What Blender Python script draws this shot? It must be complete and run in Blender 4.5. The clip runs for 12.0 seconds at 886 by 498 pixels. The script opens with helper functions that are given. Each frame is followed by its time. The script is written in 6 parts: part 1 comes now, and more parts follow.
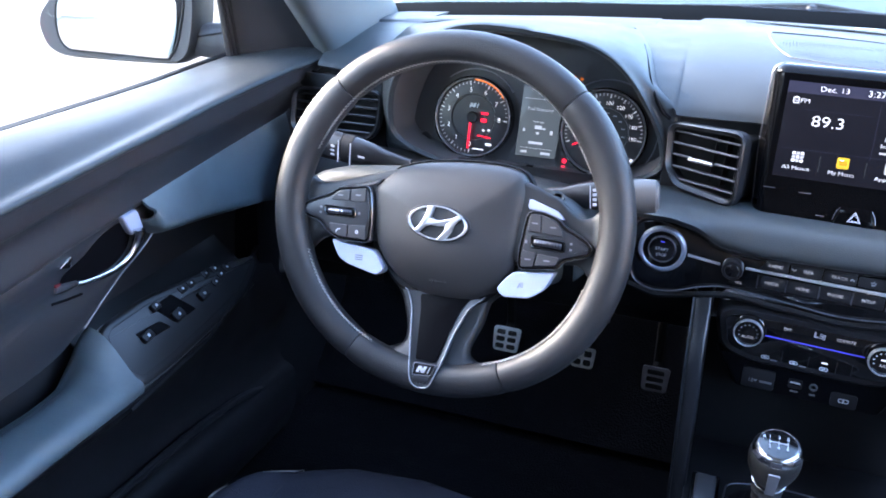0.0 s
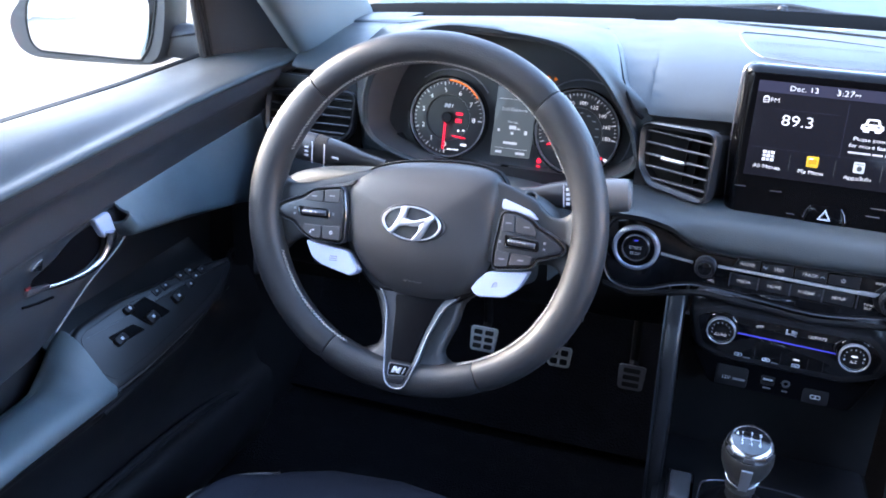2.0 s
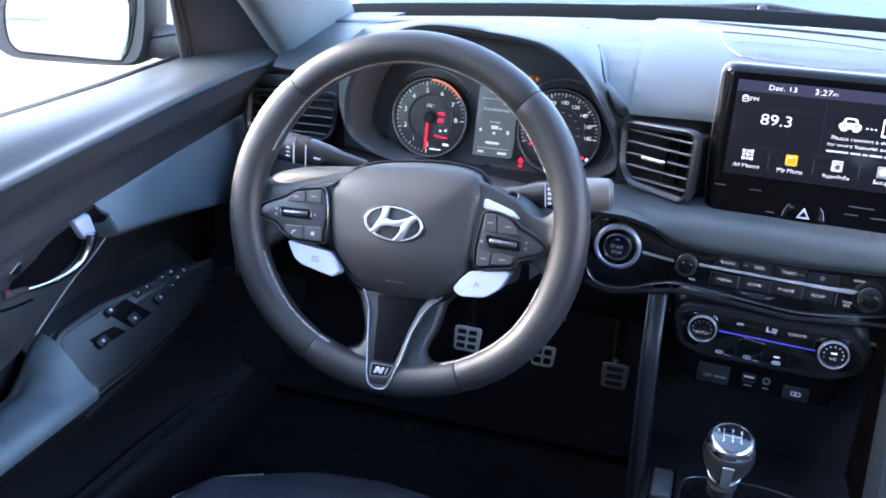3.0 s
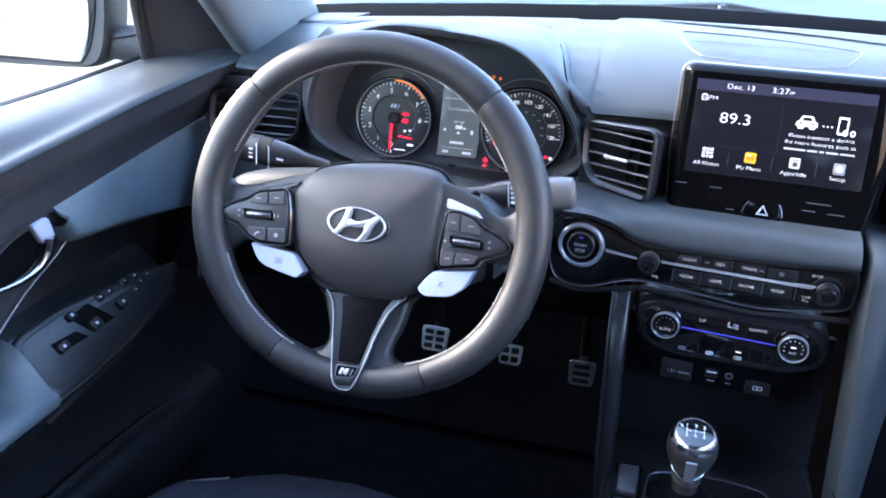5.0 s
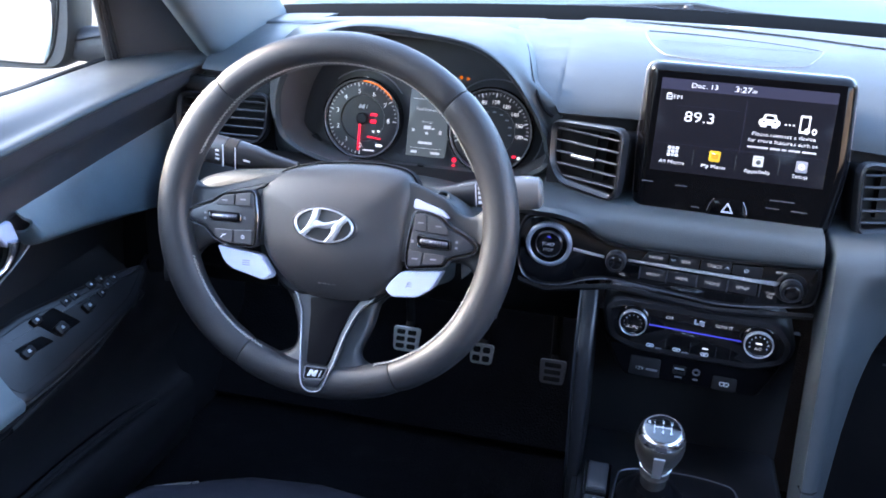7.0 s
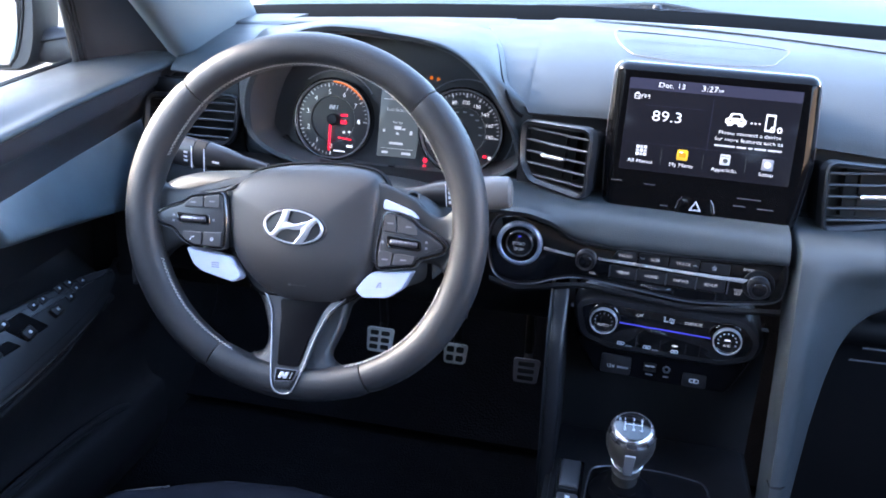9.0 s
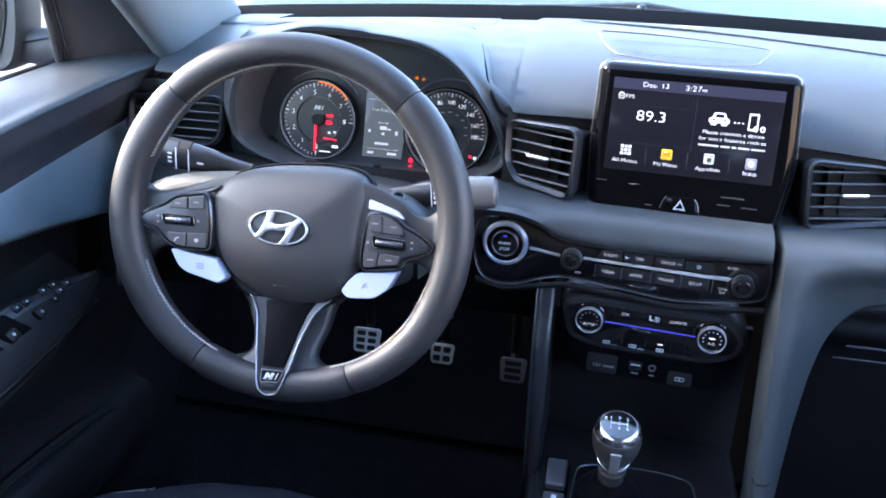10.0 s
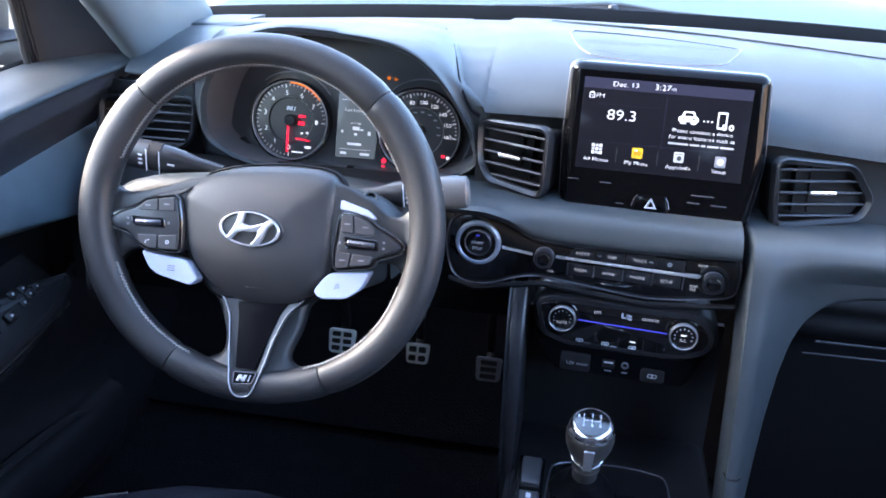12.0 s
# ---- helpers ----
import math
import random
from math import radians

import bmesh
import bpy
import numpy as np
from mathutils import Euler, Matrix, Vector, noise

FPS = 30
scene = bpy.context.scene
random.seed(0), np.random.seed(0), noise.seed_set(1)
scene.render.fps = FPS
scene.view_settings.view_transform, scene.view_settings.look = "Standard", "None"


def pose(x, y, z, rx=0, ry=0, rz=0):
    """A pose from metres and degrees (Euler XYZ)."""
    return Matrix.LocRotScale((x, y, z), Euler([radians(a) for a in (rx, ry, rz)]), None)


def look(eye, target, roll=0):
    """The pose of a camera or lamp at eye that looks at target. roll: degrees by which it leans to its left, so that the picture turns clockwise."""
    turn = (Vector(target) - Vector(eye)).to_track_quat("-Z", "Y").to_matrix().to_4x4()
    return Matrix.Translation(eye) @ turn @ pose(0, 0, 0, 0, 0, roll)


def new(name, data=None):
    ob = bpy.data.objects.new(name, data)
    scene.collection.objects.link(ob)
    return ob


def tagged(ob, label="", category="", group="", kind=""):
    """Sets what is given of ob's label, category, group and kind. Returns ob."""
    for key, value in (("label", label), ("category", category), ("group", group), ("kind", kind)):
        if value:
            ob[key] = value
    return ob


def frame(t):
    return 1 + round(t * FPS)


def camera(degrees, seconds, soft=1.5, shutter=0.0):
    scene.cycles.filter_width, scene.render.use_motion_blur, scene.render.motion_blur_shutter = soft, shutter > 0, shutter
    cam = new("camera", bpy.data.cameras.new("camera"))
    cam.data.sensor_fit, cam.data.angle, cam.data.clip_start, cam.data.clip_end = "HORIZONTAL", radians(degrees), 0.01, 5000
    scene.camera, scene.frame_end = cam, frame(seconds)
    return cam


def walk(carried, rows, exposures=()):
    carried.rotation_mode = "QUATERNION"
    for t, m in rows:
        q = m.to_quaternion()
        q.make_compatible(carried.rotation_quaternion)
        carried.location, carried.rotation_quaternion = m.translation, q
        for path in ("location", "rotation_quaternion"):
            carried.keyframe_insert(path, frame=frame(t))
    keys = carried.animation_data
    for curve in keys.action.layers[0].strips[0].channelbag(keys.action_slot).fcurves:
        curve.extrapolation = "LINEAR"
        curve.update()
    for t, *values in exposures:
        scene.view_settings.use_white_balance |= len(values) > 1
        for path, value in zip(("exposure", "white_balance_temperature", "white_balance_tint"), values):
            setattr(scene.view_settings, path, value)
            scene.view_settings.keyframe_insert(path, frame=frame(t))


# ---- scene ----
cam = camera(54.88, 12.0, soft=1.8)
EXPOSURE, KELVIN, TINT = 4.68, 6150, 17
# seconds, x, y, z, yaw, pitch, lean to the right
ROWS = [
    (0.0, -0.0983, -0.7614, 0.9861, 19.087, -21.339, -2.507),
    (0.5, -0.0966, -0.7611, 0.9860, 18.914, -21.305, -2.530),
    (1.0, -0.0950, -0.7607, 0.9859, 18.605, -21.273, -2.552),
    (1.5, -0.0932, -0.7603, 0.9859, 18.201, -21.244, -2.574),
    (2.0, -0.0914, -0.7599, 0.9859, 17.736, -21.218, -2.595),
    (2.5, -0.0896, -0.7595, 0.9860, 17.234, -21.193, -2.616),
    (3.0, -0.0876, -0.7591, 0.9861, 16.716, -21.170, -2.636),
    (5.0, -0.0792, -0.7573, 0.9869, 14.731, -21.092, -2.712),
    (5.5, -0.0770, -0.7569, 0.9871, 14.281, -21.075, -2.729),
    (6.0, -0.0749, -0.7564, 0.9874, 13.851, -21.058, -2.746),
    (6.5, -0.0728, -0.7560, 0.9877, 13.436, -21.041, -2.762),
    (7.0, -0.0707, -0.7557, 0.9879, 13.032, -21.025, -2.778),
    (9.0, -0.0632, -0.7545, 0.9888, 11.440, -20.956, -2.834),
    (9.5, -0.0615, -0.7543, 0.9890, 11.034, -20.936, -2.847),
    (10.0, -0.0599, -0.7541, 0.9891, 10.627, -20.916, -2.858),
    (10.5, -0.0582, -0.7540, 0.9892, 10.222, -20.894, -2.869),
    (11.0, -0.0565, -0.7540, 0.9893, 9.831, -20.870, -2.879),
    (11.5, -0.0547, -0.7540, 0.9893, 9.468, -20.844, -2.889),
    (12.0, -0.0527, -0.7541, 0.9892, 9.150, -20.817, -2.897),
]
walk(cam, [(t, pose(x, y, z, 0, 0, yaw) @ pose(0, 0, 0, 90 + pitch, 0, 0) @ pose(0, 0, 0, 0, 0, -lean)) for t, x, y, z, yaw, pitch, lean in ROWS],
     exposures=[(0.0, EXPOSURE, KELVIN, TINT)])

# ---- world, sun, exposure ----
world = bpy.data.worlds.new("sky")
scene.world = world
world.use_nodes = True
_wn = world.node_tree.nodes
_sky = _wn.new("ShaderNodeTexSky")
_sky.sky_type = "NISHITA"
_sky.sun_disc = False
_sky.sun_elevation = radians(26.0)
_sky.sun_rotation = radians(276.0)
_sky.dust_density = 2.0
world.node_tree.links.new(_sky.outputs[0], _wn["Background"].inputs[0])
_wn["Background"].inputs[1].default_value = 0.15
sun = new("sun", bpy.data.lights.new("sun", "SUN"))
sun.data.energy, sun.data.angle, sun.data.color = 0.62, radians(12), (1.0, 0.88, 0.72)
sun.matrix_world = look((-6.0, 0.63, 2.94), (0, 0, 0))

# ---- materials ----


def material(name, color, rough=0.5, metal=0.0, grain=0.0, grain_size=0.0008, vary=0.12, coat=0.0, emit=None, power=1.0, spec=0.5, vary_size=0.05):
    """A surface with fine relief and slow variation of its colour and gloss."""
    m = bpy.data.materials.new(name)
    m.use_nodes = True
    nt = m.node_tree
    p = nt.nodes["Principled BSDF"]
    p.inputs["Base Color"].default_value = (*color, 1)
    p.inputs["Roughness"].default_value = rough
    p.inputs["Metallic"].default_value = metal
    p.inputs["Coat Weight"].default_value = coat
    p.inputs["Coat Roughness"].default_value = 0.06
    p.inputs["Specular IOR Level"].default_value = spec
    if emit:
        p.inputs["Emission Color"].default_value = (*emit, 1)
        p.inputs["Emission Strength"].default_value = power
        p.inputs["Roughness"].default_value = 0.12
        p.inputs["Specular IOR Level"].default_value = 0.08
        return m
    tc = nt.nodes.new("ShaderNodeTexCoord")
    big = nt.nodes.new("ShaderNodeTexNoise")
    big.inputs["Scale"].default_value = 1 / vary_size
    big.inputs["Detail"].default_value = 6
    nt.links.new(tc.outputs["Object"], big.inputs["Vector"])
    mr = nt.nodes.new("ShaderNodeMapRange")
    mr.inputs[1].default_value, mr.inputs[2].default_value = 0.3, 0.7
    mr.inputs[3].default_value, mr.inputs[4].default_value = 1 - vary, 1 + vary
    nt.links.new(big.outputs["Fac"], mr.inputs[0])
    mix = nt.nodes.new("ShaderNodeVectorMath")
    mix.operation = "SCALE"
    mix.inputs[0].default_value = color
    nt.links.new(mr.outputs[0], mix.inputs["Scale"])
    nt.links.new(mix.outputs[0], p.inputs["Base Color"])
    rr = nt.nodes.new("ShaderNodeMath")
    rr.operation = "MULTIPLY"
    rr.inputs[1].default_value = rough
    nt.links.new(mr.outputs[0], rr.inputs[0])
    nt.links.new(rr.outputs[0], p.inputs["Roughness"])
    if grain:
        vor = nt.nodes.new("ShaderNodeTexVoronoi")
        vor.inputs["Scale"].default_value = 1 / grain_size
        nt.links.new(tc.outputs["Object"], vor.inputs["Vector"])
        bump = nt.nodes.new("ShaderNodeBump")
        bump.inputs["Strength"].default_value = grain
        bump.inputs["Distance"].default_value = grain_size * 0.3
        nt.links.new(vor.outputs["Distance"], bump.inputs["Height"])
        nt.links.new(bump.outputs[0], p.inputs["Normal"])
    return m


def glass_material(name, tint):
    m = bpy.data.materials.new(name)
    m.use_nodes = True
    nt = m.node_tree
    nt.nodes.remove(nt.nodes["Principled BSDF"])
    out = nt.nodes["Material Output"]
    tr, gl, lw, pw, ma, mx = (nt.nodes.new("ShaderNode" + k) for k in ("BsdfTransparent", "BsdfGlossy", "LayerWeight", "Math", "Math", "MixShader"))
    tr.inputs[0].default_value = (*tint, 1)
    gl.inputs["Roughness"].default_value = 0.02
    lw.inputs[0].default_value = 0.5
    pw.operation, ma.operation = "POWER", "MULTIPLY_ADD"
    pw.inputs[1].default_value, ma.inputs[1].default_value, ma.inputs[2].default_value = 5.0, 0.9, 0.03
    nt.links.new(lw.outputs["Facing"], pw.inputs[0])
    nt.links.new(pw.outputs[0], ma.inputs[0])
    nt.links.new(ma.outputs[0], mx.inputs[0])
    nt.links.new(tr.outputs[0], mx.inputs[1])
    nt.links.new(gl.outputs[0], mx.inputs[2])
    nt.links.new(mx.outputs[0], out.inputs[0])
    return m


DOORSOFT = material("blue_grey_leatherette", (0.086, 0.112, 0.128), 0.42, grain=0.35, grain_size=0.0012)
SOFT = material("soft_dash_plastic", (0.032, 0.038, 0.042), 0.46, spec=0.34, grain=0.35, grain_size=0.0012)
HARD = material("hard_dark_plastic", (0.009, 0.009, 0.011), 0.45, spec=0.35, grain=0.25, grain_size=0.0010)
DARK = material("matt_black_plastic", (0.0068, 0.0069, 0.0080), 0.6, spec=0.25, grain=0.2, grain_size=0.0010)
LEATHER = material("black_leather", (0.017, 0.0172, 0.019), 0.47, spec=0.5, grain=0.5, grain_size=0.0011, vary=0.15)
PERFORATED = material("perforated_leather", (0.019, 0.0192, 0.021), 0.47, spec=0.5, grain=0.45, grain_size=0.0011, vary=0.1)
PAD = material("airbag_cover_plastic", (0.036, 0.035, 0.036), 0.46, grain=0.3, grain_size=0.0009, vary=0.08)
BUTTON = material("grey_button_plastic", (0.036, 0.036, 0.040), 0.4, grain=0.1, grain_size=0.0006, vary=0.06)
GLOSS = material("piano_black", (0.006, 0.006, 0.007), 0.08, coat=0.6, vary=0.05)
STALK = material("grey_stalk_plastic", (0.105, 0.100, 0.098), 0.42, grain=0.15, grain_size=0.0008, vary=0.06)
KNOB = material("warm_grey_leather", (0.029, 0.026, 0.024), 0.42, grain=0.5, grain_size=0.0010, vary=0.12)
PANEL = material("dark_switch_panel", (0.026, 0.027, 0.031), 0.36, grain=0.1, grain_size=0.0008, vary=0.06)
SWITCHPANEL = material("black_satin_panel", (0.013, 0.0135, 0.016), 0.34, grain=0.1, grain_size=0.0008, vary=0.06)
SCREENCASE = material("black_lacquer", (0.0025, 0.0025, 0.003), 0.08, spec=0.12, vary=0.04)
GLOVE = material("dull_black_plastic", (0.0050, 0.0050, 0.0062), 0.55, spec=0.15, vary=0.1)
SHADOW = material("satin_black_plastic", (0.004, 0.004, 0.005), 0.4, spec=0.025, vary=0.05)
SILVER = material("satin_silver_paint", (0.52, 0.53, 0.56), 0.33, metal=0.45, vary=0.05)
TRIMLINE = material("pale_satin_metal", (0.36, 0.36, 0.38), 0.32, metal=0.6, vary=0.05)
TRIMBRIGHT = material("satin_bright_metal", (0.62, 0.63, 0.66), 0.30, metal=0.7, vary=0.08, vary_size=0.01)
OUTLINE = material("thin_satin_metal", (0.17, 0.17, 0.18), 0.35, metal=0.5, vary=0.05)
RINGBLUE = material("blue_grey_metal", (0.26, 0.30, 0.38), 0.36, metal=0.5, vary=0.10, vary_size=0.01)
# the cream render darkened in colour to stand as less brightly lit
CREAM_DIM = material("dimmed_cream_render", (0.44, 0.36, 0.29), 0.9, grain=0.4, grain_size=0.03, vary=0.06, vary_size=1.5)
CREAM = material("cream_render", (0.72, 0.58, 0.45), 0.9, grain=0.4, grain_size=0.03, vary=0.06, vary_size=1.5)
REARCLOTH = material("warm_grey_cloth", (0.055, 0.046, 0.038), 0.9, grain=0.5, grain_size=0.003, vary=0.15)
SATIN = material("satin_chrome", (0.62, 0.62, 0.64), 0.25, metal=1.0, vary=0.06)
FINE = material("matt_blue_grey_plastic", (0.060, 0.075, 0.090), 0.8, spec=0.2)
# lining and dial face lightened to stand for haze on the cluster's glass
HOODLINING = material("hazed_hood_lining", (0.060, 0.058, 0.060), 0.5, grain=0.2, grain_size=0.0010)
DIALFACE = material("hazed_dial_face", (0.013, 0.0125, 0.014), 0.35, vary=0.05)
DIMTRIM = material("dark_satin_trim", (0.16, 0.16, 0.18), 0.3, metal=0.8, vary=0.06)
PALEBLUE = material("pale_blue_paint", (0.40, 0.45, 0.60), 0.4, vary=0.03, coat=0.2)
CARPET = material("black_carpet", (0.0075, 0.0076, 0.0090), 0.95, spec=0.05, grain=1.0, grain_size=0.003, vary=0.3)
FABRIC = material("black_seat_fabric", (0.016, 0.017, 0.024), 0.85, spec=0.1, grain=0.8, grain_size=0.0015, vary=0.2)
THREAD = material("grey_thread", (0.52, 0.50, 0.47), 0.7)
STEEL = material("brushed_steel", (0.74, 0.74, 0.74), 0.45, metal=0.7, vary=0.12, vary_size=0.01)
RUBBER = material("black_rubber", (0.012, 0.012, 0.012), 0.75, grain=0.3)
PAINT = material("pale_blue_car_paint", (0.034, 0.050, 0.052), 0.55, spec=0.1, vary=0.02)
# body paint darkened to grey to stand for the mirror's shaded side
SHADEDPAINT = material("shaded_mirror_paint", (0.030, 0.029, 0.034), 0.5, vary=0.06)
CONCRETE = material("pale_concrete", (0.140, 0.112, 0.091), 0.9, grain=0.5, grain_size=0.02, vary=0.12, vary_size=2.0)
PILLAR = material("pale_grey_trim", (0.085, 0.102, 0.112), 0.6, grain=0.3, grain_size=0.0012)
LINING = material("dark_grey_headlining", (0.16, 0.145, 0.13), 0.9, grain=0.3, grain_size=0.002)
MIRROR = material("mirror_silver", (0.92, 0.92, 0.92), 0.01, metal=1.0, vary=0.0)
GLASS = glass_material("clear_glass", (0.93, 0.97, 0.96))
RED = material("red_lamp", (0.2, 0.0, 0.0), emit=(1.0, 0.02, 0.05), power=0.11)
REDFLAG = material("dark_red_plastic", (0.16, 0.01, 0.012), 0.5)
ORANGE = material("orange_lamp", (0.2, 0.05, 0.0), emit=(1.0, 0.22, 0.02), power=0.10)
DIMORANGE = material("dim_orange_lamp", (0.2, 0.05, 0.0), emit=(1.0, 0.22, 0.02), power=0.03)
WHITE = material("white_backlit_print", (0.5, 0.5, 0.5), emit=(0.95, 0.97, 1.0), power=0.040)
DIMWHITE = material("dim_backlit_print", (0.3, 0.3, 0.3), emit=(0.85, 0.90, 1.0), power=0.020)
PRINT = material("white_print", (0.55, 0.56, 0.60), 0.5)
DIMPRINT = material("grey_print", (0.20, 0.20, 0.22), 0.5)
FAINTPRINT = material("faint_grey_print", (0.060, 0.060, 0.066), 0.5)
SCREEN = material("lit_dark_screen", (0.004, 0.004, 0.005), emit=(0.018, 0.019, 0.030), power=0.028)
SCREENTOP = material("lit_blue_screen_band", (0.01, 0.01, 0.012), emit=(0.05, 0.055, 0.11), power=0.04)
GREYSCREEN = material("lit_grey_screen", (0.02, 0.02, 0.02), emit=(0.15, 0.19, 0.22), power=0.030)
YELLOW = material("lit_yellow_icon", (0.3, 0.2, 0.0), emit=(0.95, 0.62, 0.12), power=0.028)
BLUELINE = material("blue_light_line", (0.02, 0.02, 0.2), emit=(0.12, 0.14, 0.95), power=0.022)
SKIRT = material("black_frit", (0.0010, 0.0011, 0.0012), 0.6, vary=0.05, spec=0.02)

# ---- building helpers ----


def frame_of(origin, u, v):
    """A pose whose x runs along u, y along v and z out of the surface."""
    u, v = Vector(u).normalized(), Vector(v)
    n = u.cross(v).normalized()
    v = n.cross(u)
    m = Matrix((u, v, n)).transposed().to_4x4()
    m.translation = origin
    return m


def thing(name, label, category, m=None, group="", kind=""):
    ob = new(name)
    ob.empty_display_size = 0.02
    if m is not None:
        ob.matrix_world = m
    return tagged(ob, label, category, group, kind)


def to_mesh(name, bm, mat, angle=35):
    bmesh.ops.recalc_face_normals(bm, faces=bm.faces)
    me = bpy.data.meshes.new(name)
    bm.to_mesh(me)
    bm.free()
    me.materials.append(mat)
    me.shade_smooth()
    me.set_sharp_from_angle(angle=radians(angle))
    return me


def part(name, bm, mat, parent, label="", m=None, angle=35):
    ob = new(name, to_mesh(name, bm, mat, angle))
    ob.parent = parent
    if m is not None:
        ob.matrix_basis = m
    return tagged(ob, label)


def solid(name, bm, mat, label, category, m=None, group="", kind="", angle=35):
    ob = new(name, to_mesh(name, bm, mat, angle))
    if m is not None:
        ob.matrix_world = m
    return tagged(ob, label, category, group, kind)


def curve(pts, n=6, closed=True):
    """A smooth run of points through the given ones."""
    pts = [Vector(p) for p in pts]
    k, out = len(pts), []
    for i in range(k if closed else k - 1):
        if closed:
            a, b, c, d = pts[i - 1], pts[i], pts[(i + 1) % k], pts[(i + 2) % k]
        else:
            a, b, c, d = pts[max(i - 1, 0)], pts[i], pts[i + 1], pts[min(i + 2, k - 1)]
        for j in range(n):
            t = j / n
            out.append(0.5 * ((2 * b) + (c - a) * t + (2 * a - 5 * b + 4 * c - d) * t * t + (3 * b - a - 3 * c + d) * t ** 3))
    if not closed:
        out.append(pts[-1])
    return out


def rounded(x0, y0, x1, y1, r, n=5):
    out = []
    for cx, cy, a in ((x1 - r, y1 - r, 0), (x0 + r, y1 - r, 90), (x0 + r, y0 + r, 180), (x1 - r, y0 + r, 270)):
        for i in range(n + 1):
            t = radians(a + 90 * i / n)
            out.append(Vector((cx + r * math.cos(t), cy + r * math.sin(t))))
    return out


def corners(pts, r, n=4):
    """A polygon with its corners rounded off."""
    pts = [Vector(p[:2]) for p in pts]
    out = []
    for i, p in enumerate(pts):
        a, b = pts[i - 1] - p, pts[(i + 1) % len(pts)] - p
        s = min(r, a.length * 0.45, b.length * 0.45)
        a, b = p + a.normalized() * s, p + b.normalized() * s
        for j in range(n + 1):
            t = j / n
            out.append(a * (1 - t) ** 2 + p * 2 * t * (1 - t) + b * t * t)
    return out


def inset(pts, d):
    """The outline moved inwards by d."""
    k = len(pts)
    area = sum(pts[i - 1].x * pts[i].y - pts[i].x * pts[i - 1].y for i in range(k))
    s, out = (1 if area > 0 else -1), []
    for i, p in enumerate(pts):
        a, b = p - pts[i - 1], pts[(i + 1) % k] - p
        na, nb = Vector((-a.y, a.x)), Vector((-b.y, b.x))
        n = (na.normalized() if na.length > 1e-9 else na) + (nb.normalized() if nb.length > 1e-9 else nb)
        out.append(p + (n.normalized() * d * s if n.length > 1e-9 else n))
    return out


def slab(bm, outline, levels, scale=None):
    """A plate with that outline: levels are (inset, height) from its back to its front."""
    outline = [Vector(p[:2]) for p in outline]
    c = sum(outline, Vector((0, 0))) / len(outline)
    rings = []
    for lv in levels:
        ring = inset(outline, lv[0])
        if len(lv) > 2:
            ring = [c + (p - c) * lv[2] for p in ring]
        rings.append([bm.verts.new((p.x, p.y, lv[1])) for p in ring])
    k = len(outline)
    for a, b in zip(rings, rings[1:]):
        for i in range(k):
            bm.faces.new((a[i - 1], a[i], b[i], b[i - 1]))
    bm.faces.new(rings[0][::-1])
    bm.faces.new(rings[-1])
    return bm


def plate(outline, z0, z1, bevel=0.001):
    return slab(bmesh.new(), outline, [(0, z0), (0, z1 - bevel), (bevel * 0.3, z1 - bevel * 0.3), (bevel, z1)])


def frame_plate(outer, inner, z0, z1, bevel=0.001, zin=None):
    """A ring-shaped plate between two outlines of as many points."""
    bm = bmesh.new()
    zin = z1 if zin is None else zin
    rows = [[(p, z0) for p in outer], [(p, z1 - bevel) for p in outer], [(p, z1) for p in inset([Vector(p[:2]) for p in outer], bevel)],
            [(p, zin) for p in inset([Vector(p[:2]) for p in inner], -bevel)], [(p, zin - bevel) for p in inner], [(p, z0) for p in inner]]
    rings = [[bm.verts.new((p[0], p[1], z)) for p, z in r] for r in rows]
    k = len(outer)
    for a, b in zip(rings, rings[1:] + rings[:1]):
        for i in range(k):
            bm.faces.new((a[i - 1], a[i], b[i], b[i - 1]))
    return bm


def loft(sections, closed=False, caps=False, thick=0.0, bm=None):
    bm = bm or bmesh.new()
    rings = [[bm.verts.new(p) for p in s] for s in sections]
    k = len(rings[0])
    for a, b in zip(rings, rings[1:]):
        for i in range(0 if closed else 1, k):
            bm.faces.new((a[i - 1], a[i], b[i], b[i - 1]))
    if caps:
        bm.faces.new(rings[0][::-1])
        bm.faces.new(rings[-1])
    if thick:
        bmesh.ops.recalc_face_normals(bm, faces=bm.faces)
        bmesh.ops.solidify(bm, geom=bm.faces[:], thickness=thick)
    return bm


def tube(path, radius, closed=False, n=10, bm=None, flat=1.0, up=(0, 0, 1)):
    """A rod along a path; radius is one number or one for each point."""
    bm = bm or bmesh.new()
    path = [Vector(p) for p in path]
    k, rings = len(path), []
    for i, p in enumerate(path):
        d = (path[(i + 1) % k] - path[i - 1]) if closed or 0 < i < k - 1 else (path[1] - path[0] if i == 0 else path[-1] - path[-2])
        d.normalize()
        a = d.cross(Vector(up))
        if a.length < 1e-4:
            a = d.cross(Vector((1, 0, 0)))
        a.normalize()
        b = a.cross(d)
        r = radius[i] if isinstance(radius, (list, tuple)) else radius
        rings.append([bm.verts.new(p + a * r * math.cos(2 * math.pi * j / n) + b * r * flat * math.sin(2 * math.pi * j / n)) for j in range(n)])
    for i in range(k if closed else k - 1):
        a, b = rings[i], rings[(i + 1) % k]
        for j in range(n):
            bm.faces.new((a[j - 1], a[j], b[j], b[j - 1]))
    if not closed:
        bm.faces.new(rings[0][::-1])
        bm.faces.new(rings[-1])
    return bm


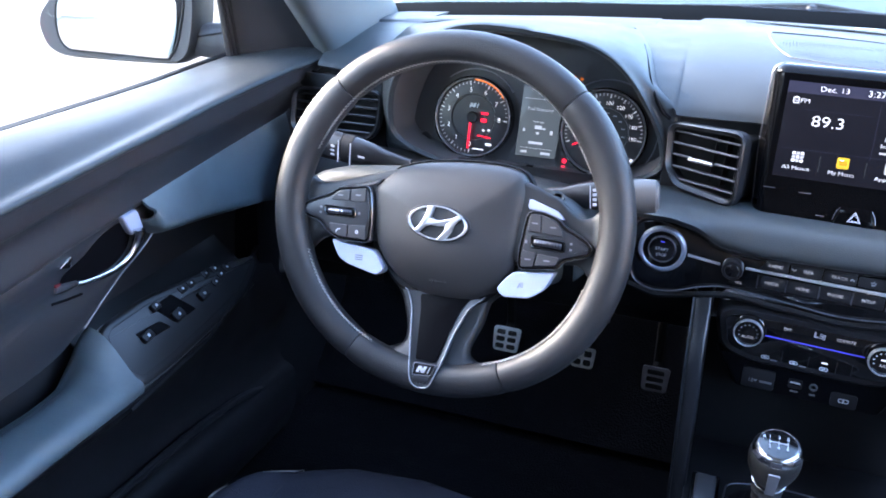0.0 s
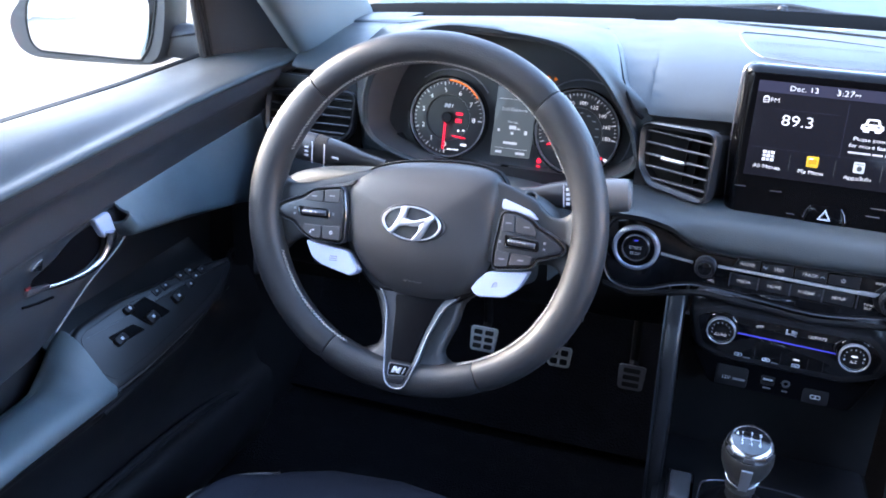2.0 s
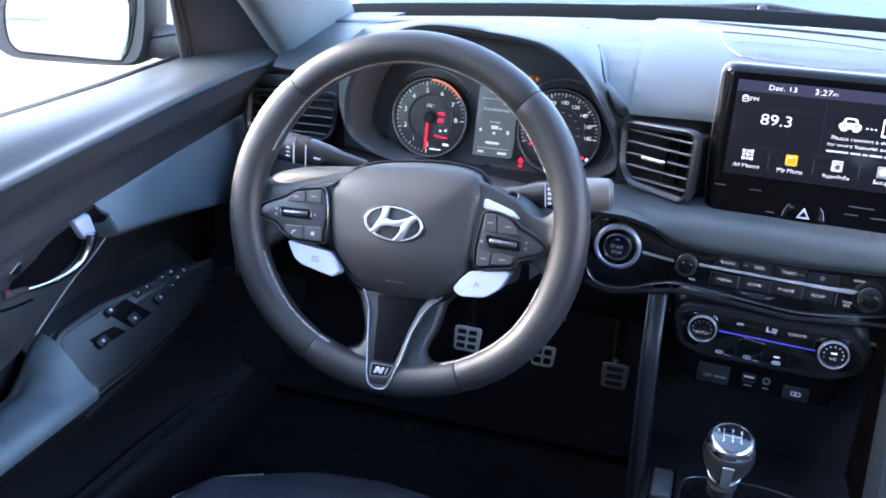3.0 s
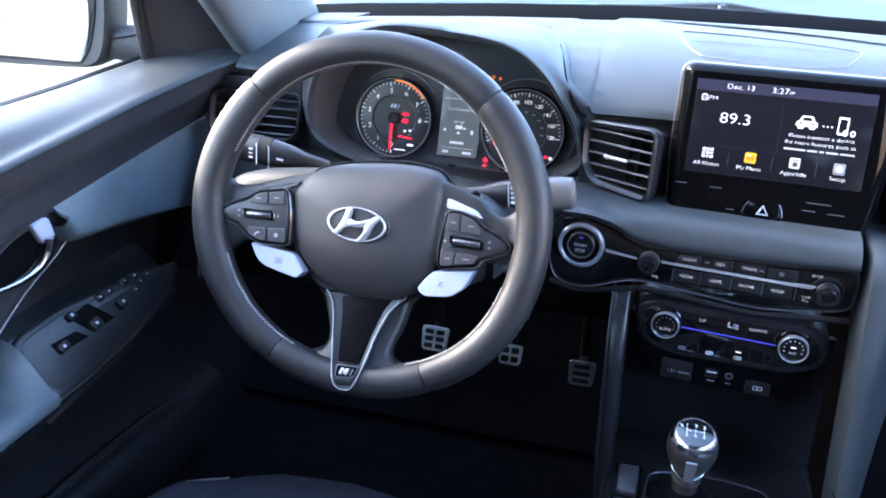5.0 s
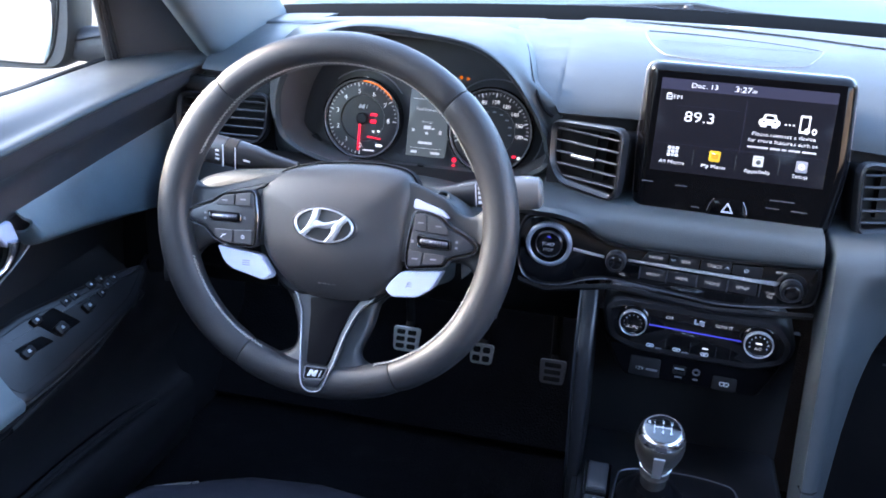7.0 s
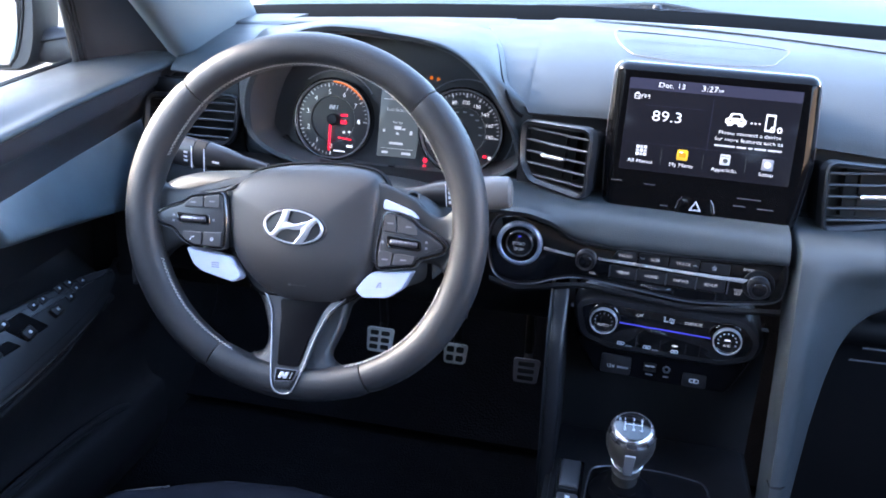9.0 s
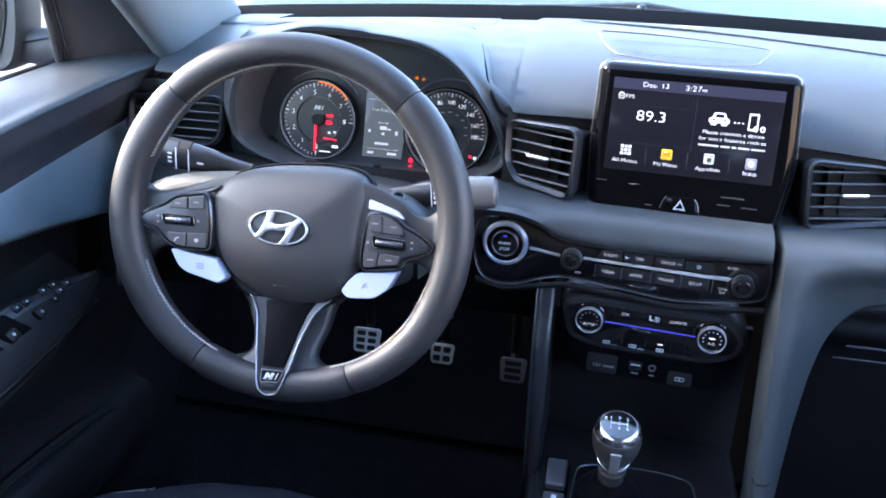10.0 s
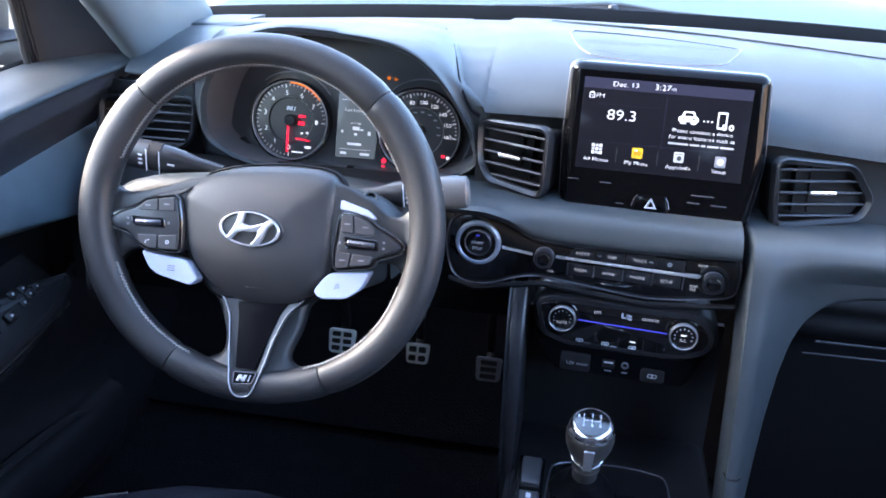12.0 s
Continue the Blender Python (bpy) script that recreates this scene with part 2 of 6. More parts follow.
def lathe(profile, n=32, bm=None, cx=0.0, cy=0.0, sx=1.0):
    """A turned body: profile of (radius, height), about the z axis."""
    bm = bm or bmesh.new()
    rings = [[bm.verts.new((cx + r * sx * math.cos(2 * math.pi * j / n), cy + r * math.sin(2 * math.pi * j / n), z)) for j in range(n)] for r, z in profile]
    for a, b in zip(rings, rings[1:]):
        for j in range(n):
            bm.faces.new((a[j - 1], a[j], b[j], b[j - 1]))
    bm.faces.new(rings[0][::-1])
    bm.faces.new(rings[-1])
    return bm


def ring(r0, r1, z0, z1, n=40, cx=0.0, cy=0.0, sx=1.0):
    bm = bmesh.new()
    e = min(abs(r1 - r0), abs(z1 - z0)) * 0.3
    prof = [(r0, z0), (r0, z1 - e), (r0 + e, z1), (r1 - e, z1), (r1, z1 - e), (r1, z0)]
    rings = [[bm.verts.new((cx + r * sx * math.cos(2 * math.pi * j / n), cy + r * math.sin(2 * math.pi * j / n), z)) for j in range(n)] for r, z in prof]
    for a, b in zip(rings, rings[1:] + rings[:1]):
        for j in range(n):
            bm.faces.new((a[j - 1], a[j], b[j], b[j - 1]))
    return bm


def box(bm, x0, y0, z0, x1, y1, z1):
    v = [bm.verts.new(p) for p in ((x0, y0, z0), (x1, y0, z0), (x1, y1, z0), (x0, y1, z0), (x0, y0, z1), (x1, y0, z1), (x1, y1, z1), (x0, y1, z1))]
    for f in ((0, 3, 2, 1), (4, 5, 6, 7), (0, 1, 5, 4), (1, 2, 6, 5), (2, 3, 7, 6), (3, 0, 4, 7)):
        bm.faces.new([v[i] for i in f])
    return bm


def bar(x0, y0, x1, y1, z, h=0.0004):
    return box(bmesh.new(), x0, y0, z, x1, y1, z + h)


def text(parent, words, size, x, y, z, mat, name="lettering", turn=0.0, m=None, stretch=1.0):
    """Words in the built-in font, centred at a place on the parent's face."""
    cu = bpy.data.curves.new("lettering", "FONT")
    cu.body, cu.size, cu.align_x, cu.align_y, cu.extrude, cu.resolution_u = words, size, "CENTER", "CENTER", 0.0001, 3
    cu.offset = -0.008 * size
    tmp = bpy.data.objects.new("lettering", cu)
    me = bpy.data.meshes.new_from_object(tmp)
    bpy.data.objects.remove(tmp)
    me.materials.clear()
    me.materials.append(mat)
    ob = new(name, me)
    ob.parent = parent
    ob.matrix_basis = (m or Matrix()) @ pose(x, y, z, 0, 0, turn) @ Matrix.Diagonal((stretch, 1, 1, 1))
    return ob


def lerp(x, xs, ys):
    return float(np.interp(x, xs, ys))

# ---- the setting: ground, car shell, glass ----
GROUND_Z, FLOOR_Z, ROOF_Z = -0.12, 0.20, 1.30

bm = bmesh.new()
bmesh.ops.create_grid(bm, x_segments=40, y_segments=40, size=600)
solid("ground", bm, CONCRETE, "pale sunlit concrete ground round the car", "ground", pose(0, 0, GROUND_Z), kind="structure")

solid("floor", box(bmesh.new(), -0.80, -2.2, FLOOR_Z - 0.05, 0.80, 0.62, FLOOR_Z), CARPET, "black carpet of the footwell", "floor", kind="structure")
bm = loft([[(x, y, z) for y, z in ((0.42, FLOOR_Z), (0.55, 0.32), (0.60, 0.50), (0.60, 0.80))] for x in (-0.80, -0.4, 0.0, 0.4, 0.80)], thick=0.02)
solid("firewall", bm, CARPET, "black carpeted bulkhead behind the pedals", "wall", kind="structure")
solid("ceiling", box(bmesh.new(), -0.66, -2.2, ROOF_Z, 0.66, -0.12, ROOF_Z + 0.04), LINING, "dark grey fabric headlining of the car", "ceiling", kind="structure")

bm = loft([[(x, y, ROOF_Z + 0.052 - 0.05 * (x / 0.67) ** 4 * 0.2 - drop) for x in [-0.67 + 1.34 * i / 16 for i in range(17)]] for y, drop in ((-2.28, 0.03), (-2.0, 0.006), (-1.2, 0.0), (-0.5, 0.0), (-0.14, 0.006))], thick=0.006)
solid("roof", bm, PAINT, "pale blue painted car roof", "car roof", kind="structure", angle=60)

# right side, closed below the window line, with a window opening above
bm = box(bmesh.new(), 0.80, -2.2, GROUND_Z + 0.15, 0.84, 0.60, 0.80)
box(bm, 0.66, -1.35, 0.80, 0.84, -1.15, ROOF_Z)
# next two boxes are unseen, raised above the window line to cut glare and sun
box(bm, 0.74, -2.2, 0.80, 0.84, -1.35, 1.14)
box(bm, 0.70, 0.18, 0.80, 0.84, 0.60, 0.99)
solid("wall_right", bm, HARD, "dark inner side of the car", "car side", kind="structure")
bm = box(bmesh.new(), -0.86, -2.2, GROUND_Z + 0.15, -0.82, -0.95, 0.80)
# unseen pillar set forward and rear side raised, to block light from behind
box(bm, -0.86, -0.86, 0.80, -0.66, -0.60, ROOF_Z)
box(bm, -0.86, -2.2, 0.80, -0.76, -1.30, 1.14)
box(bm, -0.80, 0.25, FLOOR_Z, -0.735, 0.62, 0.79)
solid("wall_left", bm, HARD, "dark inner side of the car behind the door", "car side", kind="structure")
# unseen full-height wall, added to keep rear light off the glossy panels
bm = box(bmesh.new(), -0.86, -2.24, GROUND_Z + 0.15, 0.84, -2.2, ROOF_Z + 0.04)
solid("wall_rear", bm, REARCLOTH, "unseen warm grey wall closing off the light from the rear", "car rear", kind="structure")

# unseen rendered walls added ahead of and beside the car for warm light and reflections
bm = box(bmesh.new(), -60, 26.0, GROUND_Z, -0.4, 27.0, 9.5)
box(bm, 9.0, -14, GROUND_Z, 10.0, 14, 3.2)
solid("backdrop", bm, CREAM, "unseen cream walls added for warm light and reflections", "building", kind="structure")
# left wall repeats the cream, dimmed in colour so it looks less lit
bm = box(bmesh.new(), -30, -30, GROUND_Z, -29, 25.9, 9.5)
solid("backdrop", bm, CREAM_DIM, "unseen cream wall beside the car, dimmed in its colour", "building", kind="structure")

# windscreen
wind = thing("windscreen", "clear sloping windscreen with a black printed edge", "windscreen", kind="structure")
WX = [-0.70 + 1.4 * i / 20 for i in range(21)]


def cowl_z(x):
    return lerp(x, (-0.70, -0.60, -0.36, -0.13, 0.1, 0.33, 0.7), (0.836, 0.846, 0.860, 0.870, 0.872, 0.869, 0.845))


def bow(x):
    """How far the windscreen's foot bows forward."""
    return 0.06 * (1 - (x / 0.7) ** 2)


pane = part("pane", loft([[(x, 0.555 + bow(x) - 0.05, cowl_z(x) + 0.016), (x * 0.97, 0.22 + bow(x) * 0.5, 1.09), (x * 0.9, -0.12, ROOF_Z)] for x in WX], thick=0.004), GLASS, wind)
pane.visible_shadow = False
part("black_edge", loft([[(x, 0.50 + bow(x) - 0.05, cowl_z(x) - 0.012), (x, 0.525 + bow(x) - 0.05, cowl_z(x) + 0.002), (x, 0.555 + bow(x) - 0.05, cowl_z(x) + 0.0135)] for x in WX], thick=0.003), SKIRT, wind)

# bonnet ahead of the windscreen
bm = loft([[(x, 0.64 + bow(x) - 0.05, cowl_z(x) - 0.008), (x, 0.9, 0.886 - 0.04 * x * x), (x, 1.25, 0.888 - 0.05 * x * x), (x * 0.95, 1.55, 0.84 - 0.06 * x * x), (x * 0.9, 1.70, 0.62)] for x in WX], thick=0.01)
solid("bonnet", bm, PAINT, "pale blue painted car bonnet", "bonnet", kind="structure", angle=60)

# wiper on the windscreen's foot
wiper = thing("wiper", "black windscreen wiper resting at the foot of the glass", "wiper")
part("blade", tube([(x, 0.592, cowl_z(x) + 0.004 - 0.010 * abs(x + 0.03)) for x in [-0.26 + 0.66 * i / 14 for i in range(15)]], 0.0035, n=6), RUBBER, wiper)
part("arm", tube([(-0.21, 0.60, 0.874), (-0.12, 0.60, 0.878), (-0.05, 0.60, 0.882), (-0.02, 0.60, 0.883), (0.04, 0.60, 0.879), (0.15, 0.60, 0.876), (0.36, 0.60, 0.868)], [0.004, 0.006, 0.0085, 0.009, 0.0065, 0.005, 0.004], n=8), DARK, wiper)
part("pivot", lathe([(0.008, 0), (0.010, 0.004), (0.008, 0.008), (0.003, 0.010)], 14), HARD, wiper, m=pose(-0.03, 0.598, 0.880))

# left pillar, its inner trim and the corner piece of the side window
bm = loft([curve([(-0.616 + 0.05 * s, 0.262 - 0.62 * s, 0.826 + 0.46 * s), (-0.608 + 0.04 * s, 0.36 - 0.62 * s, 0.834 + 0.46 * s), (-0.622 + 0.04 * s, 0.50 - 0.61 * s, 0.838 + 0.455 * s), (-0.66 + 0.04 * s, 0.53 - 0.60 * s, 0.84 + 0.45 * s),
                   (-0.715 + 0.06 * s, 0.50 - 0.60 * s, 0.830 + 0.45 * s), (-0.70 + 0.06 * s, 0.36 - 0.62 * s, 0.82 + 0.455 * s), (-0.645 + 0.05 * s, 0.262 - 0.62 * s, 0.822 + 0.46 * s)], 5) for s in (-0.04, 0.25, 0.5, 0.75, 1.0)], closed=True, caps=True)
solid("pillar_left", bm, PILLAR, "pale grey trim of the windscreen pillar", "pillar", kind="structure")
bm = loft([[(x * 1.0, 0.52 - 0.60 * s, 0.835 + 0.46 * s), (x * 0.96, 0.40 - 0.62 * s, 0.835 + 0.46 * s)] for s in (0, 0.5, 1.0) for x in (0.70 - 0.08 * s,)], thick=0.03)
solid("pillar_right", bm, SOFT, "grey trim of the far windscreen pillar", "pillar", kind="structure")

# ---- dashboard ----
dash = thing("dashboard", "soft-grained dark blue-grey dashboard under the windscreen", "dashboard")


def dash_edge(x):
    """Height of the front edge of the top pad."""
    return lerp(x, (-0.63, -0.52, -0.19, -0.08, 0.15, 0.27, 0.8), (0.795, 0.79, 0.788, 0.790, 0.779, 0.771, 0.75))


PAD_Y = (0.0, 0.006, 0.020, 0.043, 0.073, 0.108, 0.148, 0.190, 0.235, 0.29)
PAD_F = (1.0, 0.88, 0.73, 0.56, 0.40, 0.27, 0.165, 0.095, 0.05, 0.05)


def pad_z(x, y, yf=0.210):
    """Height of the dashboard's top."""
    zb = cowl_z(x)
    return zb - lerp(y - yf, PAD_Y, PAD_F) * (zb - dash_edge(x))


PADS = {"left": [-0.63 + 0.09 * i / 9 for i in range(10)], "rear": [-0.57 + 0.345 * i / 24 for i in range(25)], "right": [-0.250 + 0.0041 * i for i in range(20)] + [-0.168 + 0.953 * i / 57 for i in range(58)]}
for side, xs in PADS.items():
    sections = []
    for x in xs:
        zb, zf = cowl_z(x), dash_edge(x)
        if side == "rear":
            prof = [(0.49, zb - 0.004), (0.455, zb - 0.003), (0.43, zb - 0.004), (0.405, zb - 0.007), (0.385, zb - 0.012), (0.365, zb - 0.020), (0.350, zb - 0.03)]
        else:
            yf = 0.245 if side == "left" else lerp(x, (-0.205, -0.19, -0.17, 0.8), (0.222, 0.214, 0.212, 0.205))
            prof = [(yf + dy, zb - f * (zb - zf)) for dy, f in zip(PAD_Y[::-1], PAD_F[::-1])]
        lift = 0.0008 if side == "rear" else 0.0
        sections.append(curve([(x, y + (bow(x) - 0.05 if y > 0.42 else 0), z - lift) for y, z in prof], 5, closed=False))
    if side == "right":
        for s in sections:
            x = s[0].x
            if x < -0.170:
                cut, n = lerp(x, (-0.250, -0.243, -0.217, -0.199, -0.170), (0.40, 0.385, 0.305, 0.238, 0.2125)), len(s)
                for q in range(n):
                    y = 0.47 + (cut - 0.47) * q / (n - 1)
                    s[q] = Vector((x, y + (bow(x) - 0.05 if y > 0.42 else 0), pad_z(x, y) - 0.0004))
    part("top_pad", loft(sections, thick=-0.004), SOFT, dash, angle=60)

# speaker grille let into the top
grille_front = curve([(-0.081, 0.402), (-0.083, 0.386), (-0.0763, 0.349), (-0.0624, 0.318), (-0.045, 0.308), (0.03, 0.301), (0.0962, 0.3097), (0.1104, 0.3253), (0.1257, 0.3590), (0.1212, 0.3665)], 6, closed=False)
grille_back = curve([(-0.080, 0.4045), (-0.015, 0.4000), (0.054, 0.3860), (0.1212, 0.3670)], 8, closed=False)
# edge coloured paler than the pad to imitate the light it catches
part("speaker_edge", tube([(p[0], p[1], pad_z(p[0], p[1]) + 0.0043) for p in grille_front], 0.0009, n=6), STALK, dash, "raised edge of the speaker grille, its highlight put into the colour")
part("speaker_gap", tube([(p[0], p[1], pad_z(p[0], p[1]) + 0.0042) for p in grille_back], 0.0010, n=6), HARD, dash, "dark gap behind the speaker grille")
bm = bmesh.new()
for j in range(22):
    for i in range(54):
        px, py = -0.078 + 0.0037 * i, 0.303 + 0.0046 * j
        if ((px - 0.022) / 0.097) ** 2 + ((py - 0.350) / 0.044) ** 2 < 0.96:
            z = pad_z(px, py) + 0.004
            box(bm, px, py, z - 0.001, px + 0.0017, py + 0.0022, z + 0.0003)
tagged(part("grille_mesh", bm, SOFT, dash), kind="stuff")
part("rear_strip", loft([[(x, y, pad_z(x, y) + 0.0052) for y in (lerp(x, (-0.114, 0.037, 0.174, 0.31, 0.65), (0.4720, 0.4414, 0.4056, 0.3750, 0.345)) * (1 - k) + 0.476 * k for k in (0, 0.33, 0.67, 1.0))] for x in [-0.114 + 0.764 * i / 30 for i in range(31)]], thick=-0.001), FINE, dash, "matt blue-grey strip along the foot of the glass")
part("light_sensor", plate(rounded(-0.016, -0.006, 0.016, 0.006, 0.005), -0.003, 0.004, 0.0015), SATIN, dash, "small pale sensor cap", m=pose(0.035, 0.47, 0.870))

# dark band that holds the vents
bm = loft([[(x, y, z) for y, z in ((0.222, dash_edge(x) + 0.002), (0.222, dash_edge(x) - 0.03), (0.215, 0.705), (0.20, 0.69))] for x in [-0.175 + 0.97 * i / 20 for i in range(21)]], thick=0.003)
part("vent_band", bm, DARK, dash)


def strip_top(x):
    """Upper edge of the control strip below the shelf."""
    return lerp(x, (-0.20, -0.15, -0.122, -0.097, -0.06, 0.016, 0.13), (0.692, 0.692, 0.686, 0.674, 0.671, 0.672, 0.677))


sections = []
for i in range(50):
    x = -0.235 + 0.358 * i / 49
    z = strip_top(x)
    y = 0.13 - 0.06 * x
    sections.append(curve([(x, y + 0.105, 0.704), (x, y + 0.06, 0.7035), (x, y + 0.025, 0.701), (x, y + 0.006, max(z + 0.006, 0.694)), (x, y - 0.003, z + 0.004), (x, y + 0.004, z)], 4, closed=False))
part("shelf", loft(sections, thick=-0.004), SOFT, dash, angle=60)

# passenger side of the dashboard, running down into the leg beside the console
FRONT = [(0.225, 0.7005), (0.190, 0.700), (0.165, 0.699), (0.145, 0.697), (0.130, 0.693), (0.119, 0.687), (0.112, 0.680), (0.109, 0.673), (0.106, 0.664), (0.0955, 0.6265), (0.027, 0.378)]
EDGE_X = (0.150, 0.157, 0.166, 0.176, 0.187, 0.199, 0.214, 0.233, 0.270, 0.36, 0.80)
EDGE_Z = (0.378, 0.443, 0.508, 0.555, 0.590, 0.614, 0.631, 0.642, 0.648, 0.652, 0.653)


def front_y(z):
    return lerp(-z, [-q[1] for q in FRONT], [q[0] for q in FRONT])


sections = []
xs = [0.1300 + 0.0012 * i for i in range(5)] + [0.1375 + 0.0025 * i for i in range(5)] + [0.150 + 0.0020 * i for i in range(25)] + [0.202 + 0.005 * i for i in range(6)] + [0.23 + 0.03 * i for i in range(19)] + [0.785]
for x in xs:
    zb = lerp(x, EDGE_X, EDGE_Z)
    tuck = 0.0 if x > 0.1365 else 0.055 * (max(0, 0.1352 - x) / 0.0052) ** 2.2
    zs = [q[1] for q in FRONT[:9]] + [0.664 + (zb - 0.664) * i / 34 for i in range(1, 35)]
    prof = []
    for z in zs:
        slope = lerp(z, (0.38, 0.58, 0.64, 0.675, 0.699), (1.5, 1.4, 0.9, 0.25, 0.0))
        most = lerp(z, (0.38, 0.60, 0.66, 0.69), (0.060, 0.050, 0.026, 0.0))
        d = x - lerp(z, (0.38, 0.66), (0.1435, 0.152))
        away = most * math.tanh(0.5 * (d + math.sqrt(d * d + 0.00003)) * slope / most) if most > 1e-6 else 0.0
        lean = 0.004 * min(1, max(0, (0.70 - z) * 8)) * max(0.0, 1 - (x - 0.13) / 0.006)
        prof.append((x + (lean if x < 0.136 else 0.0), min(0.24, front_y(z) + away + tuck), z))
    px, py, pz = prof[-1]
    prof += [(px, py + 0.004, pz - 0.004), (px, py + 0.016, pz - 0.006), (px, py + 0.060, pz - 0.004)]
    sections.append(prof)
part("passenger_pad", loft(sections, thick=-0.002), SOFT, dash, angle=50)
part("leg_foot", loft([[(x, y + dy, z) for x, y in ((0.1330, 0.10), (0.1335, 0.032), (0.138, 0.0285), (0.144, 0.0295), (0.152, 0.050), (0.155, 0.10))] for z, dy in ((0.3745, 0.0), (0.32, -0.02), (0.25, -0.05))], thick=-0.002), SOFT, dash, angle=50)
part("leg_seam", tube([(x, front_y(0.455) - 0.0004 + (0.012 if x < 0.134 else 0.0) + max(0.0, x - 0.1445) * 1.35, 0.455) for x in (0.1330, 0.1345, 0.1375, 0.141, 0.1445, 0.148, 0.152, 0.155)], 0.0013, n=6), DARK, dash, "dark seam across the leg")

# knee panel under the wheel
sections = []
for i in range(30):
    x = -0.66 + 0.56 * i / 29
    sections.append(curve([(x, 0.250, 0.694), (x, 0.215, 0.688), (x, 0.187, 0.662), (x, 0.182, 0.620), (x, 0.205, 0.565), (x, 0.27, 0.515), (x, 0.38, 0.500)], 4, closed=False))
part("knee_panel", loft(sections, thick=-0.004), DARK, dash, angle=60)
part("side_cap", loft([[(-0.655, 0.33, z), (-0.655, 0.262, z), (-0.63, 0.256, z), (-0.60, 0.258, z), (-0.54, 0.262, z)] for z in (0.50, 0.60, 0.70, 0.787)], thick=-0.003), DARK, dash)

part("end_pad", loft([[(-0.655, 0.30, z), (-0.655, y, z), (-0.62, y - 0.004, z), (-0.575, y - 0.004, z), (-0.54, y, z)] for z, y in ((0.766, 0.258), (0.772, 0.250), (0.787, 0.248))], thick=-0.003), SOFT, dash, angle=60)

# hood over the instruments
HX, HZ = -0.343, 0.742


def arch(t, grow=0.0):
    """A point of the hood's arch, t in degrees from the right."""
    c, s = math.cos(radians(t)), math.sin(radians(t))
    e = 2 / 2.3
    f = sum(lerp(t + d, (-40, -10, 5, 20, 32, 45, 56, 63, 72, 84, 96, 103, 112, 220), (1.0, 0.985, 0.943, 0.889, 0.886, 0.907, 0.934, 0.945, 0.940, 0.928, 0.944, 0.968, 1.0, 1.0)) for d in (-9, -6, -3, 0, 3, 6, 9)) / 7
    a = (0.172 if c > 0 else 0.170) * f + grow
    b = (0.131 if s > 0 else 0.0515) * f + grow
    return HX + a * math.copysign(abs(c) ** e, c), HZ + b * math.copysign(abs(s) ** e, s)


def lip_y(z):
    return lerp(z, (0.70, 0.78, 0.873), (0.225, 0.205, 0.190))


# where the hood's flank runs out on the dashboard, by the angle round the arch
FLANK_T = (-89, -62, -40, 0, 20, 40, 55, 72, 90, 112, 132, 152, 180, 220, 242, 269)
FLANK_X = (-0.340, -0.240, -0.190, -0.1685, -0.167, -0.195, -0.213, -0.240, -0.340, -0.460, -0.545, -0.556, -0.548, -0.540, -0.450, -0.340)
FLANK_Y = (0.215, 0.222, 0.232, 0.226, 0.212, 0.236, 0.305, 0.385, 0.440, 0.410, 0.350, 0.300, 0.265, 0.265, 0.240, 0.215)
FLANK_Z = (0.683, 0.688, 0.702, 0.752, 0.790, 0.826, 0.852, 0.8635, 0.860, 0.855, 0.845, 0.823, 0.775, 0.700, 0.688, 0.683)
sections, liner = [], []
for i in range(141):
    t = -89 + 358 * i / 140
    up = min(1.0, max(0.0, 0.5 + 2.5 * math.sin(radians(t))))
    xi, zi = arch(t, -0.004 - 0.008 * up)
    xl, zl = arch(t)
    y = lip_y(zl)
    top = max(0.0, math.sin(radians(t)))
    xa, za = arch(t, 0.0035)
    xo, zo = arch(t, 0.0065 if t < 90 else 0.009)
    end = Vector((lerp(t, FLANK_T, FLANK_X), lerp(t, FLANK_T, FLANK_Y), lerp(t, FLANK_T, FLANK_Z)))
    if 15 < t < 75:
        end.z = pad_z(end.x, end.y) + 0.003
    start = Vector((xo, y + 0.010, zo))
    mid = start.lerp(end, 0.45) + Vector((0.002 * math.cos(radians(t)), -0.002, 0.0025))
    liner.append(curve([(xi, 0.286 + 0.018 * up, zi), (xl * 0.6 + xi * 0.4, y + 0.035, zl * 0.6 + zi * 0.4), (xl, y + 0.004, zl)], 3, closed=False))
    skin = curve([(xl, y + 0.003, zl), (xa, y, za), start, mid, end, end + Vector((0.004, 0.004, -0.014))], 4, closed=False)
    heart = Vector((HX, 0.40, HZ))
    sections.append(skin + [p + (heart - p).normalized() * 0.003 for p in reversed(skin)])
part("gauge_hood", loft(sections, closed=True, caps=True), SOFT, dash, angle=50)
part("hood_lining", loft(liner, thick=0.001), HOODLINING, dash, "black lining of the hood, lightened for glass haze", angle=60)

# dark strip laid in as the shade of the crease where the hood's flank meets the pad
crease = curve([(-0.2225, 0.3060, 0.8515), (-0.2105, 0.2580, 0.8388), (-0.2020, 0.2272, 0.8243), (-0.1930, 0.2125, 0.8080), (-0.1838, 0.2122, 0.7925), (-0.1735, 0.2130, 0.7848)], 5, closed=False)
part("hood_crease_shade", tube(crease, [0.0006 + 0.0018 * i / 25 for i in range(len(crease))], n=6), SHADOW, dash, "dark strip standing for the shade in the hood's crease")

# ---- steering wheel ----
_a = radians(16.7)
WHEEL = frame_of((-0.369, 0.004, 0.697), (1, 0, 0), (0, math.sin(_a), math.cos(_a))) @ pose(0, 0, 0, 0, 0, 2.4)
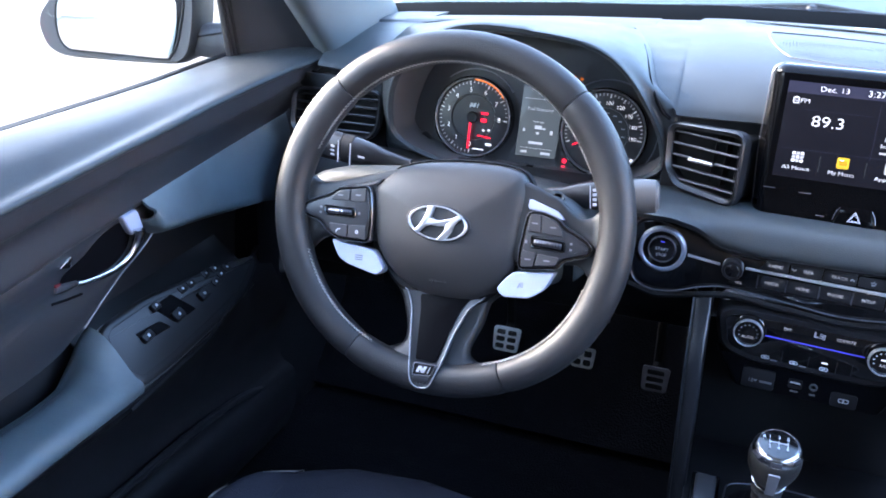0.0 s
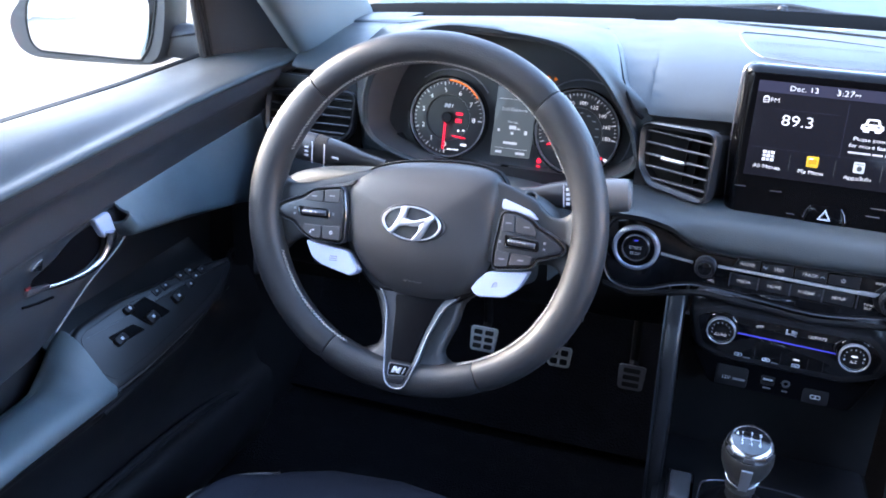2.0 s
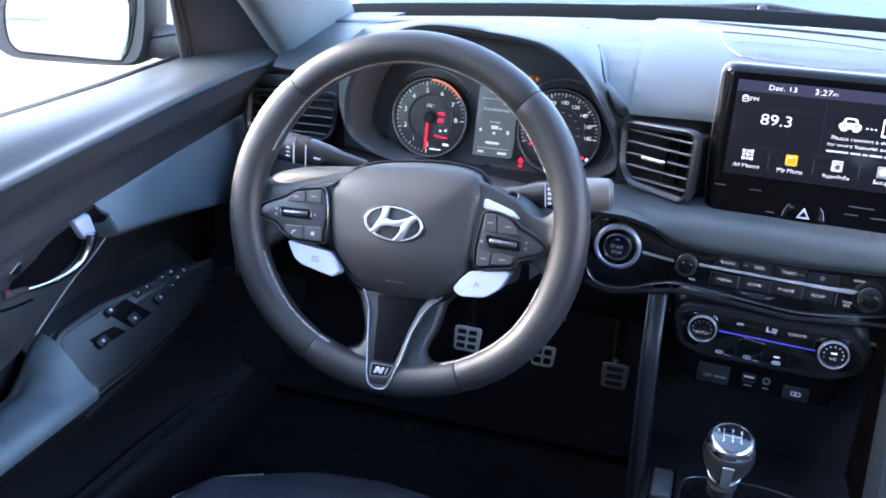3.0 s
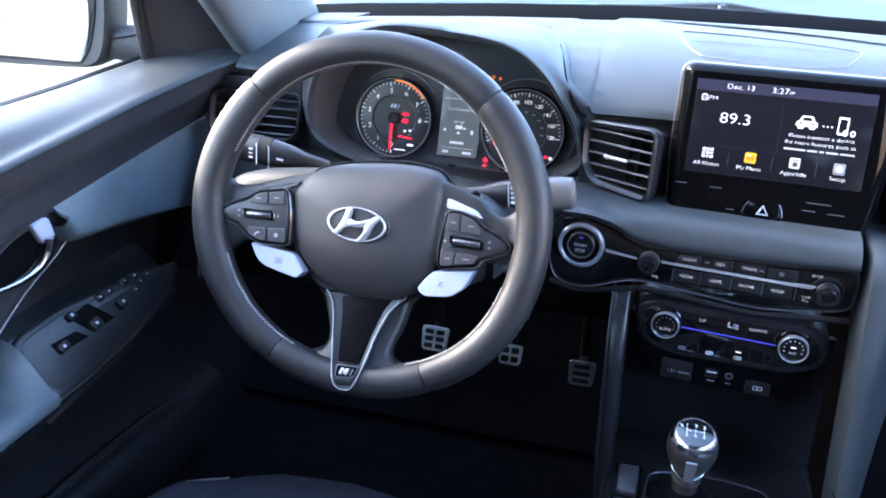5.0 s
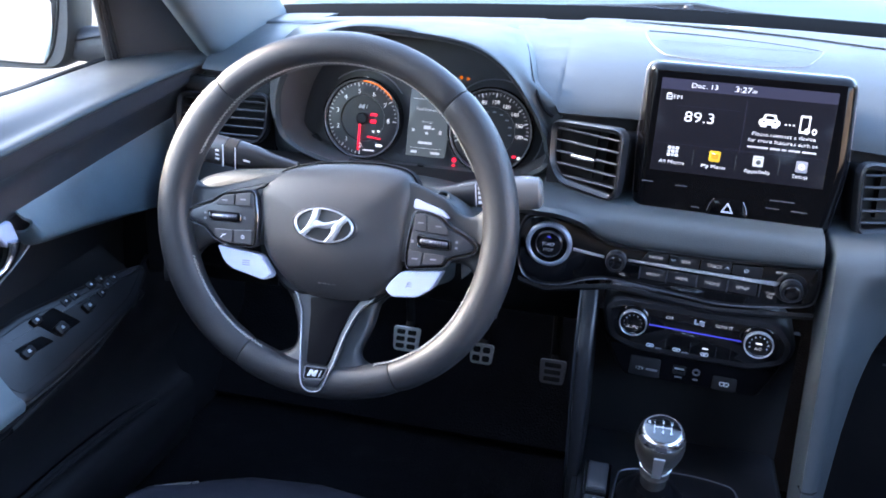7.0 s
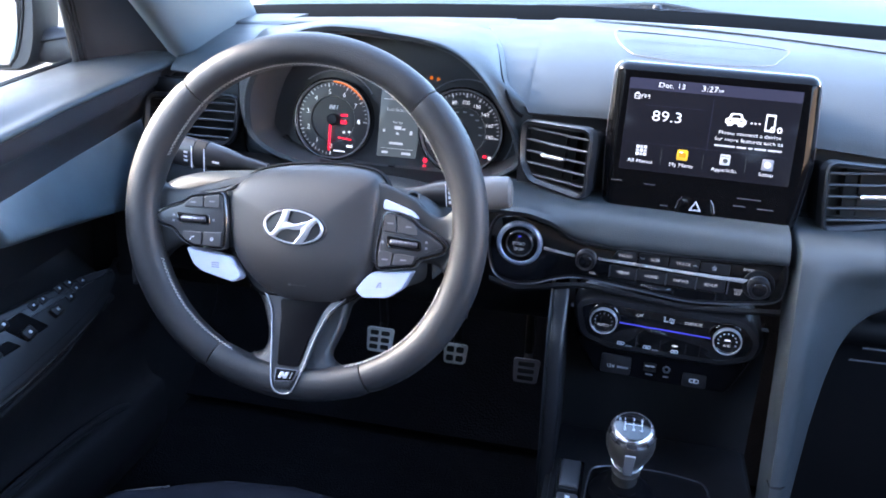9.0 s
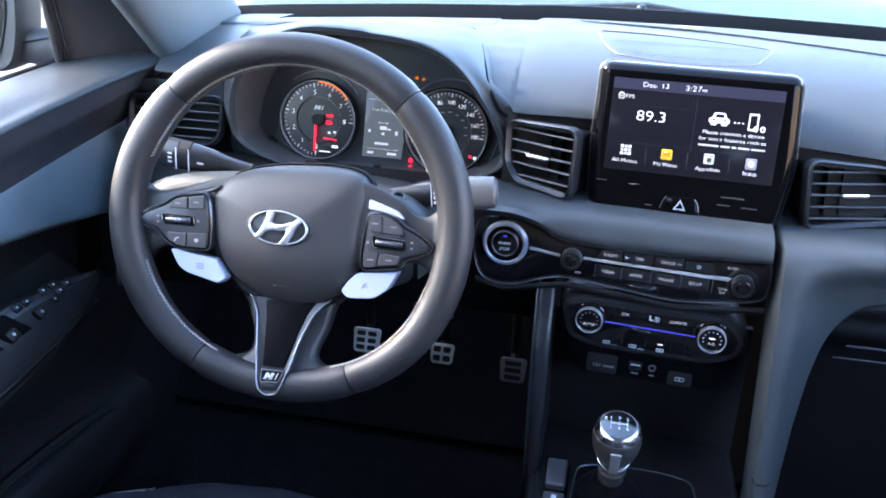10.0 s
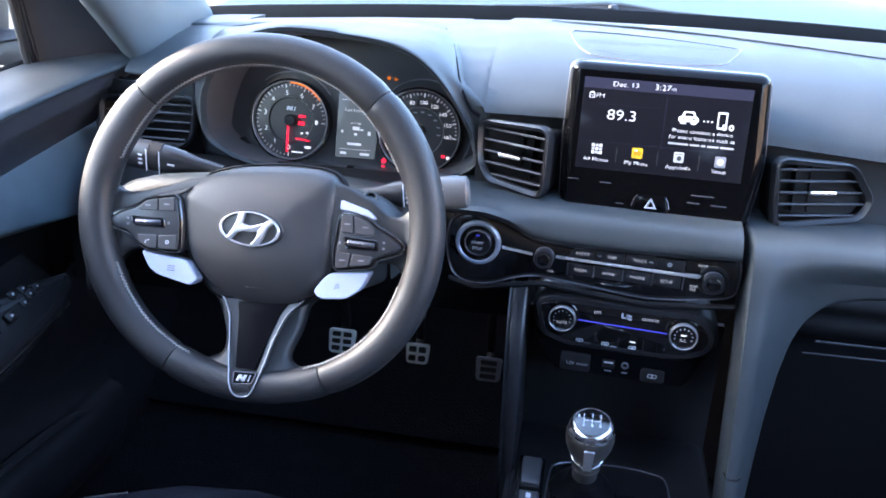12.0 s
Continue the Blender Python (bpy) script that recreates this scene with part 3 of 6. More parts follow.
wheel = thing("steering_wheel", "black leather steering wheel with grey airbag cover and pale blue buttons", "steering wheel", WHEEL)
RIM_U, RIM_V, RIM_R, RIM_H = 0.0055, 0.009, 0.1728, 0.1672


def rim_point(t, r=0.0, n=0.0):
    c, s = math.cos(radians(t)), math.sin(radians(t))
    r += 0.0065 * math.exp(-(((t + 42 + 180) % 360 - 180) / 32) ** 2)
    return Vector((RIM_U + c * (RIM_R + r), RIM_V + s * (RIM_H + r), n))


def rim_full(t):
    """How much thicker the rim is at an angle: thumb rests above the spokes, fuller flanks below them."""
    t %= 360
    near = lambda a, w: math.exp(-(((t - a + 180) % 360 - 180) / w) ** 2)
    return 1 + 0.13 * near(30, 20) + 0.13 * near(150, 20) + 0.10 * near(342, 26) + 0.10 * near(198, 26) + 0.05 * near(270, 40)


def rim_piece(name, t0, t1, mat, label):
    """A stretch of the rim with a flatter front, its ends drawn in at the seams."""
    n, rings = max(8, int(abs(t1 - t0) / 2.0)), []
    for i in range(n + 1):
        t = t0 + (t1 - t0) * i / n
        full = rim_full(t)
        k = 0.93 if i in (0, n) else 0.985 if i in (1, n - 1) else 1.0
        ra, rb = 0.0162 * full * k, 0.0175 * k
        ring_pts = []
        for j in range(24):
            c, s = math.cos(2 * math.pi * j / 24), math.sin(2 * math.pi * j / 24)
            e = 0.88
            ring_pts.append(rim_point(t, ra * math.copysign(abs(c) ** e, c) - (full - 1) * 0.0155, rb * math.copysign(abs(s) ** e, s)))
        rings.append(ring_pts)
    part(name, loft(rings, closed=True, caps=True), mat, wheel, label)


rim_piece("rim_top", 46.2, 133.4, LEATHER, "smooth black leather rim section")
rim_piece("rim_left", 133.8, 240.8, PERFORATED, "perforated leather rim section")
rim_piece("rim_bottom", 241.2, 295.8, LEATHER, "smooth black leather rim section")
rim_piece("rim_right", 296.2, 405.8, PERFORATED, "perforated leather rim section")
bm = bmesh.new()
for i in range(250):
    t = 360 * i / 250
    if 158 < t < 200 or t < 21 or t > 338 or 246 < t < 290:
        continue
    tuck = -0.0315 * (rim_full(t) - 1)
    p, q, r = rim_point(t, -0.0150 + tuck, 0.0085), rim_point(t + 0.72, -0.0163 + tuck, 0.0055), rim_point(t + 1.44, -0.0150 + tuck, 0.0085)
    tube([p, q, r], 0.00042, n=4, bm=bm)
tagged(part("stitching", bm, THREAD, wheel, "light grey zigzag stitching"), kind="stuff")

# hub behind everything
bm = slab(bmesh.new(), corners([(-0.062, 0.045), (0.075, 0.045), (0.090, 0.030), (0.090, -0.035), (0.055, -0.075), (-0.043, -0.075), (-0.078, -0.035), (-0.078, 0.030)], 0.012), [(0.004, -0.045), (0, -0.035), (0, -0.018), (0.004, -0.014)])
part("hub", bm, DARK, wheel)


def soft_lerp(x, xs, ys, w=0.005):
    return sum(lerp(x + w * k / 3, xs, ys) for k in range(-3, 4)) / 7


# upper and lower edge of each spoke, from the hub outwards
SPOKES = {"left": (((-0.172, 0.056), (-0.163, 0.050), (-0.152, 0.037), (-0.140, 0.0290), (-0.1216, 0.0310), (-0.0902, 0.0397), (-0.066, 0.0475), (-0.045, 0.052)), ((-0.172, -0.074), (-0.160, -0.066), (-0.1475, -0.048), (-0.138, -0.0350), (-0.126, -0.0278), (-0.110, -0.0280), (-0.045, -0.026))),
          "right": (((0.060, 0.0530), (0.0872, 0.0495), (0.102, 0.0434), (0.1227, 0.0339), (0.133, 0.0230), (0.1466, 0.0180), (0.158, 0.0265), (0.168, 0.045), (0.180, 0.056)), ((0.060, -0.030), (0.115, -0.032), (0.132, -0.0268), (0.145, -0.0268), (0.1535, -0.035), (0.160, -0.048), (0.170, -0.068), (0.180, -0.078)))}


def spoke(name, edges):
    """A padded leather spoke that swells forward where it runs into the rim."""
    (tx, tv), (bx, bv) = (zip(*e) for e in edges)
    u0, u1 = tx[0], tx[-1]
    rings = []
    for i in range(41):
        u = u0 + (u1 - u0) * i / 40
        top, low = soft_lerp(u, tx, tv), soft_lerp(u, bx, bv)
        d = min(1.0, max(0.0, (abs(u - RIM_U) - 0.148) / 0.026))
        n = -0.0032 + 0.012 * d * d * (3 - 2 * d)
        c, h = (top + low) / 2, (top - low) / 2
        sec = []
        for j in range(32):
            a = 2 * math.pi * j / 32
            ca, sa = math.cos(a), math.sin(a)
            v = c + h * math.copysign(abs(ca) ** 0.55, ca)
            front = 0.0095 * (math.copysign(abs(sa) ** 0.45, sa) - 1)
            sec.append((u, v, n + front))
        rings.append(sec)
    part(name, loft(rings, closed=True, caps=True), LEATHER, wheel, angle=75)


PODS = {"left": [(-0.0776, 0.0289), (-0.1107, 0.0240), (-0.1217, 0.0161), (-0.1355, 0.0115), (-0.1469, 0.0065), (-0.1523, -0.0005), (-0.1460, -0.0071), (-0.1309, -0.0099), (-0.1206, -0.0208), (-0.1073, -0.0272), (-0.0743, -0.0277), (-0.0733, 0.0038)],
        "right": [(0.0921, 0.0210), (0.1057, 0.0210), (0.1208, 0.0157), (0.1281, 0.0086), (0.1420, 0.0022), (0.1526, -0.0045), (0.1563, -0.0096), (0.1524, -0.0154), (0.1372, -0.0202), (0.1285, -0.0232), (0.1246, -0.0302), (0.0874, -0.0350), (0.0870, -0.0161)]}
SWITCHES = {"left": [[(-0.1185, 0.0122), (-0.0975, 0.0125), (-0.0975, 0.0244), (-0.1102, 0.0222), (-0.1175, 0.0160)], [(-0.0965, 0.0125), (-0.0795, 0.0128), (-0.0795, 0.0272), (-0.0965, 0.0246)],
                     [(-0.1187, -0.0122), (-0.0975, -0.0124), (-0.0975, -0.0258), (-0.1070, -0.0254), (-0.1183, -0.0200)], [(-0.0965, -0.0122), (-0.0765, -0.0112), (-0.0760, -0.0260), (-0.0965, -0.0260)]],
            "right": [[(0.0932, 0.0025), (0.1062, 0.0015), (0.1052, 0.0192), (0.0938, 0.0192)], [(0.1074, 0.0014), (0.1280, 0.0000), (0.1272, 0.0070), (0.1202, 0.0138), (0.1064, 0.0192)],
                      [(0.0890, -0.0165), (0.1042, -0.0182), (0.1020, -0.0318), (0.0890, -0.0331)], [(0.1054, -0.0183), (0.1268, -0.0200), (0.1236, -0.0283), (0.1032, -0.0306)]]}
WELLS = {"left": [(-0.1269, 0.0060), (-0.0897, 0.0055), (-0.0890, -0.0051), (-0.1245, -0.0045)], "right": [(0.0964, -0.0010), (0.1307, -0.0035), (0.1316, -0.0146), (0.0972, -0.0136)]}
MODES = {"left": [(-0.1180, -0.0290), (-0.1085, -0.0470), (-0.0989, -0.0533), (-0.0635, -0.0622), (-0.0548, -0.0549), (-0.0683, -0.0362), (-0.0760, -0.0352)],
         "right": [(0.0655, -0.0587), (0.0731, -0.0658), (0.0997, -0.0641), (0.1138, -0.0541), (0.1237, -0.0352), (0.0815, -0.0395), (0.0728, -0.0482)]}
TRIMS = {"left": [(-0.0640, 0.0390), (-0.0770, 0.0345), (-0.1100, 0.0268), (-0.1127, 0.0252), (-0.0950, 0.0278), (-0.0782, 0.0302), (-0.0690, 0.0335)],
         "right": [(0.0905, 0.0340), (0.1200, 0.0240), (0.1275, 0.0165), (0.1245, 0.0160), (0.1205, 0.0182), (0.1047, 0.0226), (0.0897, 0.0238)]}
for side in ("left", "right"):
    s = 1 if side == "right" else -1
    spoke("spoke_" + side, SPOKES[side])
    out = corners([Vector(p) for p in PODS[side]], 0.006, 4)
    panel = part("switch_panel_" + side, slab(bmesh.new(), inset(out, 0.0016), [(0, -0.006), (0, 0.0026), (0.0008, 0.0036), (0.0024, 0.0040)]), PANEL, wheel, "dark grey switch panel")
    part("panel_edge", frame_plate([Vector(p) for p in inset(out, -0.0012)], inset(out, 0.0012), -0.010, 0.0030, 0.0006), GLOSS, panel, "glossy black edge")
    part("edge_line", frame_plate([Vector(p) for p in inset(out, -0.0020)], inset(out, -0.0013), -0.010, 0.0026, 0.0003), DIMTRIM, panel, "thin bright edge line")
    well = corners([Vector(p) for p in WELLS[side]], 0.003, 4)
    part("roller_well", frame_plate(well, inset(well, 0.0016), 0.003, 0.0056, 0.0006), GLOSS, panel, "black roller well")
    part("roller_bed", plate(inset(well, 0.0014), 0.002, 0.0043, 0.0003), SHADOW, panel)
    wc = sum((Vector(p) for p in WELLS[side]), Vector((0, 0))) / 4
    tilt = 0 if side == "left" else -4
    roller = part("roller", tube([(-0.0135, 0, 0), (-0.0125, 0, 0), (0.0125, 0, 0), (0.0135, 0, 0)], [0.0022, 0.0028, 0.0028, 0.0022], n=14), DIMTRIM, panel, "ribbed metal roller", m=pose(wc.x, wc.y, 0.0042, 0, 0, tilt))
    for k in range(9):
        part("roller_rib", tube([(-0.011 + 0.00275 * k, 0.0027 * math.cos(a), 0.0027 * math.sin(a)) for a in (0.5, 1.1, 1.57, 2.1, 2.6)], 0.0004, n=4), SATIN if k in (3, 5) else HARD, roller)
    for k, pts in enumerate(SWITCHES[side]):
        pts = [Vector(p) for p in pts]
        key = part("switch_button", plate(corners(pts, 0.0022, 3), 0.0032, 0.0056, 0.0009), BUTTON, panel, angle=8)
        c = sum(pts, Vector((0, 0))) / len(pts)
        if side == "left" and k == 2:
            part("button_mark", tube(curve([(c.x - 0.0022, c.y - 0.0018, 0.0056), (c.x - 0.0012, c.y + 0.0008, 0.0056), (c.x + 0.0022, c.y + 0.0018, 0.0056)], 4, closed=False), [0.0006] * 2 + [0.0004] * 5 + [0.0006] * 2, n=5), PRINT, key)
        elif side == "left" and k == 3:
            part("button_mark", ring(0.0010, 0.0019, 0.0054, 0.0058, 16, cx=c.x, cy=c.y), PRINT, key)
        else:
            part("button_mark", bar(c.x - 0.0030, c.y - 0.0007, c.x + 0.0030, c.y + 0.0007, 0.0056, 0.0002), DIMPRINT, key)
    for dy in (-0.0042, 0.0016):
        part("side_mark", bar(wc.x + s * 0.0225 - 0.0012, wc.y + dy, wc.x + s * 0.0225 + 0.0012, wc.y + dy + 0.0022, 0.0040, 0.0002), DIMPRINT, panel)
    part("side_mark", bar(wc.x - s * 0.0215 - 0.0011, wc.y - 0.0014, wc.x - s * 0.0215 + 0.0011, wc.y + 0.0014, 0.0040, 0.0002), DIMPRINT, panel)
    out = corners([Vector(p) for p in MODES[side]], 0.004, 4)
    key = part("mode_button_" + side, slab(bmesh.new(), out, [(0.0004, -0.020), (0, -0.012), (0, -0.003), (0.0005, -0.0012), (0.0013, -0.0005)]), PALEBLUE, wheel, "pale blue mode button", angle=8)
    c = sum((Vector(p) for p in MODES[side]), Vector((0, 0))) / 7
    if side == "right":
        part("button_mark", tube([(c.x - 0.0022, c.y - 0.0026, -0.0004), (c.x - 0.0004, c.y + 0.0024, -0.0004)], 0.0004, n=5), STALK, key)
        for k in range(3):
            part("button_mark", tube(curve([(c.x - 0.0002, c.y + 0.0022 - 0.0018 * k, -0.0004), (c.x + 0.0012, c.y + 0.0028 - 0.0018 * k, -0.0004), (c.x + 0.0030, c.y + 0.0020 - 0.0018 * k, -0.0004)], 3, closed=False), 0.0003, n=4), STALK, key)
    else:
        for dy in (-0.0022, 0.0, 0.0022):
            part("button_mark", bar(c.x - 0.0042, c.y + dy - 0.0004, c.x + 0.0042, c.y + dy + 0.0004, -0.0004, 0.0002), STALK, key)
    # matching satin trims; the right one has the sky's sheen put into its colour
    part("corner_trim", slab(bmesh.new(), corners([Vector(p) for p in TRIMS[side]], 0.003, 3), [(0, -0.008), (0, -0.0012), (0.0003, -0.0004), (0.0007, 0.0)]), PALEBLUE if s > 0 else STALK, wheel, "satin corner trim, its sheen set by colour", angle=8)

# airbag cover: flat-topped shield with broadly rolled edges
cover = [Vector(p) for p in ((-0.0764, 0.0268), (-0.0680, 0.0404), (-0.0505, 0.0525), (-0.0240, 0.0600), (0.0061, 0.0634), (0.0418, 0.0645), (0.0684, 0.0615), (0.0822, 0.0547), (0.0886, 0.0400), (0.0875, 0.0171), (0.0844, -0.0169), (0.0768, -0.0459), (0.0636, -0.0655), (0.0409, -0.0795), (0.0171, -0.0839), (-0.0076, -0.0813), (-0.0330, -0.0718), (-0.0531, -0.0532), (-0.0673, -0.0311), (-0.0743, -0.0023))]
cover = curve(cover, 4)
lev = [(0, -0.026), (0, -0.016), (0.0006, -0.0105), (0.0020, -0.0064), (0.0044, -0.0030), (0.0076, -0.0004), (0.0114, 0.0016)] + [(0.0114, 0.0016 + 0.0088 * (1 - (1 - k / 9) ** 2.2), 1 - k / 9.6) for k in range(1, 10)]
bm = slab(bmesh.new(), cover[::-1], lev)
for v in bm.verts:
    # the face falls away towards its foot and its upper edge
    v.co.z -= 0.018 * (max(0.0, -0.018 - v.co.y) / 0.065) ** 2 + 0.007 * (max(0.0, v.co.y - 0.028) / 0.036) ** 2
pad = part("airbag_cover", bm, PAD, wheel, "warm grey grained airbag cover", angle=75)
part("cover_gap", frame_plate([Vector(p) for p in inset(cover, -0.0022)], inset(cover, -0.0006), -0.034, -0.018, 0.0006), DARK, wheel, "black gap round the cover")
for x in (-0.0050, 0.0000, 0.0050, 0.0100):
    part("embossed_mark", bar(x, -0.0598, x + 0.0032, -0.0566, -0.0032, 0.0012), PAD, pad)

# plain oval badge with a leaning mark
BADGE = pose(0.0026, 0.0004, 0.0, 0, 0, -3.5)
part("badge_ground", plate([Vector((0.0318 * math.cos(2 * math.pi * i / 48), 0.0172 * math.sin(2 * math.pi * i / 48))) for i in range(48)], 0.004, 0.0112, 0.0006), PAD, wheel, m=BADGE)
part("badge_recess", ring(0.0318, 0.0345, 0.004, 0.0108, 56), BUTTON, wheel, m=BADGE @ Matrix.Diagonal((1.0, 0.545, 1, 1)))
part("badge_ring", ring(0.0286, 0.0312, 0.006, 0.0138, 56), TRIMBRIGHT, wheel, "oval chrome badge ring", m=BADGE @ Matrix.Diagonal((1.0, 0.545, 1, 1)))
for pts in ([(-0.0235, -0.0105), (-0.0190, -0.0060), (-0.0130, 0.0070), (-0.0112, 0.0150), (-0.0050, 0.0160), (-0.0060, 0.0080), (-0.0080, 0.0010), (-0.0120, -0.0050), (-0.0180, -0.0120)],
            [(0.0030, -0.0160), (0.0095, -0.0158), (0.0150, -0.0085), (0.0195, 0.0025), (0.0245, 0.0080), (0.0220, 0.0112), (0.0150, 0.0072), (0.0095, 0.0010), (0.0085, -0.0070)],
            [(-0.0110, 0.0010), (-0.0070, 0.0046), (-0.0010, 0.0030), (0.0060, 0.0040), (0.0140, 0.0070), (0.0150, 0.0035), (0.0100, -0.0010), (0.0020, -0.0028), (-0.0060, -0.0028), (-0.0120, -0.0050)]):
    part("badge_mark", plate(curve([Vector(p) for p in pts], 3), 0.0105, 0.0150, 0.0010), TRIMBRIGHT, wheel, "leaning chrome stroke", m=BADGE)


def spoke_lift(bm):
    """The lower spoke comes forward from the hub to the rim."""
    for v in bm.verts:
        v.co.z += lerp(-v.co.y, (0.06, 0.10, 0.15, 0.175), (-0.022, -0.008, 0.0165, 0.0185))
    return bm


# lower spoke: leather flanks, then a V of dark trim with a bright outline
wide = curve([Vector(p) for p in ((-0.050, -0.060), (-0.0415, -0.085), (-0.0300, -0.112), (-0.0300, -0.127), (-0.0400, -0.1335), (-0.0600, -0.1400), (-0.0700, -0.150), (-0.050, -0.166), (0.000, -0.170), (0.055, -0.166), (0.082, -0.150), (0.066, -0.1400), (0.0500, -0.1360), (0.0425, -0.1265), (0.0500, -0.102), (0.0540, -0.079), (0.062, -0.060))], 4)
part("spoke_lower", spoke_lift(slab(bmesh.new(), wide[::-1], [(0.003, -0.028), (0, -0.022), (0.0008, -0.016), (0.003, -0.011), (0.007, -0.0085)])), LEATHER, wheel, angle=60)
vo = corners([Vector(p) for p in ((-0.0420, -0.0660), (-0.0310, -0.0750), (-0.0240, -0.0889), (-0.0179, -0.1186), (-0.0108, -0.1498), (-0.0084, -0.1610), (-0.0007, -0.1665), (0.0112, -0.1650), (0.0153, -0.1578), (0.0217, -0.1382), (0.0270, -0.1110), (0.0347, -0.0910), (0.0393, -0.0833), (0.0600, -0.0640))], 0.005, 3)
part("spoke_trim", spoke_lift(slab(bmesh.new(), vo, [(0, -0.012), (0, 0.0003), (0.0010, 0.0010), (0.0035, 0.0004)])), PANEL, wheel, "dark satin trim of the lower spoke")
part("trim_outline", spoke_lift(frame_plate(vo, inset(vo, 0.0009), -0.004, 0.0030, 0.0002)), TRIMLINE, wheel, "thin satin metal outline")
inlay = corners([Vector(p) for p in ((-0.0170, -0.0760), (-0.0137, -0.0900), (-0.0065, -0.1388), (0.0148, -0.1390), (0.0212, -0.1110), (0.0290, -0.0860), (0.0380, -0.0730))], 0.003, 3)
part("trim_inlay", spoke_lift(plate(inlay, -0.002, 0.0020, 0.0006)), SHADOW, wheel)
tab = corners([Vector(p) for p in ((-0.0068, -0.1412), (0.0170, -0.1414), (0.0137, -0.1520), (-0.0060, -0.1536))], 0.002, 3)
part("lower_badge", spoke_lift(plate(tab, 0.000, 0.0026, 0.0006)), SHADOW, wheel, "black badge plate", angle=8)
part("badge_edge", spoke_lift(frame_plate(tab, inset(tab, 0.0007), 0.001, 0.0030, 0.0002)), DIMTRIM, wheel)
foot = corners([Vector(p) for p in ((-0.0060, -0.1548), (0.0130, -0.1534), (0.0100, -0.1606), (-0.0040, -0.1615))], 0.002, 3)
part("spoke_foot", spoke_lift(plate(foot, 0.000, 0.0022, 0.0006)), SWITCHPANEL, wheel, "grey satin foot of the spoke")
for pts in (((-0.0026, -0.1500), (0.0004, -0.1500), (0.0024, -0.1440), (-0.0006, -0.1440)), ((0.0030, -0.1500), (0.0062, -0.1500), (0.0082, -0.1440), (0.0050, -0.1440)), ((-0.0006, -0.1440), (0.0024, -0.1440), (0.0062, -0.1500), (0.0030, -0.1500)), ((0.0092, -0.1500), (0.0102, -0.1500), (0.0120, -0.1440), (0.0110, -0.1440))):
    part("badge_mark", spoke_lift(plate([Vector(p) for p in pts], 0.002, 0.0030, 0.0002)), TRIMLINE, wheel)

# ---- instrument cluster ----
CLU = frame_of((-0.34, 0.2700, 0.750), (1, 0, 0), (0, math.sin(radians(9)), math.cos(radians(9))))
clu = thing("instrument_cluster", "lit instrument cluster with two round dials and a small screen", "instrument cluster", CLU)
back = [Vector((arch(4 * i, -0.004)[0] + 0.34, (arch(4 * i, -0.004)[1] - 0.750) * 1.02)) for i in range(90)]
part("backing", slab(bmesh.new(), back, [(0, -0.024), (0, -0.014), (0.002, -0.012)]), PANEL, clu)
low = corners([Vector(p) for p in ((-0.155, -0.032), (-0.130, -0.062), (-0.085, -0.070), (0.02, -0.068), (0.10, -0.074), (0.145, -0.068), (0.165, -0.035), (0.160, -0.030), (0.140, -0.058), (0.095, -0.064), (0.02, -0.0575), (-0.085, -0.0595), (-0.125, -0.052), (-0.148, -0.028))], 0.006, 3)
part("lower_bezel", slab(bmesh.new(), low, [(0, -0.014), (0, -0.008), (0.001, -0.006), (0.002, -0.0055)]), HARD, clu)


def dial(cx, cy, r, name, label, marks, angle_of, size):
    d = thing(name, "", "")
    d.parent = clu
    d.matrix_basis = pose(cx, cy, 0)
    tagged(d, label)
    part("face", lathe([(r * 0.99, -0.012), (r * 0.99, -0.002), (r * 0.96, -0.0015), (r * 0.60, -0.0015), (r * 0.58, -0.004), (0.001, -0.004)], 56), DIALFACE, d)
    part("bezel_ring", ring(r * 0.985, r * 1.02, -0.006, 0.0040, 72), OUTLINE, d, "thin satin ring")
    part("outer_shroud", ring(r * 1.02, r * 1.07, -0.012, 0.0030, 72), GLOSS, d)
    for k, word in marks:
        a = radians(angle_of(k))
        text(d, word, size, r * 0.705 * math.cos(a), r * 0.705 * math.sin(a), -0.0012, WHITE, "numeral")
    return d


def ticks(d, r, n, a0, a1, long_every, mat=DIMWHITE):
    for i in range(n + 1):
        a = a0 + (a1 - a0) * i / n
        w, l = (0.0007, 0.0050) if i % long_every == 0 else (0.00045, 0.0028)
        ob = part("tick", box(bmesh.new(), r * 0.93 - l, -w, -0.0014, r * 0.93, w, -0.0009), mat, d, m=pose(0, 0, 0, 0, 0, a))


tach_angle = lambda k: 268 - 33.6 * k
tach = dial(-0.0825, -0.0030, 0.0490, "tachometer", "round engine speed dial lit red", [(k, str(k)) for k in range(9)], tach_angle, 0.0085)
ticks(tach, 0.0490, 40, 268, -1, 5)
part("needle", box(bmesh.new(), 0, -0.0011, 0.001, 0.0400, 0.0011, 0.0022), RED, tach, "red needle", m=pose(-0.002, 0, 0, 0, 0, 269))
part("needle_cap", lathe([(0.0075, -0.002), (0.0075, 0.002), (0.006, 0.0035), (0.001, 0.0038)], 24), DARK, tach)
for i in range(9):
    a = 88 - 6.2 * i
    part("shift_lamp", box(bmesh.new(), 0.0468, -0.0021, 0.002, 0.0488, 0.0021, 0.0028), ORANGE, tach, "orange shift lamp", m=pose(0, 0, 0, 0, 0, a))
for x0, y0, x1, y1 in ((0.010, 0.0045, 0.019, 0.0075), (0.010, -0.0050, 0.018, -0.0005)):
    part("warning_lamp", bar(x0, y0, x1, y1, -0.003), RED, tach, "red warning lamp")
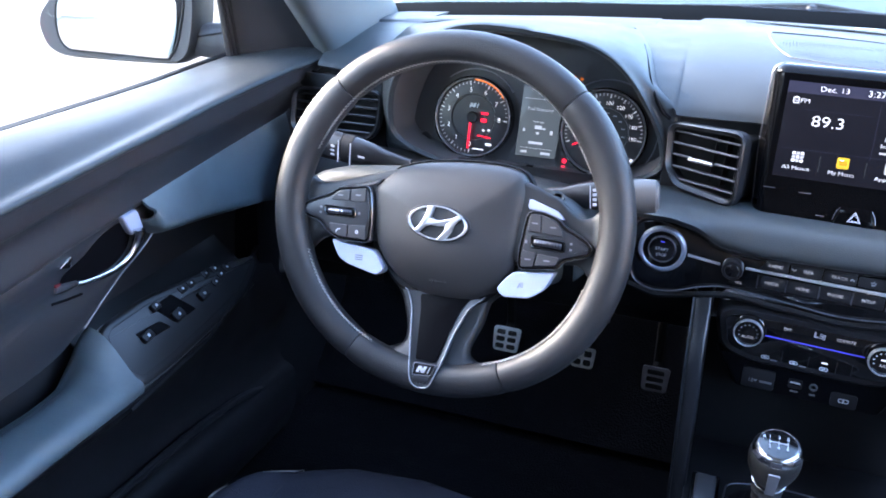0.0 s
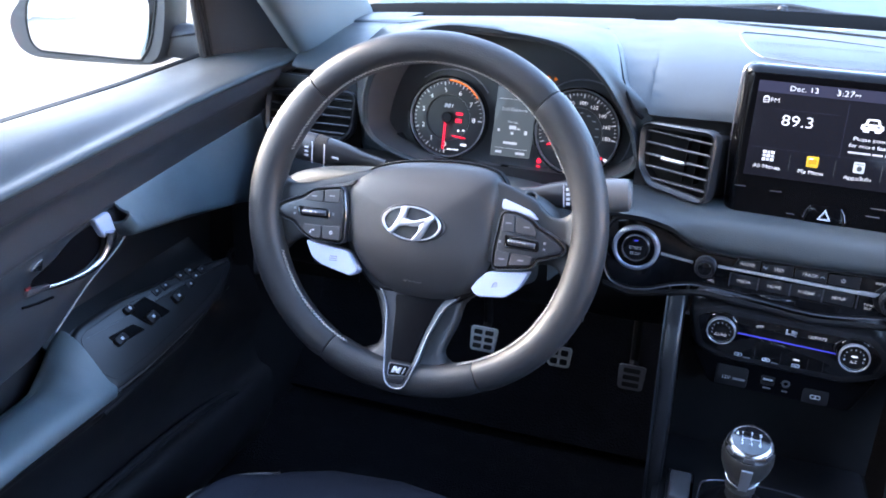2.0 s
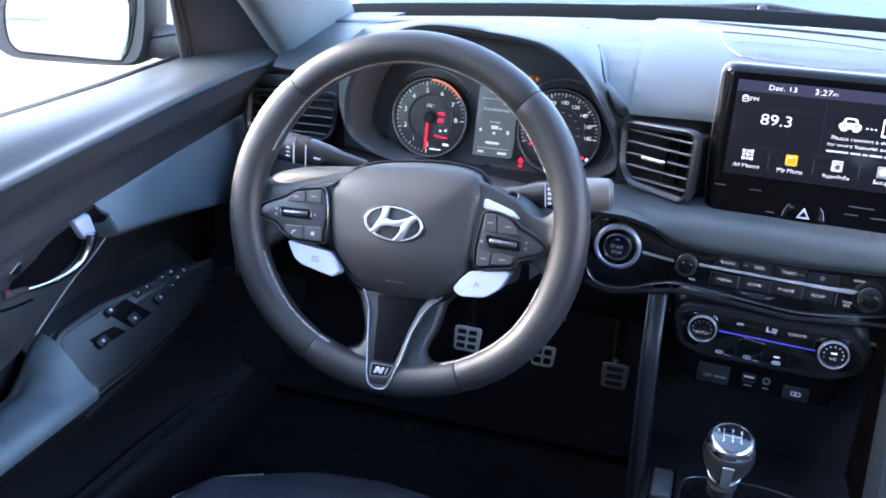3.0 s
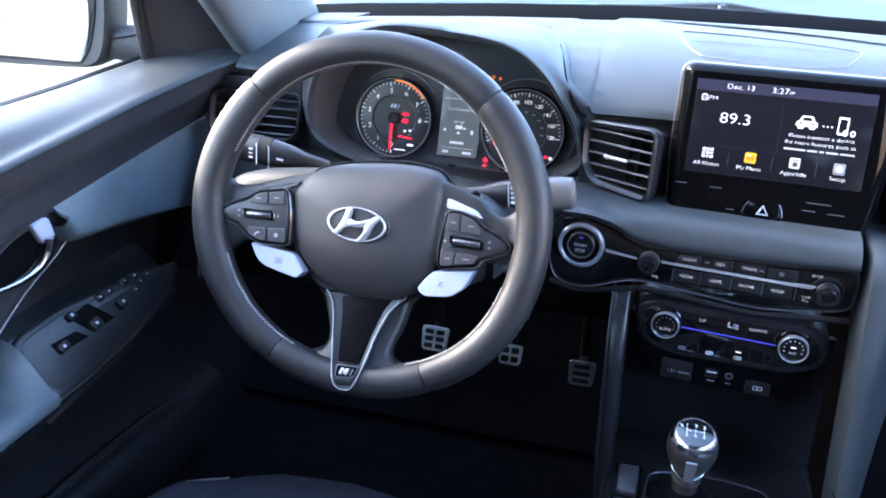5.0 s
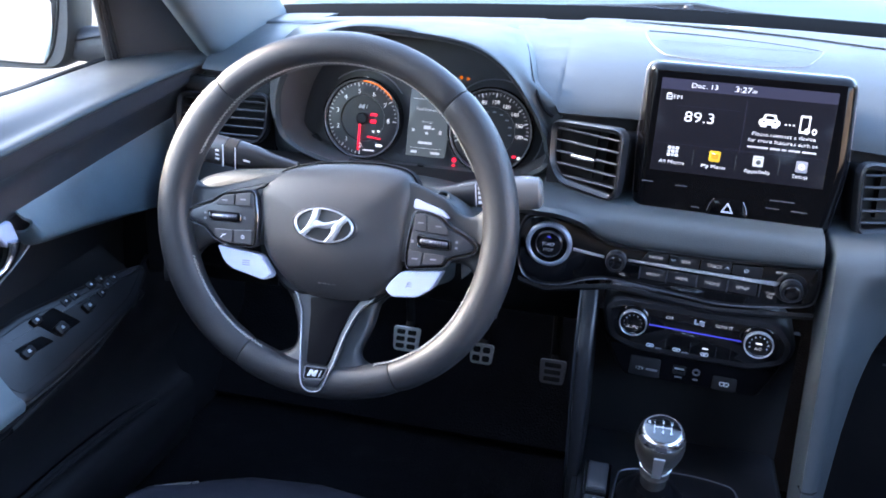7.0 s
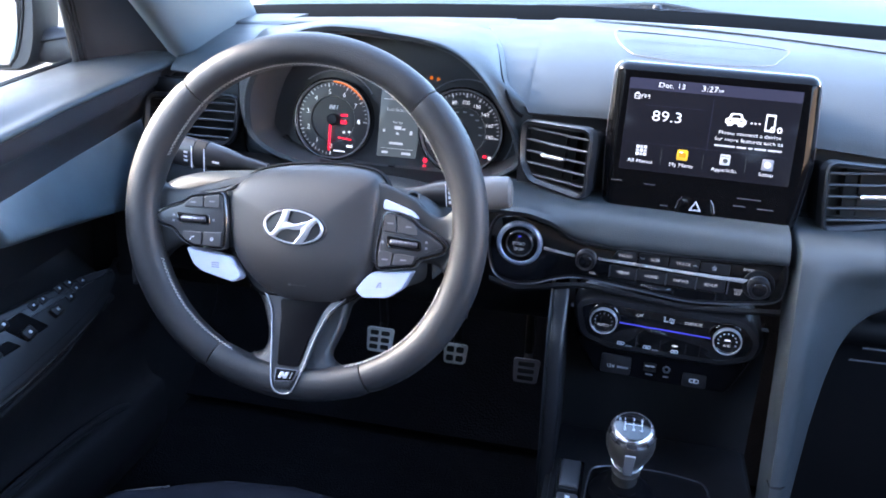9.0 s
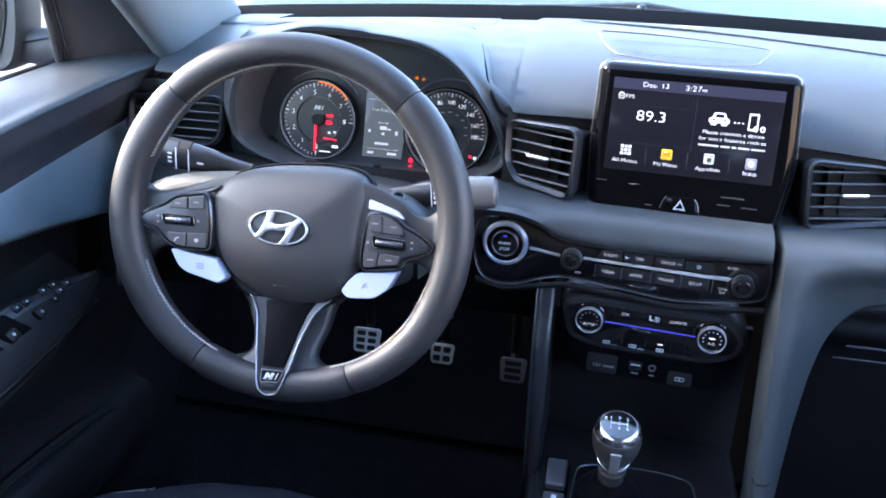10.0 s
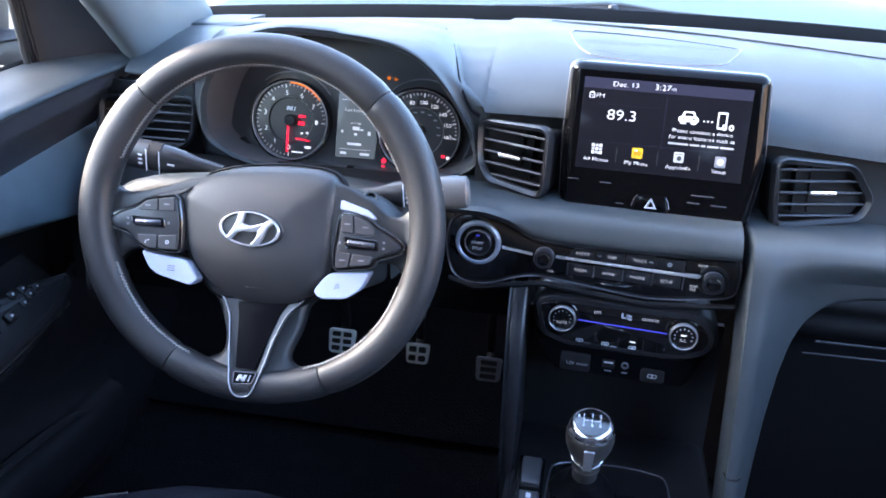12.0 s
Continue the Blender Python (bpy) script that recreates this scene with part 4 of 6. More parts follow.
part("fuel_needle", box(bmesh.new(), 0.008, -0.0006, -0.001, 0.026, 0.0008, 0.000), RED, tach, "small red needle", m=pose(0, -0.0215, 0, 0, 0, -6))
for pts in (((-0.0070, 0.0125), (-0.0045, 0.0125), (-0.0030, 0.0178), (-0.0055, 0.0178)), ((-0.0022, 0.0125), (0.0006, 0.0125), (0.0021, 0.0178), (-0.0007, 0.0178)), ((-0.0055, 0.0178), (-0.0030, 0.0178), (0.0006, 0.0125), (-0.0022, 0.0125)), ((0.0030, 0.0125), (0.0040, 0.0125), (0.0055, 0.0178), (0.0045, 0.0178))):
    part("dial_mark", plate([Vector(p) for p in pts], -0.0040, -0.0034, 0.0001), PRINT, tach)
for x0, y0, x1, y1 in ((0.014, -0.0165, 0.017, -0.014), (0.021, -0.0155, 0.024, -0.013), (0.020, -0.034, 0.028, -0.031), (0.003, -0.0405, 0.018, -0.0390)):
    part("dial_mark", bar(x0, y0, x1, y1, -0.0012), WHITE, tach)

speed_angle = lambda k: 200 - 23.0 * k
speedo = dial(0.0850, -0.0030, 0.0510, "speedometer", "round speed dial lit red at the edge", [(k, str(20 * k)) for k in range(1, 10)], speed_angle, 0.0068)
ticks(speedo, 0.0510, 36, 200, -7, 4)
for k in range(1, 10):
    a = radians(speed_angle(k))
    part("dial_mark", bar(0.024 * math.cos(a) - 0.0022, 0.024 * math.sin(a) - 0.0008, 0.024 * math.cos(a) + 0.0022, 0.024 * math.sin(a) + 0.0008, -0.0035), DIMPRINT, speedo)
part("needle", box(bmesh.new(), 0, -0.0010, 0.001, 0.0400, 0.0010, 0.0022), RED, speedo, "red needle", m=pose(0, 0, 0, 0, 0, 208))
part("needle_cap", lathe([(0.0085, -0.002), (0.0085, 0.002), (0.007, 0.0035), (0.001, 0.0038)], 24), DARK, speedo)
part("warning_lamp", bar(0.030, -0.030, 0.034, -0.027, -0.0012), RED, speedo)
part("warning_lamp", lathe([(0.0022, -0.0015), (0.0020, -0.0006)], 12, cx=0.038, cy=-0.030), WHITE, speedo)

tft = thing("information_display", "", "")
tft.parent = clu
tft.matrix_basis = pose(0, 0, 0)
tagged(tft, "small grey lit screen between the dials")
part("glass", plate([Vector(p) for p in ((-0.0225, -0.0438), (0.0272, -0.0430), (0.0330, 0.0420), (-0.0205, 0.0435))], -0.012, -0.0030, 0.0005), GREYSCREEN, tft)
text(tft, "Fuel Economy", 0.0058, 0.0040, 0.0160, -0.0027, DIMWHITE)
text(tft, "Average", 0.0042, 0.0030, 0.0005, -0.0027, DIMWHITE)
for x0, y0, x1, y1 in ((-0.001, -0.0085, 0.008, -0.0040), (0.009, -0.0085, 0.013, -0.0065), (-0.016, -0.0125, -0.013, -0.009), (0.019, -0.014, 0.0225, -0.009), (0.0015, -0.015, 0.005, -0.012), (-0.007, -0.0275, 0.011, -0.0245), (-0.016, -0.0395, -0.008, -0.0365), (0.010, -0.0395, 0.022, -0.0365), (0.003, 0.0335, 0.017, 0.0375), (-0.0005, 0.0345, 0.002, 0.0365)):
    part("screen_bar", bar(x0, y0, x1, y1, -0.0029, 0.0003), DIMWHITE, tft)
part("screen_line", bar(-0.017, 0.0285, 0.0245, 0.0290, -0.0029, 0.0002), DIMWHITE, tft)
part("screen_line", bar(-0.017, -0.0330, 0.0245, -0.0326, -0.0029, 0.0002), DIMWHITE, tft)
part("warning_lamp", lathe([(0.0030, -0.0115), (0.0028, -0.0105)], 14, cx=0.0395, cy=-0.0445), RED, clu, "red warning lamp")
part("warning_lamp", bar(0.0370, -0.0525, 0.0415, -0.0508, -0.0115), RED, clu, "red warning lamp")
part("warning_lamp", lathe([(0.0030, -0.0115), (0.0028, -0.0105)], 3, cx=0.049, cy=0.058), DIMORANGE, clu, "dim orange warning lamp")
part("warning_lamp", lathe([(0.0024, -0.0115), (0.0022, -0.0105)], 12, cx=0.040, cy=0.059), DIMORANGE, clu, "dim orange warning lamp")
for cx, r, a0, a1 in ((-0.083, 0.0590, 35, 130), (0.088, 0.0620, -35, 140)):
    part("cover_rib", tube([(cx + r * math.cos(radians(a0 + (a1 - a0) * i / 24)), -0.001 + r * math.sin(radians(a0 + (a1 - a0) * i / 24)), -0.010) for i in range(25)], 0.0009, n=6), DIMTRIM, clu)

# ---- infotainment screen ----
_u = Vector((1, -0.06, 0)).normalized()
SCR = frame_of((0.02, 0.172, 0.755), _u, (0.0, 0.18, 1.0))
scr = thing("infotainment_screen", "free-standing glossy black touch screen with lit menu", "touch screen", SCR)
hull = corners([Vector(p) for p in ((-0.0930, -0.0650), (0.1100, -0.0650), (0.1205, 0.0100), (0.1150, 0.1075), (-0.0975, 0.1075), (-0.0985, 0.0200))], 0.015, 6)
part("housing", slab(bmesh.new(), hull, [(0.014, -0.060), (0.004, -0.046), (0, -0.026), (0.0004, -0.016), (0.0022, -0.0095), (0.0050, -0.0045), (0.0085, -0.0014), (0.0120, -0.0001), (0.0124, 0.0), (0.0128, 0.0)]), SCREENCASE, scr, "glossy black housing with rolled edges", angle=60)
part("rim", frame_plate([Vector(p) for p in inset(hull, -0.0012)], inset(hull, 0.0010), -0.030, -0.0220, 0.0008), DIMTRIM, scr, "thin dark metal rim")
part("display", plate(rounded(-0.0795, -0.0095, 0.0967, 0.0890, 0.0008), 0.0, 0.0006, 0.0002), SCREEN, scr, "lit dark screen")
part("display_band", bar(-0.0795, 0.0775, 0.0967, 0.0890, 0.0006, 0.0001), SCREENTOP, scr)
part("display_line", bar(0.0095, 0.0185, 0.0099, 0.0740, 0.0006, 0.0001), SCREENTOP, scr)
part("display_line", bar(-0.0760, 0.0205, 0.0930, 0.0208, 0.0006, 0.0001), SCREENTOP, scr)
part("display_line", bar(-0.0600, 0.0612, 0.0040, 0.0615, 0.0006, 0.0001), SCREENTOP, scr)
for x in (-0.0362, 0.0075, 0.0510):
    part("display_line", bar(x - 0.0002, 0.000, x + 0.0002, 0.0160, 0.0006, 0.0002), GREYSCREEN, scr)
Z1 = 0.0009
text(scr, "Dec. 13", 0.0074, -0.0349, 0.0832, Z1, WHITE, stretch=1.2)
text(scr, "3:27", 0.0084, 0.0040, 0.0832, Z1, WHITE, stretch=1.2)
text(scr, "PM", 0.0040, 0.0155, 0.0822, Z1, WHITE)
text(scr, "FM", 0.0062, -0.0608, 0.0698, Z1, WHITE, stretch=1.25)
text(scr, "89.3", 0.0158, -0.0355, 0.0500, Z1, WHITE, stretch=1.2)
text(scr, "Please connect a device", 0.0055, 0.0505, 0.0402, Z1, WHITE, stretch=1.2)
text(scr, "for more features such as", 0.0055, 0.0505, 0.0334, Z1, WHITE, stretch=1.2)
for x0, x1 in ((0.0165, 0.0375), (0.0392, 0.0490), (0.0508, 0.0555), (0.0573, 0.0690), (0.0708, 0.0845)):
    part("text_bar", bar(x0, 0.0254, x1, 0.0273, Z1 - 0.0002, 0.0002), DIMWHITE, scr)
for words, x in (("All Menus", -0.0577), ("My Menu", -0.0144), ("Apps/Info", 0.0300), ("Setup", 0.0727)):
    text(scr, words, 0.0056, x, 0.0008, Z1, WHITE, stretch=1.2)
# radio icon
part("radio_icon", frame_plate(rounded(-0.0725, 0.0668, -0.0665, 0.0728, 0.0008, 2), rounded(-0.0717, 0.0676, -0.0673, 0.0720, 0.0004, 2), 0.0005, Z1, 0.0001), WHITE, scr)
part("icon_line", bar(-0.0715, 0.0694, -0.0675, 0.0700, Z1 - 0.0002, 0.0002), WHITE, scr)
part("icon_line", bar(-0.0712, 0.0728, -0.0680, 0.0738, Z1 - 0.0002, 0.0002), WHITE, scr)
# menu icons
for i in range(3):
    for j in range(3):
        x, y = -0.0634 + 0.0040 * i, 0.0072 + 0.0038 * j
        part("icon_dot", bar(x, y, x + 0.0032, y + 0.0030, Z1 - 0.0002, 0.0002), DIMWHITE if (i + j) % 2 else WHITE, scr)
part("menu_icon", plate(rounded(-0.0200, 0.0062, -0.0085, 0.0175, 0.0016, 3), 0.0005, Z1, 0.0001), YELLOW, scr, "yellow square icon")
part("icon_shape", plate(rounded(-0.0180, 0.0095, -0.0105, 0.0142, 0.001, 3), Z1, Z1 + 0.0003, 0.0001), ORANGE, scr)
part("icon_shape", bar(-0.0175, 0.0142, -0.0140, 0.0152, Z1, 0.0003), WHITE, scr)
part("menu_icon", plate(rounded(0.0245, 0.0062, 0.0350, 0.0175, 0.0014, 3), 0.0005, Z1, 0.0001), DIMWHITE, scr, "pale square icon")
part("icon_shape", lathe([(0.0026, Z1), (0.0024, Z1 + 0.0003)], 14, cx=0.0302, cy=0.0108), GREYSCREEN, scr)
part("icon_line", bar(0.0255, 0.0148, 0.0340, 0.0154, Z1, 0.0003), GREYSCREEN, scr)
part("menu_icon", plate(rounded(0.0672, 0.0052, 0.0785, 0.0170, 0.0014, 3), 0.0005, Z1, 0.0001), DIMPRINT, scr, "grey square icon with a cog")
part("icon_shape", ring(0.0014, 0.0034, Z1, Z1 + 0.0003, 10, cx=0.0729, cy=0.0111), WHITE, scr)
# car, dots and telephone
car_pts = [(-0.0105, -0.0042), (-0.0105, 0.0005), (-0.0075, 0.0015), (-0.0055, 0.0068), (0.0055, 0.0068), (0.0075, 0.0015), (0.0105, 0.0005), (0.0105, -0.0042)]
part("car_icon", plate(corners([Vector((0.0345 + x, 0.0545 + y)) for x, y in car_pts], 0.0012, 2), 0.0005, Z1, 0.0001), WHITE, scr, "white outline of a car")
part("icon_shape", plate(corners([Vector((0.0345 + x, 0.0545 + y)) for x, y in ((-0.0048, 0.0018), (0.0048, 0.0018), (0.0038, 0.0054), (-0.0038, 0.0054))], 0.0006, 2), Z1, Z1 + 0.0002, 0.0001), SCREEN, scr)
for x in (0.0262, 0.0372):
    part("icon_line", bar(x, 0.0480, x + 0.0056, 0.0503, Z1 - 0.0002, 0.0002), WHITE, scr)
    part("icon_line", bar(x + 0.001, 0.0530, x + 0.0042, 0.0545, Z1, 0.0002), SCREEN, scr)
for x in (0.0505, 0.0545, 0.0585):
    part("icon_dot", bar(x - 0.0009, 0.0517, x + 0.0009, 0.0533, Z1 - 0.0002, 0.0002), WHITE, scr)
part("phone_icon", frame_plate(rounded(0.0640, 0.0455, 0.0740, 0.0635, 0.001, 3), rounded(0.0654, 0.0475, 0.0726, 0.0615, 0.0005, 3), 0.0005, Z1, 0.0001), WHITE, scr, "white outline of a telephone")
for x in (0.0720, 0.0790):
    part("icon_shape", ring(0.0016, 0.0032, Z1, Z1 + 0.0003, 14, cx=x, cy=0.0480, sx=0.8), WHITE, scr)
# hazard key and touch marks below
tri = [Vector((0.0068 + 0.0075 * math.cos(radians(90 + 120 * i)), -0.0425 + 0.0075 * math.sin(radians(90 + 120 * i)))) for i in range(3)]
haz = part("hazard_button", plate(corners([Vector(p) for p in ((-0.0145, -0.0540), (0.0285, -0.0540), (0.0215, -0.0315), (-0.0075, -0.0315))], 0.004, 3), -0.001, 0.0015, 0.0006), SCREENCASE, scr, "black hazard key")
part("hazard_triangle", frame_plate(tri, inset(tri, 0.0014), 0.0012, 0.0020, 0.0001), PRINT, haz, "white triangle")
tri2 = inset(tri, 0.0021)
part("hazard_triangle", frame_plate(tri2, inset(tri2, 0.0008), 0.0012, 0.0020, 0.0001), PRINT, haz)
for s in (-1, 1):
    part("key_edge", tube([(0.0068 + s * 0.0150, -0.0325, 0.0012), (0.0068 + s * 0.0185, -0.0380, 0.0012), (0.0068 + s * 0.0205, -0.0460, 0.0012)], 0.0004, n=5), DIMTRIM, scr)
for x0, x1, y in ((-0.0860, -0.0740, -0.0230), (-0.0500, -0.0380, -0.0240), (0.045, 0.058, -0.0360), (0.0480, 0.072, -0.0275), (0.070, 0.086, -0.0365), (-0.030, -0.022, -0.045)):
    part("touch_mark", bar(x0, y, x1, y + 0.0010, 0.0, 0.0002), FAINTPRINT, scr)

# ---- air vents ----


def air_vent(m, outline, nslats, tab_at, label):
    v = thing("air_vent", label, "air vent", m, group="dashboard air vents")
    out = [Vector(p) for p in outline]
    out = corners(out, 0.008, 4)
    part("vent_frame", frame_plate([Vector(p) for p in inset(out, -0.0060)], out, -0.010, 0.004, 0.0020, zin=0.001), SWITCHPANEL, v)
    part("vent_lining", frame_plate(out, [Vector(p) for p in inset(out, 0.0012)], -0.045, -0.0005, 0.0004), DARK, v)
    part("vent_back", plate(out, -0.047, -0.040, 0.001), DARK, v)
    ys = [p.y for p in out]
    lo, hi = min(ys), max(ys)
    for i in range(nslats):
        y = lo + (hi - lo) * (i + 0.6) / (nslats + 0.2)
        hits = []
        for k in range(len(out)):
            a, b = out[k - 1], out[k]
            if (a.y - y) * (b.y - y) < 0:
                hits.append(a.x + (b.x - a.x) * (y - a.y) / (b.y - a.y))
        if len(hits) < 2:
            continue
        x0, x1 = min(hits), max(hits)
        sec = [(x, [(0.000, 0.0012), (0.0008, 0.0), (0.000, -0.0012), (-0.018, -0.0040), (-0.018, -0.0016)]) for x in (x0, x1)]
        part("slat", loft([[(x, y + dy, z - 0.002) for z, dy in prof] for x, prof in sec], closed=True, caps=True), PANEL, v)
    for i in range(5):
        xs = [p.x for p in out]
        x = min(xs) + (max(xs) - min(xs)) * (i + 0.9) / 6
        part("rear_slat", box(bmesh.new(), x - 0.0006, lo + 0.008, -0.036, x + 0.0006, hi - 0.004, -0.024), DARK, v)
    part("tab", plate(rounded(tab_at[0] - 0.0155, tab_at[1] - 0.0022, tab_at[0] + 0.0155, tab_at[1] + 0.0022, 0.0018), -0.004, 0.0035, 0.001), SATIN, v, "satin metal slider")
    return v


VENT_C = frame_of((-0.131, 0.190, 0.748), (0.88, -0.47, 0), (0, 0.10, 1))
air_vent(VENT_C, [(-0.0440, 0.0290), (-0.0400, -0.0130), (-0.0260, -0.0310), (0.0420, -0.0360), (0.0400, 0.0330)], 5, (-0.002, -0.002), "black angular air vent beside the touch screen")
VENT_P = frame_of((0.203, 0.190, 0.737), (0.95, 0.30, 0), (0, 0.10, 1))
air_vent(VENT_P, [(-0.0480, 0.0330), (-0.0430, -0.0340), (0.0500, -0.0270), (0.0600, -0.0080), (0.0360, 0.0260)], 5, (0.004, 0.000), "black angular air vent on the passenger side of the screen")
VENT_L = frame_of((-0.600, 0.240, 0.738), (1, 0.05, 0), (0, 0.10, 1))
air_vent(VENT_L, [(-0.0600, 0.0230), (-0.0620, -0.0220), (-0.0450, -0.0290), (0.0420, -0.0270), (0.0530, -0.0150), (0.0570, 0.0290)], 5, (-0.010, 0.0), "black air vent at the door end of the dashboard")

# ---- control strip under the shelf ----
STACK = frame_of((0.0, 0.130, 0.0), _u, (0, 0, 1))
strip = thing("audio_control_strip", "glossy black audio control strip with start button", "control panel", STACK)
S_OUT = curve([(-0.196, 0.655), (-0.188, 0.684), (-0.168, 0.692), (-0.145, 0.690), (-0.120, 0.683), (-0.097, 0.671), (-0.060, 0.668), (0.020, 0.669), (0.085, 0.673), (0.118, 0.676), (0.126, 0.668), (0.127, 0.645), (0.120, 0.629), (0.085, 0.621), (0.031, 0.615), (-0.030, 0.620), (-0.084, 0.624), (-0.112, 0.619), (-0.138, 0.609), (-0.165, 0.606), (-0.187, 0.617)], 4)
part("backing", slab(bmesh.new(), S_OUT[::-1], [(0, -0.05), (0, -0.006), (0.0012, -0.0045), (0.003, -0.0040)]), HARD, strip)
part("edge_line", frame_plate(inset(S_OUT, 0.0006), inset(S_OUT, 0.0020), -0.006, -0.0026, 0.0004), DIMTRIM, strip, "thin satin edge line")
part("face", slab(bmesh.new(), inset(S_OUT, 0.0045)[::-1], [(0, -0.006), (0, -0.0036), (0.001, -0.0030)]), GLOSS, strip, "glossy black face")
st = thing("start_button", "", "")
st.parent = strip
st.matrix_basis = pose(-0.1575, 0.6575, 0)
tagged(st, "round start button in a blue-white ring")
part("start_ring", ring(0.0200, 0.0258, -0.004, 0.0030, 56), RINGBLUE, st, "blue-grey metal ring")
part("start_well", lathe([(0.0205, -0.006), (0.0205, 0.0022), (0.0185, -0.0008), (0.0160, -0.0018), (0.0010, -0.0020)], 48), GLOSS, st)
part("start_edge", ring(0.0140, 0.0150, -0.004, 0.0026, 48), DIMTRIM, st)
part("start_cap", lathe([(0.0140, -0.004), (0.0140, 0.0015), (0.013, 0.0028), (0.001, 0.0030)], 40), GLOSS, st)
for words, y in (("START", 0.0005), ("STOP", -0.0060)):
    text(st, words, 0.0048, 0.0, y, 0.0032, PRINT)
part("start_lamp", bar(-0.0020, 0.0085, 0.0020, 0.0098, 0.0029), BLUELINE, st)
part("metal_line", plate([Vector(p) for p in ((-0.130, 0.6535), (-0.0955, 0.6500), (-0.0955, 0.6525), (-0.130, 0.6565))], -0.004, -0.0005, 0.0005), SILVER, strip, "satin metal line")
part("metal_line", plate([Vector(p) for p in ((-0.0695, 0.6505), (0.062, 0.6478), (0.084, 0.6478), (0.088, 0.6520), (0.062, 0.6512), (-0.0695, 0.6530))], -0.004, -0.0005, 0.0005), SILVER, strip, "satin metal line")


def knob(parent, x, y, r, h, name, label):
    k = part(name, lathe([(r, -0.004), (r * 1.0, h - 0.002), (r * 0.94, h), (r * 0.72, h), (r * 0.68, h - 0.0015), (0.001, h - 0.0012)], 36), HARD, parent, label, m=pose(x, y, 0))
    part("grip_ring", ring(r * 0.86, r * 1.03, 0.0, 0.003, 36), DIMTRIM, k)
    part("cap", lathe([(r * 0.66, h - 0.003), (r * 0.66, h - 0.0006), (r * 0.6, h - 0.0002), (0.0005, h)], 28), GLOSS, k)
    return k


knob(strip, -0.0820, 0.6510, 0.0108, 0.012, "volume_knob", "black volume knob")
knob(strip, 0.0990, 0.6470, 0.0112, 0.012, "tuning_knob", "black tuning knob")
part("knob_recess", ring(0.0122, 0.0165, -0.004, -0.0016, 40, cx=0.0990, cy=0.6470), HARD, strip)
bx = (-0.0563, -0.0270, 0.0055, 0.0378, 0.0690)
for i, words in enumerate(("RADIO", "SEEK", "TRACK", "")):
    b = part("button", plate(corners([Vector(p) for p in ((bx[i] + 0.0006, 0.6535), (bx[i + 1] - 0.0006, 0.6528), (bx[i + 1] - 0.0006, 0.6655), (bx[i] + 0.0006 + (0.006 if i == 0 else 0), 0.6640))], 0.0015, 3), -0.004, -0.0015, 0.0006), SWITCHPANEL, strip)
    if words:
        text(b, words, 0.0048, (bx[i] + bx[i + 1]) / 2 + (0.002 if i == 1 else -0.001 if i == 2 else 0.001), 0.6592, -0.0013, DIMWHITE)
    else:
        pts = [Vector((0.0525 + r * math.cos(radians(90 + 36 * k)), 0.6592 + r * math.sin(radians(90 + 36 * k)))) for k in range(10) for r in ((0.0030 if k % 2 == 0 else 0.0014),)]
        part("star_mark", frame_plate(pts, [Vector((0.0525, 0.6592)) + (p - Vector((0.0525, 0.6592))) * 0.62 for p in pts], -0.0015, -0.0012, 0.00005), PRINT, b)
    if i in (1, 2):
        s, x = (1, bx[1] + 0.0045) if i == 1 else (-1, bx[3] - 0.0050)
        part("arrow_mark", tube([(x - 0.0022, 0.6592 + s * 0.001, -0.0014), (x, 0.6592 - s * 0.001, -0.0014), (x + 0.0022, 0.6592 + s * 0.001, -0.0014)], 0.0004, n=4), PRINT, b)
bx = (-0.0557, -0.0268, 0.0050, 0.0365, 0.0668)
for i, words in enumerate(("MEDIA", "HOME", "PHONE", "SETUP")):
    b = part("button", plate(corners([Vector(p) for p in ((bx[i] + 0.0007, 0.6335), (bx[i + 1] - 0.0007, 0.6325), (bx[i + 1] - 0.0007, 0.6462), (bx[i] + 0.0007, 0.6470))], 0.0015, 3), -0.004, -0.0015, 0.0006), SWITCHPANEL, strip)
    text(b, words, 0.0048, (bx[i] + bx[i + 1]) / 2, 0.6395, -0.0013, DIMWHITE)
for x in bx[:4] + (0.0690,):
    part("button_gap", bar(x - 0.0006, 0.6320, x + 0.0006, 0.6465, -0.0022, 0.0005), DIMTRIM, strip)
text(strip, "VOL", 0.0036, -0.0740, 0.6335, -0.0028, DIMWHITE)
text(strip, "ENTER", 0.0036, 0.0870, 0.6622, -0.0028, DIMWHITE)
text(strip, "TUNE", 0.0036, 0.0800, 0.6375, -0.0028, DIMWHITE)
text(strip, "FILE", 0.0036, 0.0800, 0.6335, -0.0028, DIMWHITE)
part("under_lip", loft([[(x, lerp(x, (-0.19, -0.16, -0.084, 0.031, 0.126), (0.612, 0.604, 0.621, 0.612, 0.622)) + dz, n) for dz, n in ((0.0, -0.004), (-0.004, -0.003), (-0.008, -0.006), (-0.010, -0.02))] for x in [-0.19 + 0.316 * i / 20 for i in range(21)]], thick=0.001), HARD, strip)

# ---- climate panel ----
clim = thing("climate_panel", "dark climate control panel with two ringed knobs", "control panel", STACK @ pose(0, 0, -0.006))
c_out = corners([Vector(p) for p in ((-0.0895, 0.5950), (-0.0712, 0.6050), (0.0960, 0.6032), (0.1147, 0.5800), (0.1091, 0.5575), (0.0773, 0.5443), (-0.0493, 0.5444), (-0.0796, 0.5545))], 0.012, 4)
part("body", slab(bmesh.new(), c_out, [(-0.004, -0.06), (-0.004, -0.008), (0, -0.001), (0.0015, 0.0008), (0.004, 0.001)]), HARD, clim)
